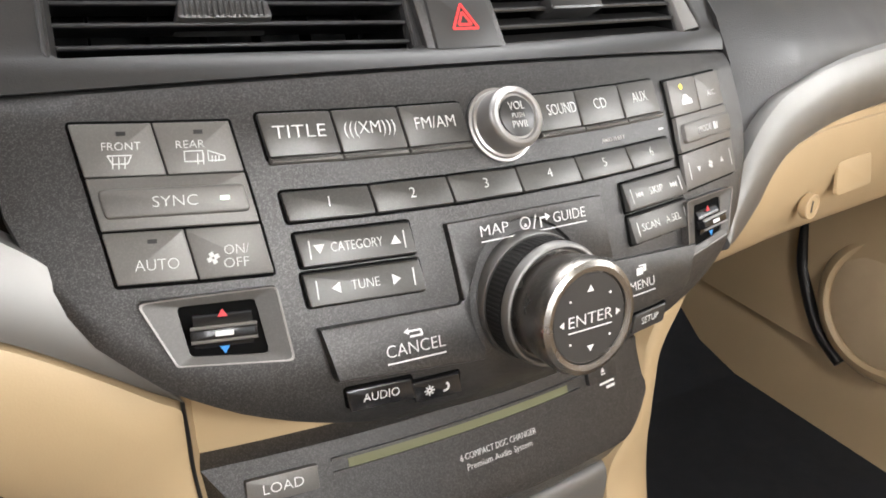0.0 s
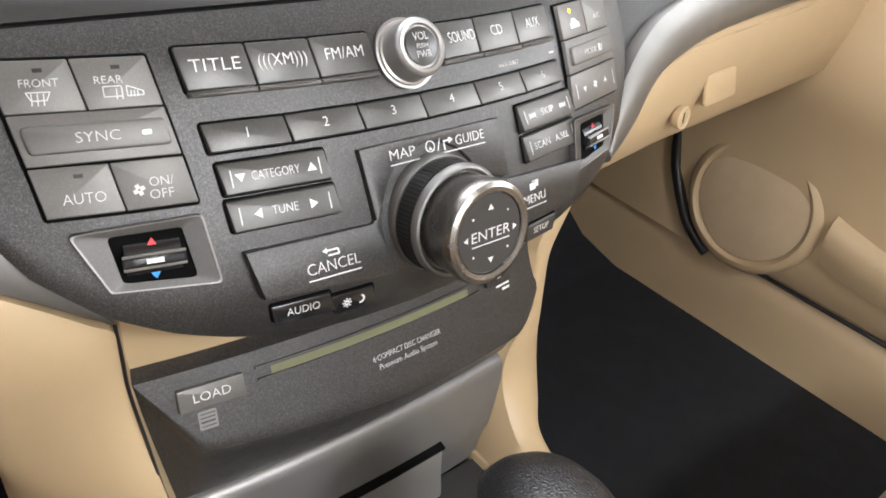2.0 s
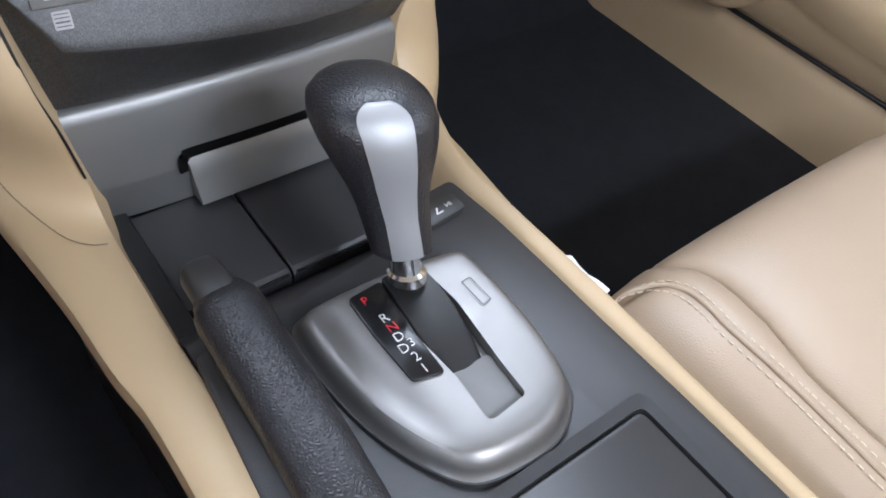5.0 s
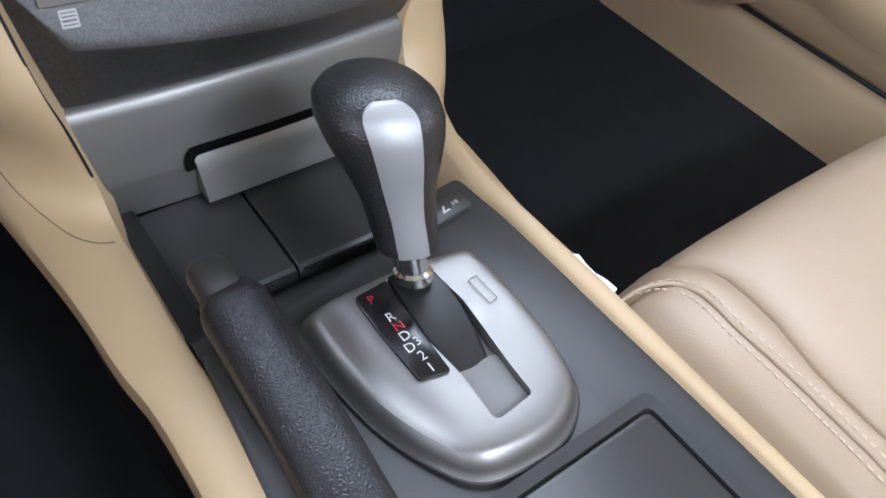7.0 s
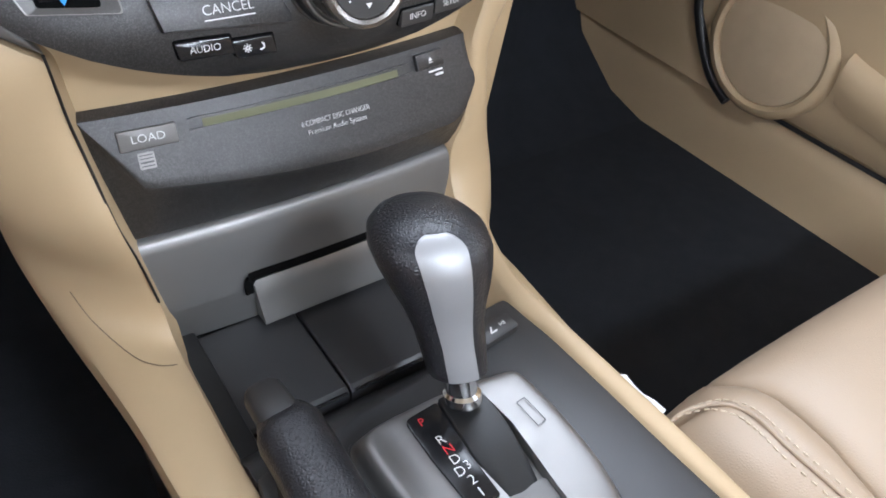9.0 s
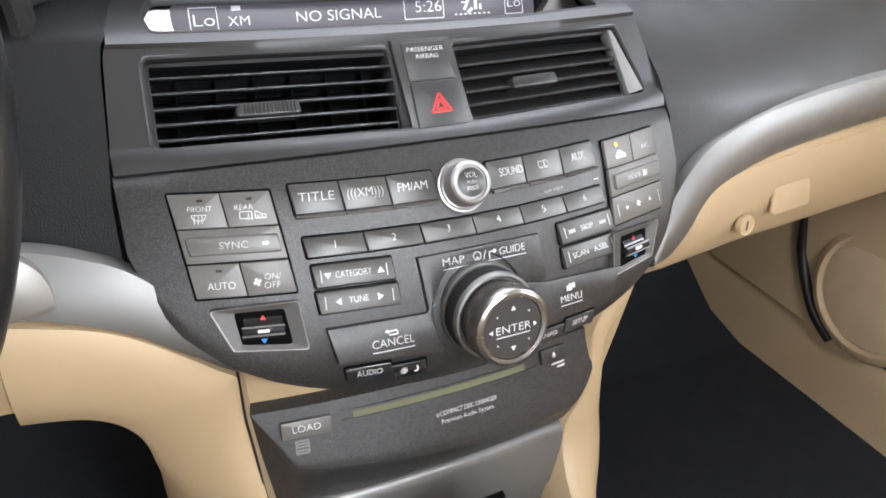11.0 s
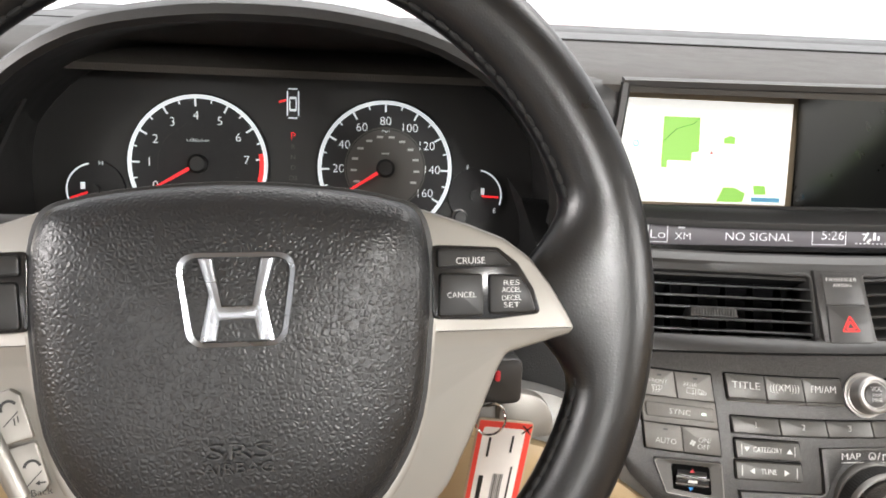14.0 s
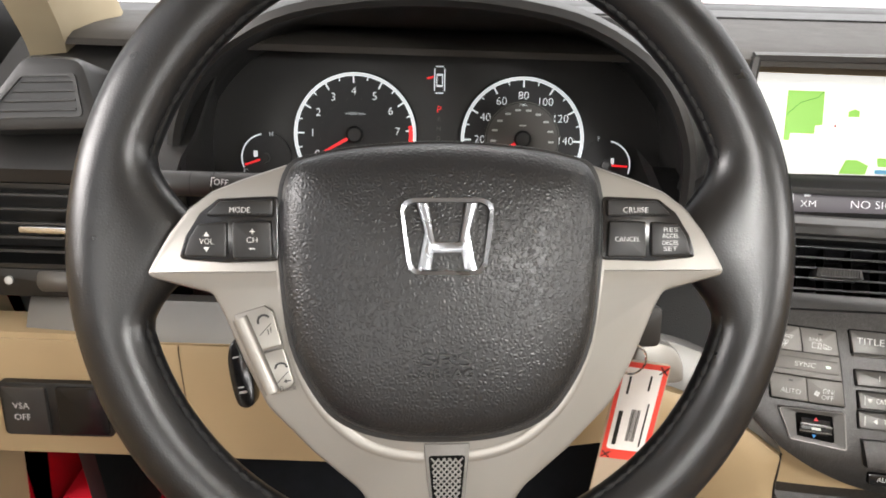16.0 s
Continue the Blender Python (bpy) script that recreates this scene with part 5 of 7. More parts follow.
# front cup-holder lids
for x0, x1 in ((-0.117, -0.0285), (-0.0265, 0.104)):
    lid = thing("cup_holder_lid", "closed dark grey cup holder lid", "lid", "cup holder lids")
    rows = []
    for i in range(9):
        y = 0.058 - 0.092 * i / 8
        z = 0.3185 + (0.0 if y < 0.04 else 0.0)
        rows.append([Vector((x, y, zz)) for x, zz in ((x0, z - 0.012), (x0, z - 0.0012), (x0 + 0.0012, z), (x1 - 0.0012, z), (x1, z - 0.0012), (x1, z - 0.012))])
    tip = [[Vector((v.x, v.y - 0.004, v.z - 0.004)) for v in rows[-1]]]
    part("lid", loft(rows + tip, ring=True, cap=True), M_CONSOLE, lid)
    part("rear_edge", tube([(x0 + 0.002, -0.0385, 0.3165), (x1 - 0.002, -0.0385, 0.3165)], 0.0013, 8), M_GLOSS, lid, "glossy rounded edge")
part("well", slab(-0.120, 0.110, -0.07, 0.07, 0.27, 0.300, 0.002, 0.0), M_BLACK, console)
# tan sides: posts beside the stack that run on as the console's rails
def side_panel(s, I, O):
    t_ = thing("console_side_panel", "tan plastic post and side rail of the centre console", "console trim", "console side panels")
    I, O = smooth_curve(I, 5), smooth_curve(O, 5)
    n = len(I)
    rows = []
    for k, (a, b) in enumerate(zip(I, O)):
        f = min(1, max(0, (0.44 - a.z) / 0.09))
        g = min(1, max(0, (abs(a.x) - 0.150) / 0.07)) if s < 0 and a.z > 0.54 else 0
        nrm = (Vector((s * 0.35 * (1 - g), -1, 0.15 - 0.2 * g)) * (1 - f) + Vector((s * 0.25, 0, 1)) * f).normalized()
        d = (b - a).length
        row = [a - nrm * 0.03, a - nrm * 0.001]
        row += [a.lerp(b, u) + nrm * d * (0.16 if s > 0 else 0.12) * math.sin(math.pi * min(1, u * 1.0)) ** 0.7 for u in (0.08, 0.25, 0.5, 0.75, 0.92)]
        deep = (0.022 - 0.026 * g) if s < 0 else 0.26
        out = b + Vector((s * (0.002 if s < 0 else 0.004), 0.02 * (1 - f), -0.012 * f))
        low_z = max(0.08, b.z - 0.012 - deep)
        row += [b, out, Vector((b.x + s * (-0.004 if s < 0 else 0.006), max(b.y, a.y) + 0.05 * (1 - f), low_z)), Vector((a.x, a.y + 0.05 * (1 - f), low_z))]
        rows.append(row)
    part("rail", loft(rows, ring=True, cap=True), M_BEIGE, t_)
    part("lower_side", prism([(s * 0.10, -0.85), (s * 0.138, -0.85), (s * 0.132, -0.15), (s * 0.145, 0.0), (s * 0.150, 0.12), (s * 0.10, 0.12)], 0.325, -0.085, 0.002), M_BLACK if s < 0 else M_BEIGE, t_)
    return t_, rows
left_side, _ = side_panel(-1, [(-0.262, 0.0695, 0.6045), (-0.222, 0.0645, 0.5960), (-0.198, 0.0605, 0.5865), (-0.172, 0.0565, 0.5690), (-0.155, 0.0545, 0.5555), (-0.1455, 0.0550, 0.5470), (-0.1428, 0.0580, 0.530), (-0.1412, 0.0600, 0.510), (-0.1375, 0.0570, 0.480), (-0.133, 0.046, 0.44), (-0.121, 0.050, 0.38), (-0.119, 0.034, 0.347), (-0.119, -0.010, 0.345), (-0.119, -0.07, 0.345), (-0.116, -0.175, 0.345), (-0.118, -0.45, 0.345), (-0.12, -0.8, 0.345)],
           [(-0.262, 0.0850, 0.5262), (-0.244, 0.0810, 0.5262), (-0.228, 0.0790, 0.5235), (-0.215, 0.0785, 0.5165), (-0.207, 0.0790, 0.5080), (-0.2015, 0.0805, 0.4980), (-0.1980, 0.0835, 0.4860), (-0.1955, 0.0880, 0.4700), (-0.1930, 0.0950, 0.4520), (-0.190, 0.106, 0.43), (-0.186, 0.118, 0.385), (-0.175, 0.088, 0.345), (-0.1615, -0.005, 0.345), (-0.1560, -0.07, 0.345), (-0.1490, -0.15, 0.345), (-0.152, -0.45, 0.345), (-0.16, -0.8, 0.345)])
side_panel(1, [(0.143, 0.066, 0.585), (0.137, 0.062, 0.535), (0.1265, 0.060, 0.50), (0.1262, 0.058, 0.47), (0.123, 0.056, 0.44), (0.1145, 0.057, 0.415), (0.1135, 0.054, 0.39), (0.111, 0.036, 0.366), (0.1085, 0.012, 0.352), (0.1035, -0.02, 0.351), (0.0975, -0.055, 0.3515), (0.1005, -0.092, 0.353), (0.1025, -0.147, 0.3535), (0.1035, -0.20, 0.3535), (0.1075, -0.33, 0.3535), (0.112, -0.8, 0.352)],
           [(0.180, 0.077, 0.560), (0.162, 0.071, 0.52), (0.1475, 0.068, 0.49), (0.1475, 0.067, 0.465), (0.151, 0.067, 0.435), (0.155, 0.067, 0.41), (0.1595, 0.065, 0.385), (0.152, 0.050, 0.364), (0.133, 0.027, 0.3565), (0.119, -0.012, 0.3555), (0.1130, -0.0427, 0.3555), (0.1135, -0.08, 0.355), (0.1155, -0.147, 0.3545), (0.117, -0.20, 0.354), (0.1165, -0.33, 0.354), (0.122, -0.8, 0.3535)])
seam = smooth_curve([(-0.1247, 0.0136, 0.3505), (-0.1356, 0.0153, 0.3545), (-0.1473, 0.0247, 0.361), (-0.161, 0.049, 0.377), (-0.1669, 0.0695, 0.389)], 5)

part("seam", tube(seam, 0.0004, 6), M_JOINT, left_side, "thin dark joint")
part("seam", tube(smooth_curve([(-0.1445, 0.0562, 0.551), (-0.1428, 0.0580, 0.530), (-0.1412, 0.0600, 0.510), (-0.1375, 0.0570, 0.480), (-0.1335, 0.0490, 0.445), (-0.1260, 0.0490, 0.410), (-0.1205, 0.0480, 0.375)], 5), 0.0009, 6), M_BLACK, left_side, "dark joint beside the stack")

# shifter
shifter = thing("gear_selector", "automatic gear lever with black leather and silver knob, in park", "gear lever")
GZ = 0.3690
plate_outline = closed_curve([(-0.0655, -0.116), (-0.0625, -0.1035), (-0.050, -0.0985), (-0.0169, -0.0980), (0.0066, -0.0990), (0.040, -0.1035), (0.0535, -0.107), (0.0572, -0.117), (0.0585, -0.145), (0.0570, -0.1778), (0.0530, -0.203), (0.0445, -0.224), (0.0220, -0.2385), (-0.005, -0.2400), (-0.0320, -0.2335), (-0.0480, -0.2120), (-0.0600, -0.180), (-0.0650, -0.145)], 5)
def domed_plate(poly, z0, z1, lip=0.006):
    """A plate whose rim falls away softly."""
    c = sum((Vector(p) for p in poly), Vector((0, 0))) / len(poly)
    rows = []
    for k, z in ((1.02, z0), (1.02, z0 + 0.007), (1.005, z0 + 0.0085), (0.985, z0 + 0.0095), (0.965, z0 + (z1 - z0) * 0.62), (0.94, z0 + (z1 - z0) * 0.78), (0.90, z1 - 0.0015), (0.86, z1 - 0.0006), (0.82, z1 - 0.0002), (0.74, z1), (0.66, z1), (0.58, z1), (0.5, z1), (0.4, z1), (0.3, z1), (0.2, z1), (0.06, z1)):
        row = []
        for p in poly:
            x, y = c.x + (p[0] - c.x) * k, c.y + (p[1] - c.y) * k
            # soft valley beside the gear position strip
            dip = 0.0024 * math.exp(-((x + 0.044 - 0.14 * max(0, -0.175 - y)) / 0.0085) ** 2) * min(1, max(0, (0.92 - k) / 0.16))
            row.append(Vector((x, y, z - dip)))
        rows.append(row)
    return loft(rows, ring=True, cap=True)
slot_outline = rounded([(-0.0075, -0.1085), (0.0200, -0.1120), (0.0228, -0.1440), (0.0205, -0.1684), (0.0182, -0.1915), (0.0172, -0.2135), (-0.0105, -0.2165), (-0.0085, -0.1848), (-0.0118, -0.1500)], [0.003, 0.004, 0.02, 0.02, 0.02, 0.004, 0.005, 0.01, 0.02])
slot_tool = prism(slot_outline, GZ + 0.02, -GZ + 0.0100, 0)
plate = part("plate", carved(domed_plate(plate_outline, CZ - 0.004, GZ - 0.001), [slot_tool]), M_PLATE, shifter, "satin silver surround plate")
part("plate_foot", prism([(p[0] * 1.028, -0.165 + (p[1] + 0.165) * 1.028) for p in plate_outline], 0.0042, 0.004, 0.0012), M_CONSOLE, shifter, "dark rim under the plate", m=Matrix.Translation((0, 0, CZ)))
part("slot_floor", prism(rounded([(-0.0086, -0.180), (0.0190, -0.180), (0.0168, -0.2132), (-0.0102, -0.2160)], 0.003), 0.001, 0.001, 0.0003), mat("matt_grey_floor", (0.19, 0.187, 0.183), 0.6, 0.3, 0.05, 2500, 0.06, 30), shifter, "matt grey floor of the slot", m=Matrix.Translation((0, 0, GZ - 0.0072)))
# black cover rolling down inside the slot
rows = []
for k in range(17):
    y = -0.109 - 0.0755 * k / 16
    z = GZ + 0.0022 - 0.0100 * ((-0.118 - y) / 0.066) ** 2
    xl, xr = along([(0.109, -0.0068), (0.150, -0.0112), (0.1848, -0.0080)], -y), along([(0.109, 0.0185), (0.125, 0.0198), (0.144, 0.0196), (0.168, 0.0165), (0.1848, 0.0128)], -y)
    rows.append([Vector((xl, y, GZ - 0.0115)), Vector((xl, y, z - 0.0008)), Vector((xl + 0.0008, y, z))] + [Vector((xl + (xr - xl) * t, y, z + 0.0008 * math.sin(math.pi * t))) for t in (0.2, 0.4, 0.6, 0.8)] + [Vector((xr - 0.0008, y, z)), Vector((xr, y, z - 0.0008)), Vector((xr, y, GZ - 0.0115))])
part("gate_cover", loft(rows, ring=True, cap=True), M_BLACK, shifter, "curved black gate cover")
mg = Matrix.Translation((0, 0, GZ))
part("indicator_strip", prism(rounded([(-0.0318, -0.1112), (-0.0085, -0.1095), (-0.0118, -0.1500), (-0.0128, -0.1795), (-0.0310, -0.1755), (-0.0325, -0.140)], [0.004, 0.002, 0.02, 0.0015, 0.003, 0.02]), 0.0012, 0.001, 0.0004), M_GLOSS, shifter, "black gear position strip", m=mg)
for body, x, y, size, mm in (("P", -0.0240, -0.1177, 0.0080, M_RED), ("R", -0.0213, -0.1335, 0.0088, M_WHITE), ("N", -0.0208, -0.1410, 0.0088, M_RED), ("D", -0.0215, -0.1483, 0.0088, M_WHITE), ("D", -0.0235, -0.1562, 0.0088, M_WHITE), ("3", -0.0176, -0.1548, 0.0080, M_WHITE), ("2", -0.0208, -0.1640, 0.0088, M_WHITE), ("1", -0.0211, -0.1725, 0.0088, M_WHITE)):
    lettering(body, size, Matrix.Translation((x, y, GZ + 0.0014)), mm, shifter)
part("lock_cover", frame_ring(rounded([(0.0338, -0.1545), (0.0408, -0.1535), (0.0402, -0.1335), (0.0332, -0.1340)], 0.0008), rounded([(0.0342, -0.1541), (0.0404, -0.1531), (0.0398, -0.1339), (0.0336, -0.1344)], 0.0008), 0.0003, 0.0), M_BLACK, shifter, m=mg)
# lever and knob: rows of superellipses along a leaning axis
base, top = Vector((0.0045, -0.118, 0.376)), Vector((-0.0065, -0.082, 0.500))
ax_u = (top - base).normalized()
ax_s = Vector((math.cos(radians(20)), -math.sin(radians(20)), 0))
ax_f = ax_u.cross(ax_s).normalized() * -1
def knob_row(h, rx, ry, off=0.0, n=40, p=2.3):
    c = base + ax_u * h - ax_f * off
    out = []
    for i in range(n):
        a = 2 * math.pi * i / n
        ca, sa = math.cos(a), math.sin(a)
        out.append(c + ax_s * rx * math.copysign(abs(ca) ** (2 / p), ca) + ax_f * ry * math.copysign(abs(sa) ** (2 / p), sa))
    return out
part("lever_collar", loft([knob_row(h, r, r, 0, 24, 2) for h, r in ((-0.002, 0.0115), (0.004, 0.0115), (0.006, 0.0095), (0.019, 0.0095), (0.021, 0.0105), (0.024, 0.0105))], ring=True, cap=True), M_CHROME, shifter, "clear chrome collar")
KN = [(0.022, 0.0160, 0.0150, 0), (0.024, 0.0178, 0.0168, 0), (0.035, 0.0186, 0.0180, 0), (0.055, 0.0200, 0.0205, 0.001), (0.070, 0.0236, 0.0255, 0.003), (0.084, 0.0284, 0.0330, 0.0060), (0.094, 0.0315, 0.0375, 0.0085), (0.103, 0.0330, 0.0390, 0.0095), (0.111, 0.0315, 0.0372, 0.0100), (0.1168, 0.0262, 0.0322, 0.0100), (0.1208, 0.0205, 0.0255, 0.0100), (0.1232, 0.0135, 0.0170, 0.0100), (0.1242, 0.005, 0.006, 0.0100)]
knob = part("knob", loft([knob_row(*r) for r in KN], ring=True, cap=True), M_BLEATHER, shifter, "black leather knob")
fine_rows = smooth_curve([(h, rx, ry) for h, rx, ry, off in KN], 4)
fine_off = smooth_curve([(off, 0, 0) for h, rx, ry, off in KN], 4)
strip_rows = []
for (h, rx, ry), (off, _, _) in zip(fine_rows, fine_off):
    if h < 0.0235 or h > 0.1205:
        continue
    c = base + ax_u * h - ax_f * off
    k = (0.0088 + max(0, h - 0.05) * 0.075) * math.sqrt(max(0.02, 1 - (max(0, h - 0.1115) / 0.0092) ** 2))
    out = []
    for t in (-1, -0.75, -0.4, 0, 0.4, 0.75, 1):
        x = k * t
        out.append(c + ax_s * x + ax_f * (ry + 0.0008) * (1 - min(0.95, abs(x / rx)) ** 2.3) ** (1 / 2.3))
    strip_rows.append(out)
part("knob_inlay", shell(strip_rows, 0.003, -ax_f), mat("satin_knob_inlay", (0.33, 0.33, 0.335), 0.5, 0.6, 0.05, 2500, 0.05, 25), knob, "satin silver inlay")

# seat heater switch
sw = thing("seat_heater_switch", "small black seat heater rocker switch", "switch")
msw = frame_at((0.066, -0.068, 0.350), (1, 0.12, 0), (0, 0, 1))
ob = part("rocker", prism(rounded([(-0.022, -0.0085), (0.020, -0.0085), (0.020, 0.0085), (-0.022, 0.0085)], 0.005), 0.0045, 0.002, 0.0015), M_SWITCH, sw, m=msw)
lettering("HI", 0.0055, moved(msw, 0.010, 0, 0.0047), M_WHITE, ob)
icon("symbol", [bar(-0.002, -0.002, 0.001, 0.002, 0.0012), bar(-0.003, -0.0025, 0.003, -0.0025, 0.0012)], moved(msw, 0, 0, 0.0047), M_WHITE, ob)

# hand brake
brake = thing("hand_brake", "black leather hand brake lever beside the gear plate", "hand brake")
P = smooth_curve([(-0.0925, -0.084, 0.3745), (-0.0925, -0.088, 0.3745), (-0.0925, -0.12, 0.373), (-0.0945, -0.2, 0.367), (-0.100, -0.30, 0.356), (-0.104, -0.36, 0.349)], 5)
sec = [(0.0195 * math.copysign(abs(math.cos(a)) ** 0.75, math.cos(a)), 0.0165 * math.copysign(abs(math.sin(a)) ** 0.75, math.sin(a))) for a in [2 * math.pi * i / 24 for i in range(24)]]
sc = [0.72, 0.82, 0.88, 0.93, 0.97] + [1.0] * (len(P) - 5)
part("grip", rail(P, sec, scale=sc), M_BLEATHER, brake, "black leather grip")
part("release_button", rail([(-0.0952, -0.0560, 0.3790), (-0.0952, -0.059, 0.3792), (-0.0945, -0.080, 0.3785), (-0.094, -0.09, 0.377)], [(x * 0.62, y * 0.62) for x, y in sec], scale=[0.85, 1, 1.05, 1.05]), M_SWITCH, brake)
part("bracket", slab(-0.110, -0.075, -0.45, -0.10, 0.33, 0.360, 0.006, 0.003), M_BLACK, brake)
# ---- steering wheel ----
WC = Vector((-0.426, -0.073, 0.783))
MW = frame_at(WC, (1, 0.075, 0.004), (0.069, -math.cos(radians(23)), math.sin(radians(23))))
wheel = thing("steering_wheel", "black leather steering wheel with silver spokes", "steering wheel")
rows = []
for i in range(160):
    a = 2 * math.pi * i / 160
    row = []
    for b in [2 * math.pi * k / 24 for k in range(24)]:
        r = 0.1850 + 0.0202 * math.cos(b)
        away = min(abs((a - c + math.pi) % (2 * math.pi) - math.pi) for c in (radians(1.5), radians(178.5)))
        swell = math.cos(min(1, away / radians(17)) * math.pi / 2) ** 1.6
        r -= 0.036 * swell * max(0, -math.cos(b)) ** 1.3
        row.append(Vector((r * math.cos(a), r * math.sin(a), -0.012 + 0.0172 * math.sin(b))))
    rows.append(row)
part("rim", loft(rows, ring=True, close=True), M_RIMLEATHER, wheel, m=MW)
# px: the wheel's own plan, in thirds of a millimetre from the hub
def wp(pts, k=0.000303):
    return [((x - 785) * k, (455 - y) * k) for x, y in pts]
def mirrored(pts):
    return [(1570 - x, y) for x, y in reversed(pts)]
left_spoke = [(512, 306), (440, 330), (385, 352), (345, 382), (312, 425), (286, 470), (274, 494), (282, 503), (385, 530), (402, 560), (440, 650), (480, 730), (560, 812), (640, 880), (690, 960)]
plate = left_spoke + mirrored(left_spoke)
PR = [0.004, 0.02, 0.02, 0.02, 0.02, 0.01, 0.003, 0.004, 0.006, 0.02, 0.03, 0.03, 0.03, 0.03, 0.004]
part("spoke_plate", prism(rounded(wp(plate), PR + PR[::-1], 5), 0.013, 0.004, 0.003), M_CHAMP, wheel, "satin champagne silver spokes", m=MW)
bag = [(785, 262), (650, 270), (560, 285), (512, 308), (494, 380), (497, 480), (515, 620), (560, 715), (610, 765), (690, 792), (785, 798)]
bag = bag + mirrored(bag[1:-1])
bp = closed_curve(wp(bag, 0.000290), 5)
rows = []
for k, z in ((1.015, 0.004), (1.012, 0.012), (0.995, 0.019), (0.965, 0.0240), (0.92, 0.0275), (0.86, 0.0300), (0.75, 0.0322), (0.6, 0.034), (0.3, 0.036), (0.05, 0.0365)):
    rows.append([Vector((p.x * k, (p.y + 0.02) * k - 0.02, z)) for p in bp])
part("airbag_cover", loft(rows, ring=True, cap=True), M_BAG, wheel, "grained black airbag cover", m=MW)
part("airbag_gap", prism(closed_curve(wp(bag, 0.000300), 4), 0.0142, 0.001, 0.0005), M_BLACK, wheel, m=MW)
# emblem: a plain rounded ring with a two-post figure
em = moved(MW, 0.0014, 0.0075, 0.0355)
def trapez(w0, w1, h0, h1):
    return [(-w0, h0), (w0, h0), (w1, h1), (-w1, h1)]
ring_o = rounded(trapez(0.0195, 0.0245, -0.0195, 0.019), 0.008, 6)
ring_i = rounded(trapez(0.0175, 0.0225, -0.0178, 0.0172), 0.007, 6)
M_EMBLEM = mat("bright_satin_chrome", (0.27, 0.28, 0.30), 0.28, 1.0, 0, 0, 0.03, 25)
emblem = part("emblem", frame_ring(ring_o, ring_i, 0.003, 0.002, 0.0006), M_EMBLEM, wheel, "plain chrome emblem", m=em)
fig = [(-0.0150, -0.0172), (-0.0085, -0.0172), (-0.0068, -0.0085), (0.0068, -0.0085), (0.0085, -0.0172), (0.0150, -0.0172), (0.0112, 0.002), (0.0152, 0.0166), (0.0098, 0.0166), (0.0060, -0.0030), (-0.0060, -0.0030), (-0.0098, 0.0166), (-0.0152, 0.0166), (-0.0112, 0.002)]
part("emblem_figure", prism(fig, 0.0025, 0.002, 0.0007), M_EMBLEM, emblem, m=em)
M_EMBOSS = mat("smooth_black_embossing", (0.016, 0.016, 0.016), 0.42, 0, 0, 0, 0.05, 40)
lettering("SRS", 0.0095, moved(MW, 0.001, -0.0555, 0.0361), M_EMBOSS, wheel, width=0.025, thick=0.0010)
lettering("AIRBAG", 0.0065, moved(MW, 0.001, -0.0625, 0.0355), M_EMBOSS, wheel, width=0.028, thick=0.0008)
# button pods
pod = [(318, 470), (330, 430), (356, 388), (388, 363), (440, 360), (494, 358), (494, 474), (400, 477)]
for s in (-1, 1):
    f = (lambda p: p) if s < 0 else mirrored
    pd = part("button_pod", prism(rounded(wp(f(pod), 0.000295), 0.003), 0.0150, 0.002, 0.001), M_GLOSS, wheel, "gloss black button pod", m=MW)
    ups = [[(366, 390), (390, 367), (484, 363), (484, 392), (480, 394), (368, 394)], [(326, 466), (336, 432), (352, 408), (402, 404), (402, 468)], [(412, 404), (480, 402), (484, 470), (412, 470)]]
    for k, b in enumerate(ups):
        ob = part("wheel_button", prism(rounded(wp(f(b), 0.000293), 0.002), 0.0175, 0.0, 0.0012), M_BLACK, pd, m=MW)
        cx = sum(p[0] for p in f(b)) / len(b)
        cy = sum(p[1] for p in f(b)) / len(b)
        x, y = wp([(cx, cy)], 0.000293)[0]
        mt = moved(MW, x, y, 0.0177)
        if k == 0:
            lettering("MODE" if s < 0 else "CRUISE", 0.0042, moved(mt, -0.001), M_WHITE, ob, width=0.0105 if s < 0 else 0.0135)
        elif k == 1 and s < 0:
            lettering("VOL", 0.0042, moved(mt, 0.001, -0.001), M_WHITE, ob, width=0.0072)
            icon("symbol", [tri_up(0.001, 0.003, 0.0015), tri_up(0.001, -0.005, 0.0015, -1)], mt, M_WHITE, ob)
        elif k == 2 and s < 0:
            lettering("CH", 0.0042, mt, M_WHITE, ob, width=0.0055)
            icon("symbol", [bar(-0.0014, 0.0045, 0.0014, 0.0045, 0.0005), bar(0, 0.0031, 0, 0.0059, 0.0005), bar(-0.0014, -0.0045, 0.0014, -0.0045, 0.0005)], mt, M_WHITE, ob)
        elif k == 2:
            lettering("CANCEL", 0.0038, mt, M_WHITE, ob, width=0.0135)
        else:
            for body, dy, w in (("RES", 0.0048, 0.0075), ("ACCEL", 0.0016, 0.009), ("DECEL", -0.0022, 0.009), ("SET", -0.0054, 0.0075)):
                lettering(body, 0.0034, moved(mt, -0.001, dy), M_WHITE, ob, width=w)
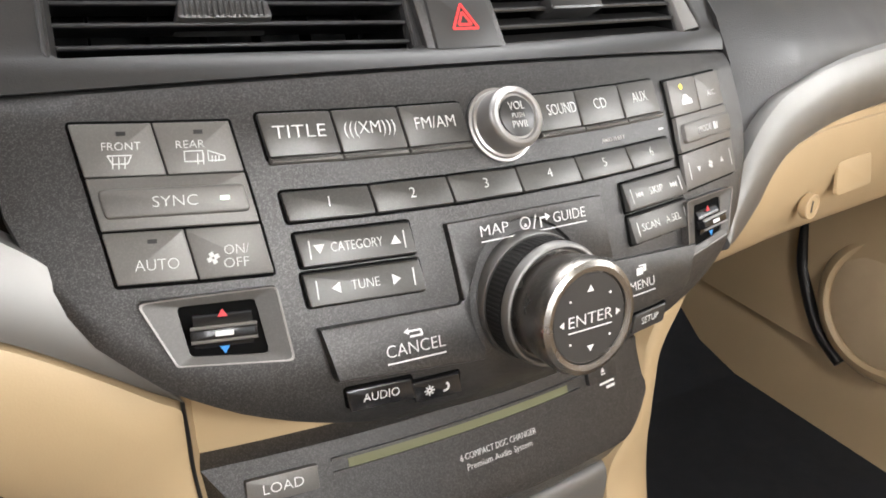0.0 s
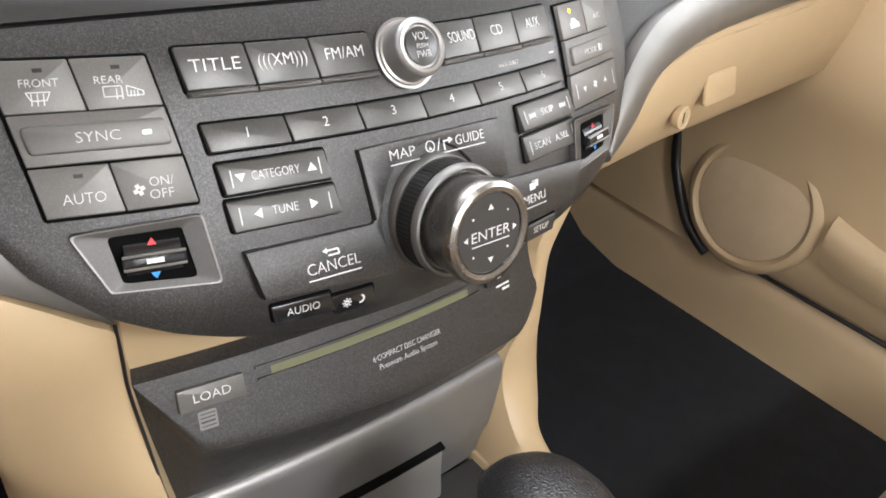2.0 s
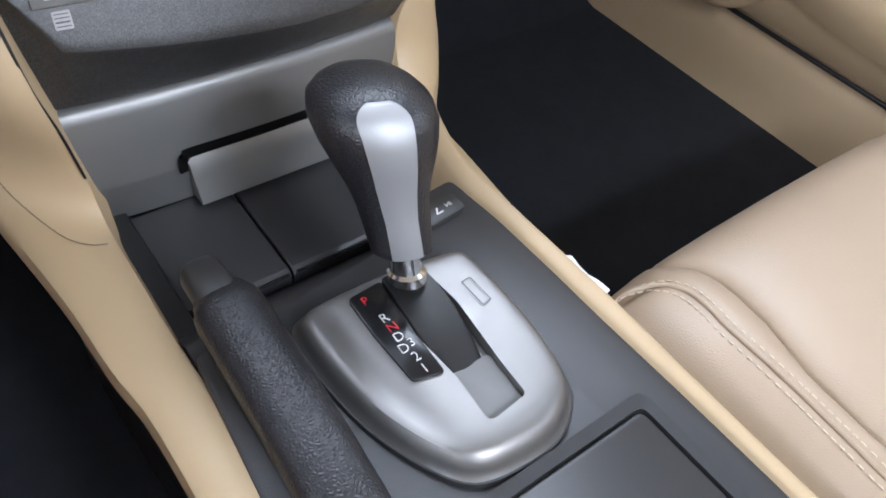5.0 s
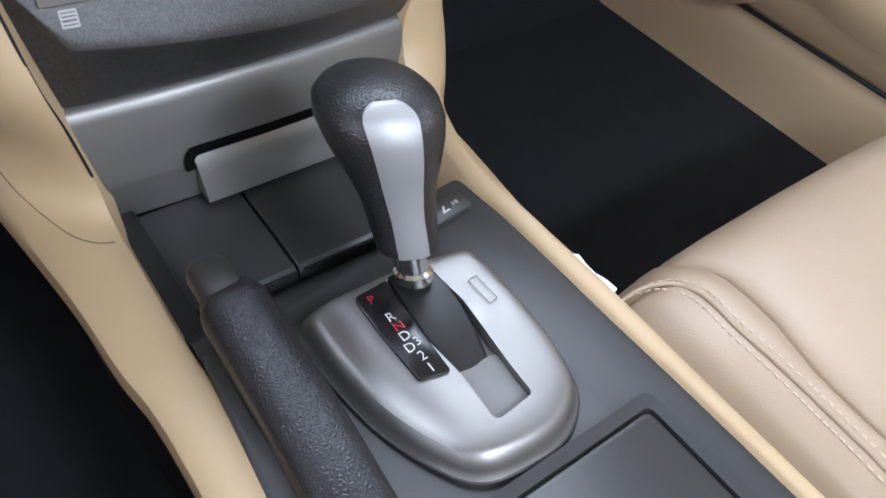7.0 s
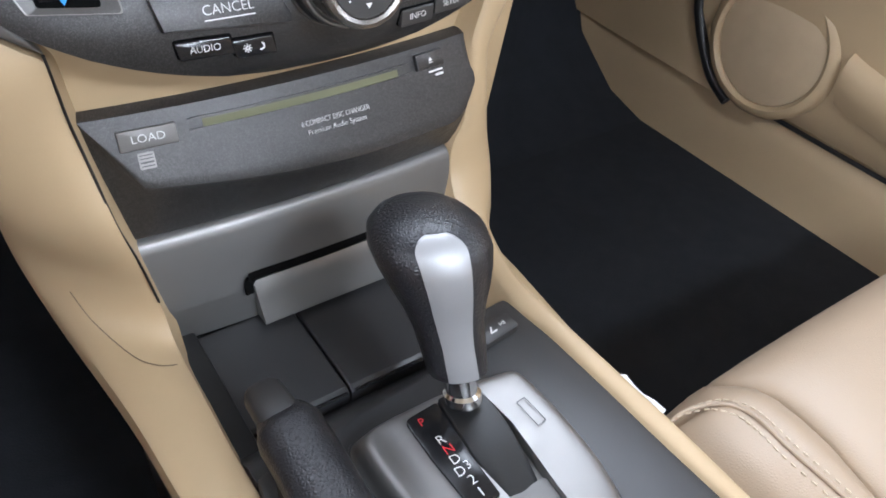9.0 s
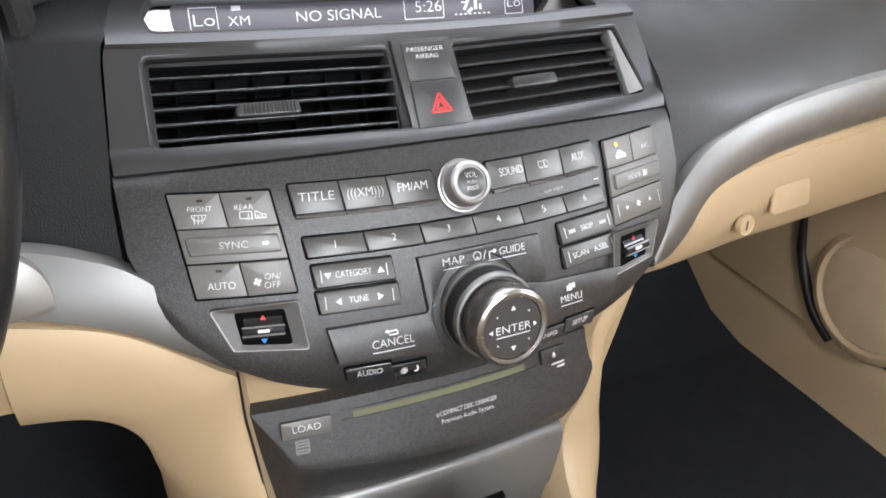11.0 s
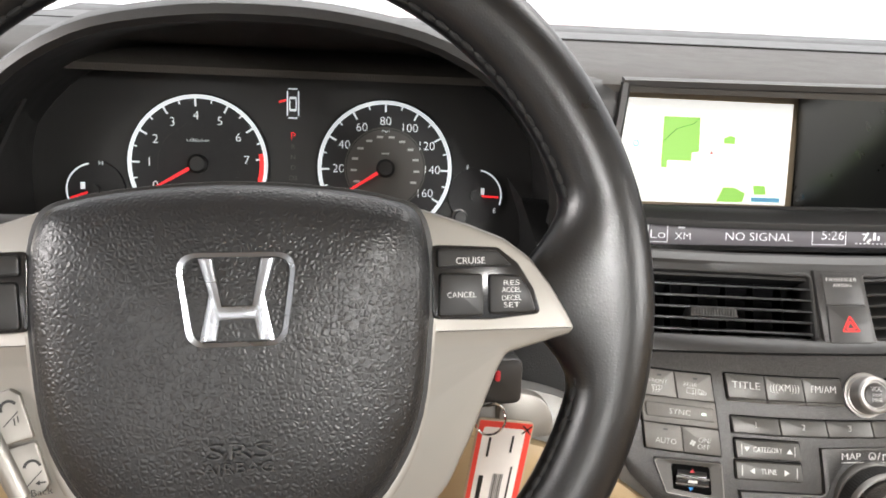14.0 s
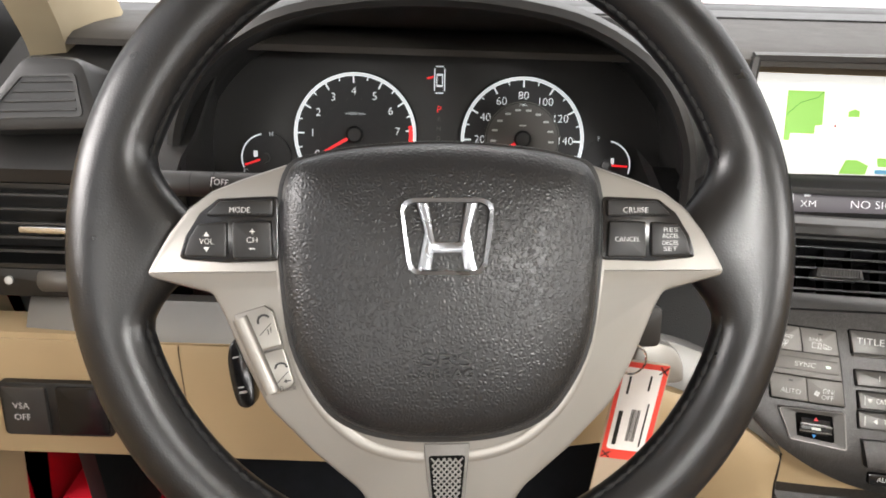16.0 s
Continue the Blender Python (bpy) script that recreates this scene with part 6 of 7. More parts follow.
# phone buttons on the lower spoke
for b in ([(414, 570), (468, 553), (482, 562), (500, 624), (440, 640)], [(442, 644), (502, 628), (520, 690), (512, 702), (478, 714)]):
    ob = part("phone_button", prism(rounded(wp(b, 0.000295), 0.0015), 0.0155, 0.0, 0.0008), M_CHAMP, wheel, m=MW)
    x, y = wp([(sum(p[0] for p in b) / 5 + 8, sum(p[1] for p in b) / 5)], 0.000295)[0]
    mp = moved(MW, x, y, 0.0157) @ Matrix.Rotation(0.12, 4, "Z")
    first_ = b[0][1] < 600
    icon("handset", ring_poly(0, 0.0028, 0.0032, 0.0012, 8, 30 if first_ else 10, 200 if first_ else 170), mp, M_BLACK, ob)
    icon("slash", [bar(-0.003, -0.0045, 0.0035, 0.0012, 0.0004)], mp, M_BLACK, ob)
    if first_:
        icons("mark", [bar(0.0015, -0.0045, 0.0015, -0.0015, 0.0005), bar(0.0030, -0.0035, 0.0030, -0.0008, 0.0005)], mp, M_BLACK, ob)
    else:
        lettering("Back", 0.0042, moved(mp, 0.0022, -0.0078), M_BLACK, ob, width=0.0085)
        icon("arrow", [tri_side(0.0012, -0.0038, 0.0011, -1), bar(0.0015, -0.0038, 0.0045, -0.0038, 0.0006)], mp, M_BLACK, ob)
part("phone_bar", rail([(*wp([(425, 575)], 0.000295)[0], 0.0155), (*wp([(482, 708)], 0.000295)[0], 0.0155)], [(0.0042 * math.cos(a), 0.0028 * math.sin(a)) for a in [k * math.pi / 6 for k in range(12)]], up=(0, 0, 1)), M_CHAMP, wheel, m=MW)
insert = part("foot_insert", prism(rounded(wp([(752, 797), (834, 797), (820, 960), (768, 960)]), 0.001), 0.0142, 0.0, 0.0008), M_GREY, wheel, "grey insert at the foot of the spokes", m=MW)
badge = part("mesh_badge", prism(rounded(wp([(760, 818), (826, 818), (815, 930), (771, 930)]), 0.002), 0.0147, 0.0, 0.0004), M_DEEP, wheel, "dark diamond mesh", m=MW)


def badge_span(y):
    k = (y - 822) / 104
    return 765 + 9 * k, 821 - 9 * k


for k in range(-6, 16):
    for d in (-1, 1):
        y0 = 822 + 11 * k
        pts = []
        for j in range(41):
            y = y0 + 1.5 * j
            lo, hi = badge_span(y)
            x = 765 + j * 1.4 if d > 0 else 821 - j * 1.4
            if 822 <= y <= 926 and lo <= x <= hi:
                pts.append((x, y))
        if len(pts) > 3:
            a, b = wp([pts[0], pts[-1]])
            icon("mesh_wire", [bar(*a, *b, 0.0007)], moved(MW, 0, 0, 0.0147), M_DULL, badge, h=0.0006)
# raised inner edges of the spokes beside the airbag
for f in (lambda p: p, mirrored):
    edge = f([(505, 478), (512, 540), (524, 620), (548, 690), (585, 745), (640, 792), (700, 815), (752, 822)])
    part("spoke_ridge", rail([Vector((*q, 0.0118)) for q in smooth_curve([(*p, 0) for p in wp(edge)], 4) for q in [(q.x, q.y)]], [(0.0045 * math.cos(a), 0.0018 * math.sin(a)) for a in [k * math.pi / 6 for k in range(12)]], up=(0, 0, 1)), M_CHAMP, wheel, m=MW)
# rim stitches along the inner edge
st = lathe([(0.0008, -0.0036), (0.0015, -0.0012), (0.0015, 0.0012), (0.0008, 0.0036)], 6)
st_ob = part("stitch", st, mat("black_thread", (0.010, 0.010, 0.010), 0.9, 0, 0, 0, 0.1, 50), wheel, m=MW @ Matrix.Translation((0.1659, 0, -0.0055)) @ Matrix.Rotation(math.pi / 2, 4, "X"))
for k in range(1, 132):
    a = 2 * math.pi * k / 132
    o = new("stitch", st_ob.data)
    o.parent = wheel
    o.matrix_basis = MW @ Matrix.Rotation(a, 4, "Z") @ MW.inverted()

# steering column, stalk
column_ = thing("steering_column", "black steering column shroud", "steering column")
rows = []
for h, rx, ry in ((0.02, 0.045, 0.045), (0.06, 0.052, 0.048), (0.14, 0.062, 0.055), (0.24, 0.075, 0.065), (0.36, 0.08, 0.07)):
    rows.append([MW @ Vector((rx * math.cos(a), ry * math.sin(a) - 0.01, -h)) for a in [2 * math.pi * k / 28 for k in range(28)]])
part("shroud", loft(rows, ring=True, cap=True), M_BLACK, column_)
stalk_path = [Vector(p) for p in ((-0.480, 0.062, 0.772), (-0.530, 0.048, 0.775), (-0.572, 0.038, 0.777), (-0.600, 0.036, 0.7775), (-0.628, 0.035, 0.778))]
def round_section(r, n=18):
    return [(r * math.cos(2 * math.pi * k / n), r * math.sin(2 * math.pi * k / n)) for k in range(n)]
stalk = part("light_stalk", rail(stalk_path, round_section(0.0088), scale=[0.75, 0.85, 1, 1, 0.95]), M_SWITCH, column_, "dark grey light stalk")
for x in (-0.5835, -0.598):
    part("stalk_ring", rail([(x - 0.0006, 0.0364, 0.7774), (x + 0.0006, 0.0364, 0.7774)], round_section(0.0091)), M_BLACK, stalk)
m_stalk = frame_at((-0.5765, 0.0285, 0.7815), (1, -0.1, 0), (0, -0.86, 0.5))
lettering("OFF", 0.0062, moved(m_stalk, 0, 0, 0.0006), M_WHITE, stalk, width=0.0095)
icons("mark", [bar(-0.0065, -0.003, -0.0065, 0.003, 0.0006), bar(-0.0065, 0.003, -0.0045, 0.003, 0.0006)], moved(m_stalk, 0, 0, 0.0006), M_WHITE, stalk)
# remote buttons tucked behind the lower spoke
remote = part("back_button", prism(closed_curve([(-0.0055, -0.021), (0.005, -0.022), (0.008, 0), (0.004, 0.021), (-0.004, 0.018), (-0.0075, 0.004)], 5), 0.004, 0.012, 0.002), M_GLOSS, wheel, "gloss black side buttons", m=frame_at((-0.5565, -0.030, 0.671), (0.98, 0.07, 0.2), (0.05, -0.9, 0.4)))
icons("mark", [bar(-0.003, 0.010, 0.001, 0.010, 0.0008), bar(-0.003, -0.010, 0.001, -0.010, 0.0008), bar(-0.003, -0.0135, 0.002, -0.0135, 0.0016)], frame_at((-0.5565, -0.030, 0.671), (0.98, 0.07, 0.2), (0.05, -0.9, 0.4)) @ Matrix.Translation((0, 0, 0.0042)), M_PRINT, remote)

# ---- instruments ----
cluster = thing("instrument_cluster", "lit instrument cluster with white-ringed dials", "instrument cluster")
MI = frame_at((HX, 0.297, 0.745), (1, 0.03, 0), (0, -1, 0.3))
part("backing", prism(rounded([(-0.25, -0.075), (0.25, -0.075), (0.25, 0.06), (0.19, 0.115), (0.06, 0.128), (-0.06, 0.128), (-0.19, 0.115), (-0.25, 0.06)], 0.01), -0.004, 0.01, 0), mat("dark_gauge_face", (0.016, 0.0155, 0.015), 0.5, 0, 0.1, 900), cluster, m=MI)
M_NEEDLE = mat("lit_red_needle", (0.7, 0.02, 0.02), 0.4, var=0, emit=(1, 0.02, 0.03), emit_strength=0.9)
def gauge(name, cx, cy, r, a0, a1, majors, minors, labels, needle, lab_r=0.78):
    g = part(name, lathe([(r * 1.04, -0.006), (r * 1.04, 0.0), (r * 1.0, 0.002), (r * 0.965, 0.0), (r * 0.6, -0.001), (0, -0.001)], 64), M_GAUGE, cluster, m=moved(MI, cx, cy))
    mg_ = moved(MI, cx, cy, 0.0022)
    part("lit_ring", lathe([(r * 1.01, 0.0), (r * 1.01, 0.0008), (r * 0.955, 0.0008), (r * 0.955, 0.0)], 64, False), M_WHITELIT, g, m=mg_)
    ticks = []
    for k in range(minors + 1):
        a = radians(a0 + (a1 - a0) * k / minors)
        big = k % (minors // majors) == 0
        ticks.append(bar((0.955 if big else 0.95) * r * math.cos(a), 0.955 * r * math.sin(a), (0.84 if big else 0.90) * r * math.cos(a), (0.84 if big else 0.90) * r * math.sin(a), 0.0016 if big else 0.0011))
    icons("tick", ticks, mg_, M_WHITELIT, g)
    for k, body in enumerate(labels):
        a = radians(a0 + (a1 - a0) * k / (len(labels) - 1))
        lettering(body, 0.0112, moved(mg_, lab_r * 0.9 * r * math.cos(a), lab_r * 0.9 * r * math.sin(a)), M_WHITELIT, g)
    icon("inner_ring", ring_poly(0, 0, r * 0.59, 0.0008, 40), mg_, M_BLACK, g)
    a = radians(needle)
    icon("needle", [[(0.0016 * math.sin(a), -0.0016 * math.cos(a)), (r * 0.9 * math.cos(a) + 0.0006 * math.sin(a), r * 0.9 * math.sin(a) - 0.0006 * math.cos(a)), (r * 0.9 * math.cos(a) - 0.0006 * math.sin(a), r * 0.9 * math.sin(a) + 0.0006 * math.cos(a)), (-0.0016 * math.sin(a), 0.0016 * math.cos(a))]], moved(mg_, 0, 0, 0.004), M_NEEDLE, g, h=0.0008)
    part("hub", lathe([(0.0085, 0), (0.0085, 0.005), (0.0065, 0.007), (0, 0.007)], 24), M_BLACK, g, m=mg_)
    return g
TACHO_X, SPEED_X = -0.081, 0.087
tach = gauge("tachometer", TACHO_X, -0.003, 0.061, 208, -8 - 16, 8, 16, list("01234567") + [""], 210)
lettering("x1000r/min", 0.004, moved(MI, TACHO_X, 0.018, 0.0024), M_WHITELIT, tach, width=0.02)
icon("red_zone", ring_poly(0, 0, 0.0565, 0.004, 8, -24, 10), moved(MI, TACHO_X, -0.003, 0.0032), M_REDLIT, tach)
spd = gauge("speedometer", SPEED_X, -0.004, 0.061, 212, -32, 8, 16, ["0", "20", "40", "60", "80", "100", "120", "140", "160"], 212)
lettering("mph", 0.004, moved(MI, SPEED_X, 0.030, 0.0024), M_WHITELIT, spd)
part("inner_disc", lathe([(0.038, 0), (0.038, 0.0006), (0, 0.0006)], 40), mat("grey_inner_dial", (0.085, 0.08, 0.072), 0.5), spd, m=moved(MI, SPEED_X, -0.004, 0.0014))
icons("distance_mark", [bar(0.0290 * math.cos(a) - 0.0028, 0.0290 * math.sin(a), 0.0290 * math.cos(a) + 0.0028, 0.0290 * math.sin(a), 0.0020) for a in [radians(205 - 21 * k) for k in range(12)]], moved(MI, SPEED_X, -0.004, 0.0024), M_PRINT, spd)
icon("unit_mark", [bar(-0.0035, 0.0135, 0.0035, 0.0135, 0.0013)], moved(MI, SPEED_X, -0.004, 0.0024), M_PRINT, spd)
icon("dial_circle", ring_poly(0, 0, 0.0380, 0.0010, 40), moved(MI, SPEED_X, -0.004, 0.0022), M_BLACK, spd)
icon("belt_warning", [[(0.0030 * math.cos(a), 0.0034 * math.sin(a)) for a in [k * math.pi / 6 for k in range(12)]]], moved(MI, 0.103, -0.047, 0.0030), M_REDLIT, spd)
trip = part("trip_knob", lathe([(0.0062, 0), (0.0062, 0.010), (0.0050, 0.0115), (0, 0.0115)], 24), M_BLACK, cluster, "small black trip knob", m=moved(MI, 0.157, -0.048))
part("knob_ring", lathe([(0.0072, 0.0), (0.0072, 0.003), (0.0063, 0.003), (0.0063, 0.0)], 24, False), M_DULL, trip, m=moved(MI, 0.157, -0.048))
for x, s in ((-0.172, -1), (0.202, 1)):
    g = part("temperature_gauge" if s < 0 else "fuel_gauge", lathe([(0.026, -0.004), (0.026, 0), (0, 0)], 32), M_GAUGE, cluster, m=moved(MI, x + (0 if s < 0 else -0.030), -0.028))
    mg_ = moved(MI, x + (0 if s < 0 else -0.030), -0.028, 0.001)
    icon("lit_arc", ring_poly(0, 0, 0.024, 0.0014, 12, *((100, 205) if s < 0 else (80, -20))), mg_, M_WHITELIT, g)
    a = radians(200 if s < 0 else -3)
    icon("needle", [bar(0, 0, 0.021 * math.cos(a), 0.021 * math.sin(a), 0.0018)], moved(mg_, 0, 0, 0.003), M_NEEDLE, g, h=0.0006)
    part("hub", lathe([(0.005, 0), (0.005, 0.004), (0, 0.004)], 20), M_BLACK, g, m=mg_)
    for body, dx, dy in ((("H", 0.006, 0.024), ("C", -0.02, -0.014)) if s < 0 else (("F", -0.008, 0.026), ("E", 0.018, -0.014))):
        lettering(body, 0.006, moved(mg_, dx, dy), M_WHITELIT, g)
    icon("symbol", [bar(-0.012 * (1 if s < 0 else -0.4), 0.004, -0.008 * (1 if s < 0 else -1), 0.004, 0.006)], mg_, M_WHITELIT, g)
for k, body in enumerate(("P", "R", "N", "D", "D3", "2", "1")):
    lettering(body, 0.0095 if k == 0 else 0.0060, moved(MI, 0.003, 0.0235 - 0.0095 * k, 0.0005), M_REDLIT if k == 0 else M_GREY, cluster)
icon("car_outline", [bar(-0.005, 0.042, -0.005, 0.064, 0.0012), bar(0.005, 0.042, 0.005, 0.064, 0.0012), bar(-0.004, 0.066, 0.004, 0.066, 0.0012), bar(-0.004, 0.040, 0.004, 0.040, 0.0012), bar(-0.003, 0.058, 0.003, 0.058, 0.002), bar(-0.003, 0.047, 0.003, 0.047, 0.002), bar(-0.0028, 0.047, -0.0028, 0.058, 0.001), bar(0.0028, 0.047, 0.0028, 0.058, 0.001)], moved(MI, 0.003, 0, 0.0005), M_WHITELIT, cluster)
icon("door_warning", [bar(-0.0125, 0.054, -0.006, 0.056, 0.0018)], moved(MI, 0.003, 0, 0.0005), M_REDLIT, cluster)
# ---- cabin: floor, doors, seats ----
floor = tagged(part("floor", prism([(-0.86, -1.7), (0.80, -1.7), (0.80, 0.75), (-0.86, 0.75)], 0.085, 0.02, 0), M_CARPET), "black carpet on the car floor", "carpet", kind="structure")
rows = [[Vector((x, y, z)) for y, z in ((0.38, 0.085), (0.46, 0.10), (0.56, 0.165), (0.66, 0.31), (0.70, 0.55), (0.70, 0.80))] for x in (-0.86, -0.1, 0.1, 0.80)]
tagged(part("firewall_carpet", shell(rows, 0.02, (0, 1, -0.5)), M_CARPET), "black carpet on the sloping toe board", "carpet", kind="structure")

sill_rows = [[Vector((x, y, z)) for x, z in ((0.745, 0.080), (0.752, 0.100), (0.754, 0.130), (0.758, 0.165), (0.764, 0.190), (0.774, 0.199), (0.79, 0.199))] for y in (0.64, 0.4, 0.27, 0.1, -0.4, -1.0, -1.6)]
tagged(part("door_sill", shell(sill_rows, 0.02, (1, 0, -0.3)), M_BEIGE), "tan plastic door sill trim beside the carpet", "door sill", kind="structure")
tagged(part("sill_seam", tube([(0.7575, y, 0.2015) for y in (0.25, 0.1, -0.1, -0.4, -1.0)], 0.0032), M_BLACK), "dark rubber joint between sill and door", "door seal", kind="structure")
# kick panel ahead of the door gap
gap = [(0.243, 0.196), (0.262, 0.207), (0.2856, 0.2248), (0.3118, 0.2607), (0.328, 0.290), (0.337, 0.314), (0.345, 0.36), (0.348, 0.42), (0.348, 0.52)]
rows = [[Vector((0.755, y, z)), Vector((0.748, y + 0.004, z)), Vector((0.746, y + 0.02, z)), Vector((0.752, 0.45, z)), Vector((0.762, 0.68, z))] for y, z in gap]
tagged(part("kick_panel", shell(rows, 0.02, (1, 0, 0)), M_BEIGE), "tan kick panel ahead of the passenger door", "kick panel", kind="structure")
tagged(part("door_seal", tube([Vector((0.743, p.x - 0.008, p.y)) for p in smooth_curve([(a, b, 0) for a, b in gap], 4)], 0.0085), M_BLACK), "black rubber seal in the door gap", "door seal", kind="structure")

door = thing("passenger_door", "closed tan passenger door panel with round speaker", "car door")
rows = []
prof = [(0.785, 0.201), (0.762, 0.206), (0.754, 0.220), (0.746, 0.25), (0.740, 0.30), (0.734, 0.36), (0.726, 0.41), (0.712, 0.445), (0.700, 0.47), (0.690, 0.50), (0.690, 0.54), (0.700, 0.58), (0.720, 0.66), (0.745, 0.74), (0.765, 0.80)]
def gap_y(z):
    for (a, za), (b, zb) in zip(gap, gap[1:]):
        if z <= zb:
            t = max(0, (z - za) / (zb - za))
            return a + (b - a) * t
    return 0.348
for i in range(26):
    t = i / 25
    row = []
    for x, z in prof:
        y = (gap_y(z) - 0.016) * (1 - t) + (-1.15) * t
        yy = y
        pocket = 0.012 * math.exp(-((z - 0.285) / 0.03) ** 2) * min(1, max(0, (0.06 - yy) / 0.06))
        row.append(Vector((x - pocket, yy, z)))
    rows.append(row)
part("door_card", shell(rows, 0.03, (1, 0, 0)), M_BEIGE, door)
msp = frame_at((0.7385, 0.194, 0.302), (0, -1, 0), (-1, 0, 0.06))
part("speaker_ring", lathe([(0.100, -0.012), (0.099, 0.002), (0.094, 0.008), (0.086, 0.010), (0.081, 0.006), (0.080, -0.012)], 48, False), M_BEIGE, door, m=msp)
part("speaker_grille", lathe([(0.080, -0.004), (0.080, 0.004), (0.07, 0.0065), (0.0, 0.009)], 48), mat("tan_speaker_mesh", (0.46, 0.35, 0.22), 0.6, 0, 0.8, 1600), door, "tan perforated speaker grille", m=msp)
rows = [[Vector((0.742 - d, y, z)) for d, z in ((0.0, 0.325 + o), (0.014, 0.315 + o), (0.02, 0.298 + o), (0.016, 0.275 + o), (0.004, 0.250 + o))] for y, o in ((0.085, 0.02), (0.06, 0.012), (0.0, 0.004), (-0.1, 0), (-0.3, 0), (-0.7, 0))]
part("map_pocket", shell(rows, 0.02, (1, 0, 0)), M_BEIGE, door)

# passenger seat
seat = thing("passenger_seat", "tan leather passenger seat with stitched side bolster", "car seat")
def crest(y):
    """Height of the cushion along the seat."""
    pts = [(-0.138, 0.215), (-0.144, 0.252), (-0.151, 0.282), (-0.160, 0.306), (-0.172, 0.323), (-0.19, 0.335), (-0.22, 0.343), (-0.26, 0.348), (-0.34, 0.353), (-0.45, 0.358), (-0.75, 0.362)]
    for (a, za), (b, zb) in zip(pts, pts[1:]):
        if y >= b:
            return za + (zb - za) * (a - y) / (a - b)
    return 0.372
ys = [-0.138, -0.141, -0.146, -0.153, -0.161, -0.170, -0.18, -0.192, -0.207, -0.225, -0.25, -0.29, -0.335, -0.37, -0.45, -0.6, -0.76]
WELT_X = [(0.14, 0.1800), (0.182, 0.1785), (0.207, 0.1800), (0.24, 0.1730), (0.287, 0.1690), (0.335, 0.1635), (0.37, 0.1600), (0.8, 0.158)]
CREASE_X = [(0.14, 0.200), (0.170, 0.200), (0.184, 0.2080), (0.202, 0.2110), (0.247, 0.2030), (0.295, 0.1880), (0.343, 0.1830), (0.8, 0.180)]
rows_c, rows_s = [], []
for y in ys:
    c = crest(y)
    i_ = 0.050 * max(0, (y + 0.185) / 0.047) ** 2
    wx, kx = along(WELT_X, -y) + i_ * 0.55, along(CREASE_X, -y) + i_ * 0.4
    side = [Vector((0.140 + i_, y, 0.10)), Vector((0.129 + i_, y, 0.20)), Vector((0.127 + i_, y, c - 0.055)), Vector((0.131 + i_, y, c - 0.032)), Vector((0.141 + i_, y, c - 0.016)), Vector(((0.141 + i_ + wx) / 2, y, c - 0.0065)), Vector((wx - 0.004, y, c - 0.0022)), Vector((wx, y, c - 0.0015))]
    rows_s.append(side + [Vector((wx + 0.004, y, c + 0.0010)), Vector(((wx + kx) / 2, y, c + 0.0016)), Vector((kx - 0.005, y, c - 0.0016)), Vector((kx, y, c - 0.0065)), Vector((kx, y, c - 0.05)), Vector((kx, y, 0.10))])
    rows_c.append([Vector((kx - 0.001, y, 0.10))] + [Vector((kx + dx, y, c + dz)) for dx, dz in ((-0.001, -0.05), (0.0, -0.0065), (0.004, -0.0015), (0.014, 0.0028), (0.05, 0.006), (0.13, 0.008), (0.22, 0.007), (0.29, 0.003), (0.315, -0.003), (0.322, -0.010), (0.36, 0.003), (0.40, -0.008), (0.415, -0.05))] + [Vector((0.64, y, 0.10))])
welt = [Vector(p) for p in ((0.1335, -0.1755, 0.3000), (0.142, -0.1735, 0.3135), (0.1535, -0.1745, 0.3225), (0.1665, -0.1795, 0.3275), (0.1750, -0.187, 0.3322), (0.1795, -0.200, 0.3372))]
welt += [Vector((along(WELT_X, -y), y, crest(y) - 0.0004)) for y in (-0.215, -0.24, -0.27, -0.30, -0.335, -0.37, -0.45, -0.6)]
part("side_bolster", loft(rows_s, ring=True, cap=True), M_LEATHER, seat, "tan leather side bolster")
part("cushion", loft(rows_c, ring=True, cap=True), M_LEATHER, seat)
part("welt", tube(smooth_curve(welt, 4), 0.0016, 8), M_LEATHER, seat, "piped seam")
M_THREAD = mat("tan_thread", (0.50, 0.41, 0.29), 0.6, 0, 0, 0, 0.1, 50)
fine = smooth_curve(welt, 12)
st = lathe([(0.0003, -0.0021), (0.00075, -0.0012), (0.00075, 0.0012), (0.0003, 0.0021)], 6)
first = part("stitch", st, M_THREAD, seat)
run, made = 0.0, 0
for a, b in zip(fine, fine[1:]):
    run += (b - a).length
    if run > 0.0052 and made < 118:
        run = 0.0
        d = (b - a).normalized()
        for k, (dx, dz) in enumerate(((-0.0062, -0.0022), (0.0042, 0.0012))):
            o = first if made == 0 else new("stitch", first.data)
            o.parent = seat
            o.matrix_basis = Matrix.Translation(a + Vector((dx, 0, dz))) @ d.to_track_quat("Z", "Y").to_matrix().to_4x4()
            made += 1
rows = []
for t in [i / 6 for i in range(7)]:
    y, z = -0.74 - 0.28 * t, 0.36 + 0.62 * t
    rows.append([Vector((x, y + dy, z)) for x, dy in ((0.15, 0), (0.17, 0.06), (0.24, 0.05), (0.4, 0.03), (0.56, 0.05), (0.63, 0.06), (0.65, 0), (0.62, -0.09), (0.18, -0.09))])
part("backrest", loft(rows, ring=True, cap=True), M_LEATHER, seat)
# white tag tucked between the console and the seat
tag_edge = rounded([(0.110, -0.142), (0.1165, -0.1425), (0.1198, -0.1450), (0.1182, -0.1540), (0.1180, -0.1625), (0.1205, -0.1696), (0.1214, -0.1796), (0.1100, -0.1815)], 0.0012)
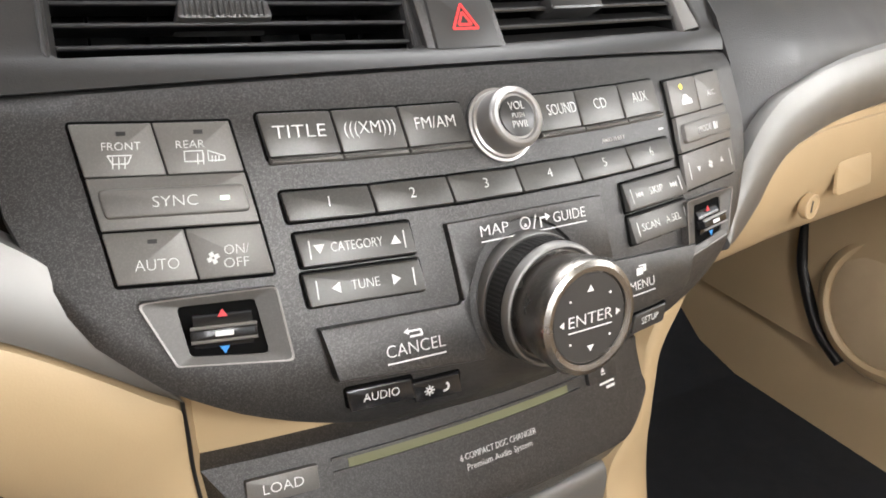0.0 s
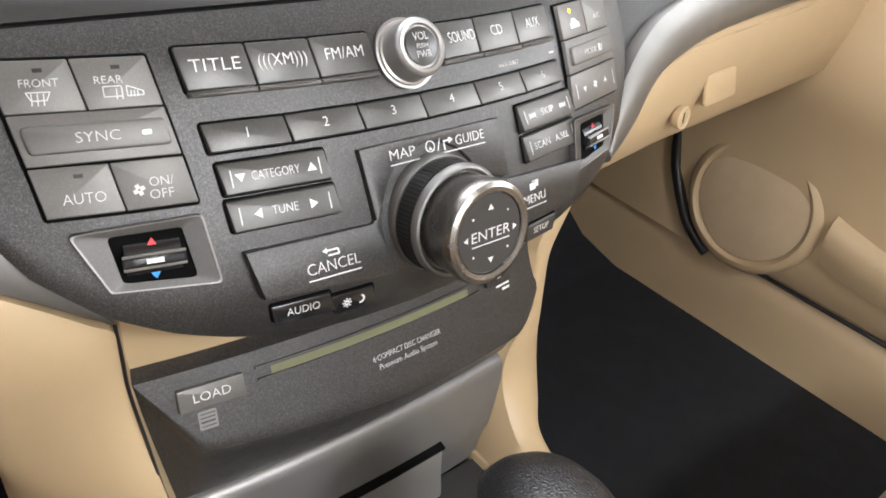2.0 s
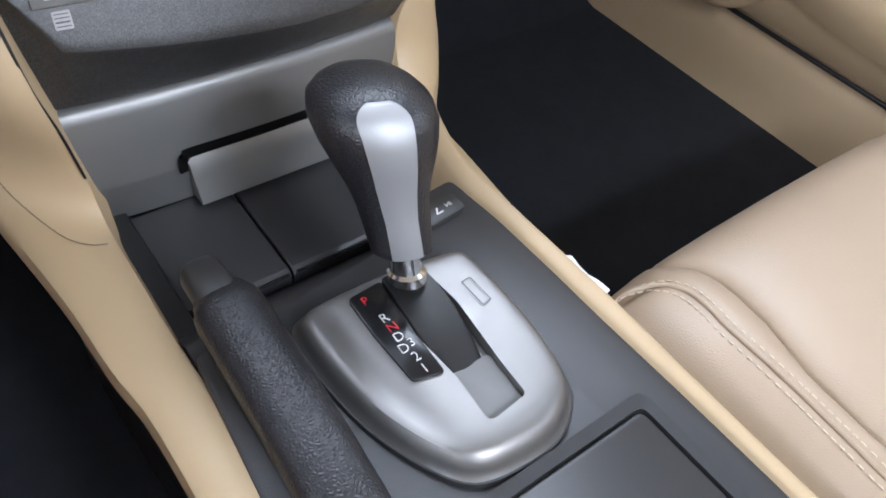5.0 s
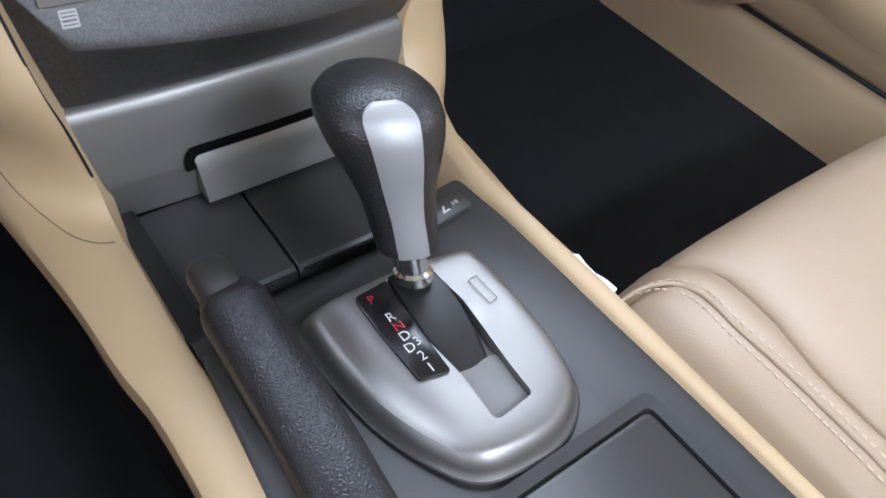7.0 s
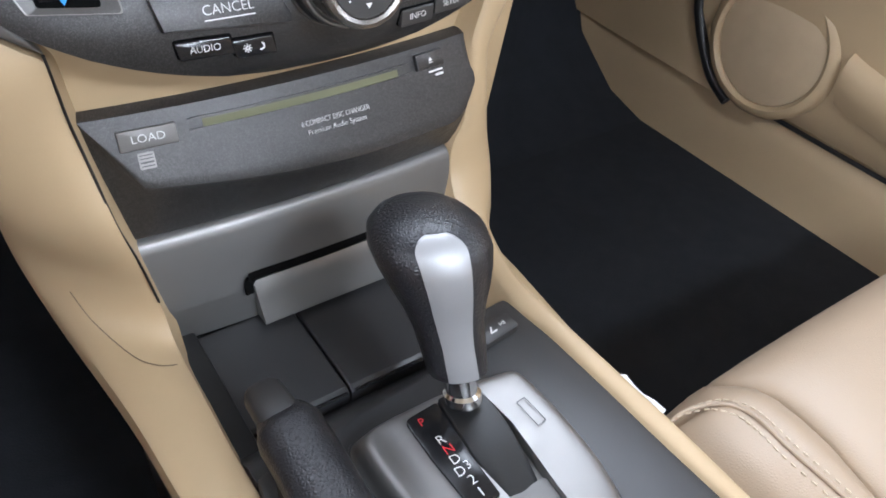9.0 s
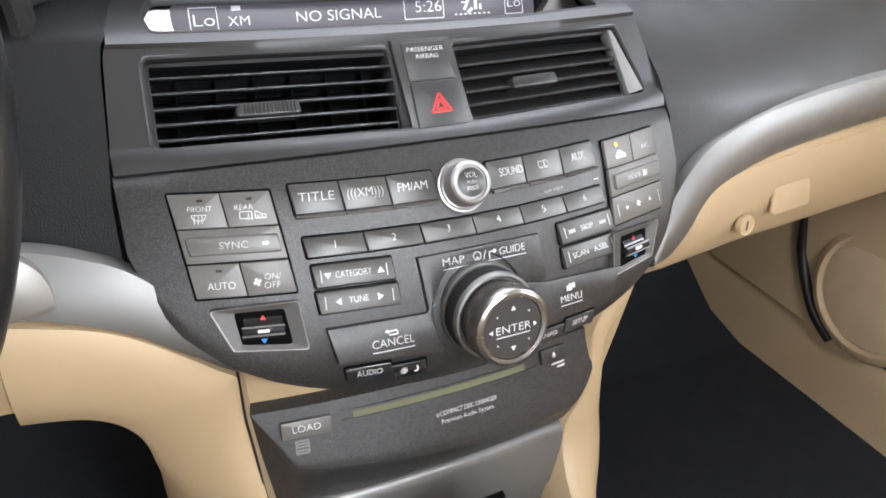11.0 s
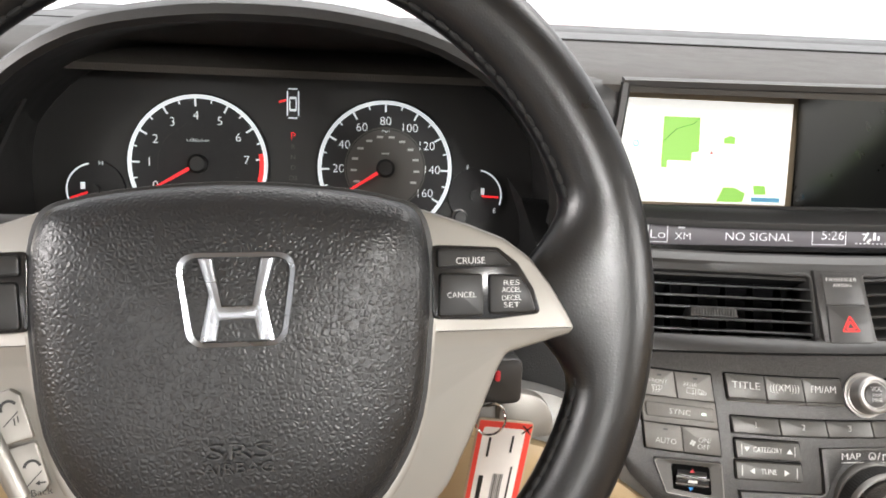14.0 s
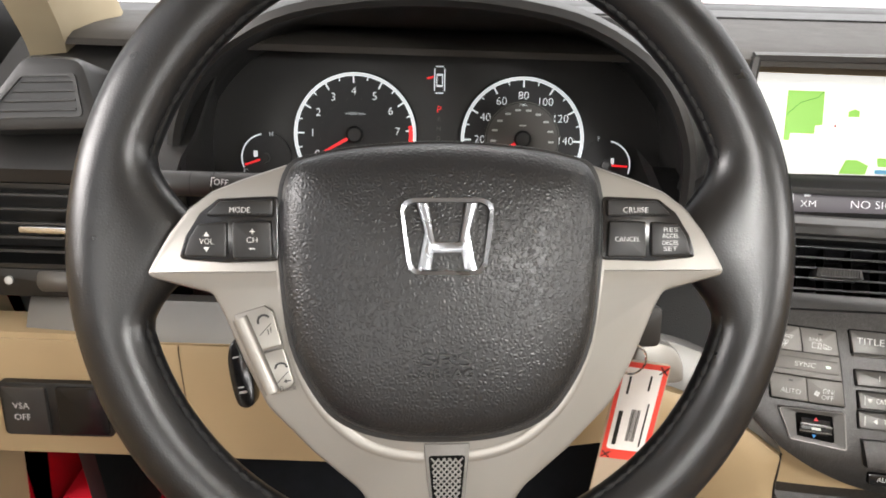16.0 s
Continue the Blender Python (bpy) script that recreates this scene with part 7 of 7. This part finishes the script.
tagged(part("white_tag", prism(tag_edge, 0.0007, 0.0, 0.0002), mat("white_plastic_film", (0.75, 0.76, 0.80), 0.35), m=Matrix.Translation((0, 0, 0.3525))), "white plastic tag tucked beside the passenger seat", "tag")
# ---- driver's side of the dashboard ----
left = thing("driver_dash_end", "dark dashboard end with two air vents", "dashboard")
rows = []
for i in range(9):
    x = -0.64 - 0.20 * i / 8
    rows.append([Vector((x, y, z)) for y, z in ((0.50, 0.84), (0.30, 0.835), (0.22, 0.80), (0.17, 0.775), (0.13, 0.765), (0.115, 0.757), (0.118, 0.745), (0.125, 0.742))])
part("ledge", shell(rows, 0.006, (0, 1, -0.5)), M_DASH, left)
mv = frame_at((-0.752, 0.150, 0.806), (1, 0.1, 0.03), (0.1, -1, 0.35))
pod_o = rounded([(-0.062, -0.028), (0.050, -0.028), (0.036, 0.030), (-0.010, 0.034)], [0.012, 0.012, 0.016, 0.02])
part("vent_pod", prism(pod_o, 0.012, 0.10, 0.008), M_DASH, left, m=mv)
up = thing("side_window_vent", "small black louvred vent at the dashboard end", "air vent")
pi_o = rounded([(-0.044, -0.017), (0.034, -0.017), (0.030, 0.017), (-0.012, 0.017)], 0.004)
pi_i = rounded([(-0.039, -0.015), (0.031, -0.015), (0.0275, 0.015), (-0.011, 0.015)], 0.004)
part("vent_rim", frame_ring(pi_o, pi_i, 0.0145, -0.008), M_SWITCH, up, m=mv)
part("vent_back", prism(pi_i, 0.0125, 0, 0), M_BLACK, up, m=mv)
for k in range(4):
    y = -0.0115 + 0.0075 * k
    x0 = -0.034 + 0.0075 * k
    part("slat", prism([(x0, y - 0.0006), (0.029, y - 0.0006), (0.029, y + 0.0016), (x0 + 0.002, y + 0.0016)], 0.0142, -0.0115, 0.0004), M_DASH_SMOOTH, up, m=mv)
low = thing("driver_air_vent", "black louvred driver's air vent with chrome tab", "air vent")
mlv = frame_at((-0.745, 0.118, 0.7075), (1, 0, 0), (0, -1, 0.12))
part("vent_frame", frame_ring(rounded([(-0.09, -0.036), (0.072, -0.036), (0.072, 0.036), (-0.09, 0.036)], 0.004), rounded([(-0.086, -0.032), (0.066, -0.032), (0.066, 0.032), (-0.086, 0.032)], 0.003), 0.004, 0.05), M_BLACK, low, m=mlv)
part("vent_back", prism([(-0.088, -0.034), (0.07, -0.034), (0.07, 0.034), (-0.088, 0.034)], -0.045, 0.047, 0), M_BLACK, low, m=mlv)
for k in range(5):
    part("slat", rail([(-0.086, 0, 0), (0.066, 0, 0)], [(0.0010, 0.009), (0.0013, 0), (0.0008, -0.008), (-0.0008, -0.008), (-0.0013, 0), (-0.0010, 0.009)]), M_DASH_SMOOTH, low, m=mlv @ Matrix.Translation((0, -0.024 + 0.012 * k, -0.008)) @ Matrix.Rotation(-0.2, 4, "X"))
part("vent_tab", prism(rounded([(-0.030, -0.003), (0.018, -0.003), (0.018, 0.003), (-0.030, 0.003)], 0.0025), 0.004, 0.01, 0.0015), M_CHROME, low, "ribbed chrome tab", m=moved(mlv, 0, -0.003, 0))
dimmer = thing("dimmer_panel", "black panel with ribbed dimmer wheel", "switch panel")
part("panel", prism(rounded([(-0.09, -0.012), (0.072, -0.012), (0.072, 0.0125), (-0.09, 0.0125)], 0.002), 0.003, 0.03, 0.001), M_BLACK, dimmer, m=moved(mlv, 0, -0.0495))
part("dimmer_wheel", lathe([(0.010, -0.014), (0.0115, -0.012), (0.0115, 0.012), (0.010, 0.014)], 40), M_GREY, dimmer, "ribbed grey wheel", m=moved(mlv, -0.005, -0.0475, -0.004) @ Matrix.Rotation(math.pi / 2, 4, "Y"))
part("indicator", lathe([(0.0035, 0), (0.0035, 0.0035), (0.002, 0.0045), (0, 0.0045)], 20), M_PRINT, dimmer, "round pale light", m=moved(mlv, -0.043, -0.047, 0.002))

switches = thing("switch_panel", "black switch pocket in the tan knee panel", "switch panel")
mk = frame_at((-0.756, 0.0885, 0.548), (1, 0.02, 0), (0, -1, 0.1))
part("pocket", prism(rounded([(-0.050, -0.026), (0.046, -0.026), (0.046, 0.026), (-0.050, 0.026)], 0.005), 0.003, 0.02, 0.001), M_BLACK, switches, m=mk)
ob = part("vsa_switch", prism(rounded([(-0.046, -0.023), (-0.008, -0.023), (-0.008, 0.023), (-0.046, 0.023)], 0.003), 0.007, 0, 0.0015), M_SWITCH, switches, m=mk)
lettering("VSA", 0.0085, moved(mk, -0.030, 0.005, 0.0072), M_PRINT, ob, width=0.014)
lettering("OFF", 0.0085, moved(mk, -0.030, -0.006, 0.0072), M_PRINT, ob, width=0.014)
part("blank_switch", prism(rounded([(0.000, -0.023), (0.043, -0.023), (0.043, 0.023), (0.000, 0.023)], 0.003), 0.005, 0, 0.001), M_GLOSS, switches, m=mk)

# ignition, key and sale tag
ign = thing("ignition_switch", "black ignition switch with inserted key fob", "ignition")
mi = frame_at((-0.288, 0.035, 0.682), (1, 0, 0), (0.15, -1, 0.25))
part("ignition_ring", lathe([(0.022, -0.05), (0.022, 0.0), (0.019, 0.004), (0.014, 0.004), (0.014, -0.05)], 32, False), M_BLACK, ign, m=mi)
part("key_fob", prism(rounded([(-0.010, -0.014), (0.016, -0.014), (0.016, 0.016), (-0.010, 0.016)], 0.006), 0.020, -0.008, 0.003), M_SWITCH, ign, m=mi)
part("fob_button", prism(rounded([(-0.003, 0.002), (0.0005, 0.002), (0.0005, 0.009), (-0.003, 0.009)], 0.0015), 0.021, -0.019, 0.0006), M_RED, ign, "red alarm button", m=mi)
part("key_ring", tube([Vector((-0.290 + 0.010 * math.cos(a), 0.010, 0.665 + 0.012 * math.sin(a))) for a in [2 * math.pi * k / 24 for k in range(25)]], 0.0008, 6), M_CHROME, ign)
tag = thing("key_tag", "red and white paper key tag in a clear sleeve", "tag")
mt_ = frame_at((-0.2835, 0.010, 0.617), (1, 0.1, -0.14), (0.05, -1, 0.12))
part("sleeve", prism(rounded([(-0.0185, -0.080), (0.0185, -0.080), (0.0185, 0.044), (-0.0185, 0.044)], 0.003), 0.0008, 0.0008, 0.0002), mat("clear_tan_sleeve", (0.45, 0.36, 0.27), 0.12, 0, 0, 0, 0.05, 40, coat=0.5), tag, m=mt_)
part("red_card", prism([(-0.0175, -0.036), (0.0175, -0.036), (0.0175, 0.043), (-0.0175, 0.043)], 0.0014, -0.0009, 0), mat("red_card", (0.75, 0.06, 0.04), 0.45, 0, 0, 0, 0.05, 40), tag, m=mt_)
part("white_label", prism(rounded([(-0.0145, -0.028), (0.0135, -0.028), (0.0135, 0.039), (-0.0145, 0.039)], 0.003), 0.0017, -0.0015, 0), mat("white_label_paper", (0.78, 0.74, 0.70), 0.6), tag, m=mt_)
icons("print_bar", [bar(-0.002 + 0.0012 * k, -0.020, -0.002 + 0.0012 * k, 0.006, (0.0004, 0.0008, 0.0005)[k % 3]) for k in range(6)] + [bar(-0.010, -0.024, -0.010, 0.004, 0.003), bar(0.009, -0.024, 0.009, 0.012, 0.0012), bar(-0.009, 0.018, -0.009, 0.032, 0.0016), bar(0.006, 0.022, 0.006, 0.034, 0.0014)], moved(mt_, 0, 0, 0.0019), M_BLACK, tag)
icons("cross_mark", [bar(0.011, 0.036, 0.017, 0.042, 0.0009), bar(0.011, 0.042, 0.017, 0.036, 0.0009), bar(-0.017, -0.035, -0.011, -0.030, 0.0009), bar(-0.017, -0.030, -0.011, -0.035, 0.0009)], moved(mt_, 0, 0, 0.0021), M_BLACK, tag)
# rounded end of the driver's silver strip beside the column
part("end_cover", prism(closed_curve([(-0.021, -0.014), (0.014, -0.016), (0.018, -0.006), (0.012, 0.010), (0.000, 0.017), (-0.020, 0.016)], 5), 0.004, 0.02, 0.003), M_CHAMP, trim_l, "rounded satin end cover", m=frame_at((-0.248, 0.076, 0.622), (1, 0.05, 0), (0.05, -1, 0.25)))

# ---- windscreen surround, roof, car body and showroom ----
def pillar(s):
    P = smooth_curve([(s * 0.79, 0.44, 0.74), (s * 0.80, 0.37, 0.80), (s * 0.80, 0.29, 0.88), (s * 0.76, 0.13, 1.01), (s * 0.66, -0.08, 1.17)], 6)
    return rail(P, [(0.065, -0.02), (0.06, 0.012), (0.03, 0.026), (-0.03, 0.026), (-0.06, 0.012), (-0.065, -0.02)], up=(-s * 0.5, -0.6, 0.6))
tagged(part("pillar_left", pillar(-1), M_PILLAR), "beige windscreen pillar trim", "pillar", kind="structure")
tagged(part("pillar_right", pillar(1), M_PILLAR), "beige windscreen pillar trim", "pillar", kind="structure")
roof_rows = [[Vector((x, y, 1.235 - 0.10 * (x / 0.7) ** 2 - 0.06 * ((y + 0.8) / 0.9) ** 2)) for x in (-0.68, -0.4, 0, 0.4, 0.68)] for y in (0.02, -0.3, -0.8, -1.3, -1.75)]
tagged(part("headliner", shell(roof_rows, 0.04, (0, 0, 1)), M_HEADLINER), "light beige fabric headliner", "headliner", kind="structure")
for s in (-1, 1):
    tagged(part("pillar_middle", prism([(-0.09, 0.1), (0.09, 0.1), (0.05, 1.16), (-0.05, 1.16)], 0.03, 0.03, 0.005), M_HEADLINER, m=frame_at((s * 0.74, -0.85, 0), (0, 1, 0), (-s, 0, 0))), "beige middle pillar trim", "pillar", kind="structure")
tagged(part("rear_bench", prism([(-0.75, 0.1), (0.75, 0.1), (0.72, 0.85), (-0.72, 0.85)], 0.10, 0.02, 0.02), M_LEATHER, m=frame_at((0, -1.7, 0), (1, 0, 0), (0, 1, 0.1))), "tan leather rear bench behind the front seats", "seat back", kind="structure")
dseat = thing("driver_seat", "tan leather driver's seat behind the wheel", "car seat")
rows = []
for t in [i / 6 for i in range(7)]:
    y, z = -0.76 - 0.24 * t, 0.32 + 0.50 * t
    rows.append([Vector((x - 0.82, y + dy, z)) for x, dy in ((0.15, 0), (0.17, 0.06), (0.24, 0.05), (0.4, 0.03), (0.56, 0.05), (0.63, 0.06), (0.65, 0), (0.62, -0.09), (0.18, -0.09))])
part("backrest", loft(rows, ring=True, cap=True), M_LEATHER, dseat)
part("cushion", prism(rounded([(-0.67, -0.80), (-0.20, -0.80), (-0.20, -0.28), (-0.67, -0.28)], 0.04), 0.33, -0.10, 0.04), M_LEATHER, dseat)
tagged(part("kick_panel_left", prism([(0.30, 0.08), (0.70, 0.08), (0.70, 0.78), (0.30, 0.78), (0.22, 0.60), (0.26, 0.40)], 0.01, 0.01, 0.002), M_BLACK, m=frame_at((-0.845, 0, 0), (0, 1, 0), (1, 0, 0))), "black side trim of the driver's footwell", "kick panel", kind="structure")
# unseen closed door, added to keep side light off the knee panel and rail
driver_door_block = thing("driver_door_block", "unseen tan door panel added to block light from the driver's side", "car door")
part("door_card", loft([[Vector((x, y, z)) for x, z in ((-0.93, 0.20), (-0.90, 0.26), (-0.885, 0.42), (-0.86, 0.56), (-0.875, 0.62), (-0.91, 0.84), (-0.96, 0.84), (-0.99, 0.5), (-0.98, 0.20))] for y in (0.22, 0.0, -0.4, -0.82)], ring=True, cap=True), M_BEIGE, driver_door_block)
part("armrest", prism(rounded([(-0.90, -0.70), (-0.80, -0.70), (-0.80, -0.25), (-0.84, -0.15), (-0.90, -0.15)], 0.02), 0.56, -0.52, 0.008), M_BEIGE, driver_door_block)
tagged(part("mirror_sail", prism([(0.24, 0.76), (0.52, 0.76), (0.40, 0.95), (0.30, 0.95)], 0.01, 0.02, 0.004), M_BLACK, m=frame_at((-0.895, 0, 0), (0, 1, 0), (1, 0, 0))), "black trim at the front of the side window", "window trim", kind="structure")
# red bodywork by the open driver's door
M_REDPAINT = mat("red_car_paint", (0.45, 0.01, 0.02), 0.25, 0, 0, 0, 0.05, 5, coat=1.0)
body = tagged(part("door_jamb", shell([[Vector((x, y, z)) for x, z in ((-0.80, 0.10), (-0.84, 0.16), (-0.86, 0.40), (-0.875, 0.70), (-0.90, 0.80), (-0.97, 0.78), (-0.99, 0.5), (-0.97, 0.1))] for y in (0.62, 0.45, 0.36)], 0.02, (-1, 0, 0)), M_REDPAINT), "glossy red bodywork beside the dashboard", "car body", kind="structure")
tagged(part("outer_sill", shell([[Vector((x, y, z)) for x, z in ((-0.85, 0.09), (-0.86, 0.17), (-0.89, 0.20), (-0.95, 0.19), (-1.00, 0.12), (-1.01, -0.05))] for y in (0.62, 0.3, 0.0, -0.5, -1.6)], 0.02, (1, 0, -1)), M_REDPAINT), "glossy red door sill of the car", "car body", kind="structure")
tagged(part("front_wing", shell([[Vector((x, y, z)) for x, z in ((-0.93, 0.78), (-1.0, 0.74), (-1.02, 0.5), (-1.0, 0.1), (-0.95, -0.1))] for y in (0.34, 0.6, 0.95)], 0.02, (1, 0, 0)), M_REDPAINT), "red front wing outside the dashboard", "car body", kind="structure")
wing = tagged(part("bonnet", shell([[Vector((x, y, z - 0.06 * (x / 0.85) ** 2)) for y, z in ((0.98, 0.80), (1.3, 0.80), (1.7, 0.76), (2.0, 0.66))] for x in (-0.85, -0.5, 0, 0.5, 0.85)], 0.02, (0, 0, -1)), M_REDPAINT), "red bonnet ahead of the windscreen", "car body", kind="structure")
tagged(part("wiper_cowl", prism([(-0.85, 0.86), (0.85, 0.86), (0.85, 1.0), (-0.85, 1.0)], 0.805, -0.74, 0.005), M_BLACK), "black wiper cowl below the windscreen", "cowl", kind="structure")

# white surface with a glow of its own, standing in for the showroom's light
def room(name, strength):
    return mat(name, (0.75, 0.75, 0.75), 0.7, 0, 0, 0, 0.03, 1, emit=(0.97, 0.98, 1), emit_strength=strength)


M_WALL, M_WALL_FRONT, M_CEILING = room("glowing_showroom_wall", 0.25), room("glowing_front_wall", 1.3), room("glowing_showroom_ceiling", 0.8)
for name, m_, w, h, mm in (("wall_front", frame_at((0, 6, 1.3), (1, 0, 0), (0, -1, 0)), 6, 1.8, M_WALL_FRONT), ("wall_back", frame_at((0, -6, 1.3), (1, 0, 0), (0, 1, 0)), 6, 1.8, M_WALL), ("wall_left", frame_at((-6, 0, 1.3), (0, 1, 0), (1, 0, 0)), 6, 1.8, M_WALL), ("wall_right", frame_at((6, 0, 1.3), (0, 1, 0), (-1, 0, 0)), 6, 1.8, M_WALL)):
    tagged(part(name, prism([(-w, -h), (w, -h), (w, h), (-w, h)], 0.0, 0.1, 0), mm, m=m_), "white showroom wall outside the car, glowing by itself", "wall", kind="structure")
tagged(part("ceiling", prism([(-6, -6), (6, -6), (6, 6), (-6, 6)], 3.2, -3.1, 0), M_CEILING), "white showroom ceiling, glowing by itself", "ceiling", kind="structure")
tagged(part("ground", prism([(-6, -6), (6, -6), (6, 6), (-6, 6)], -0.35, 0.45, 0), mat("grey_showroom_floor", (0.35, 0.35, 0.35), 0.4, 0, 0.05, 5, 0.1, 2)), "grey showroom floor", "ground", kind="structure")
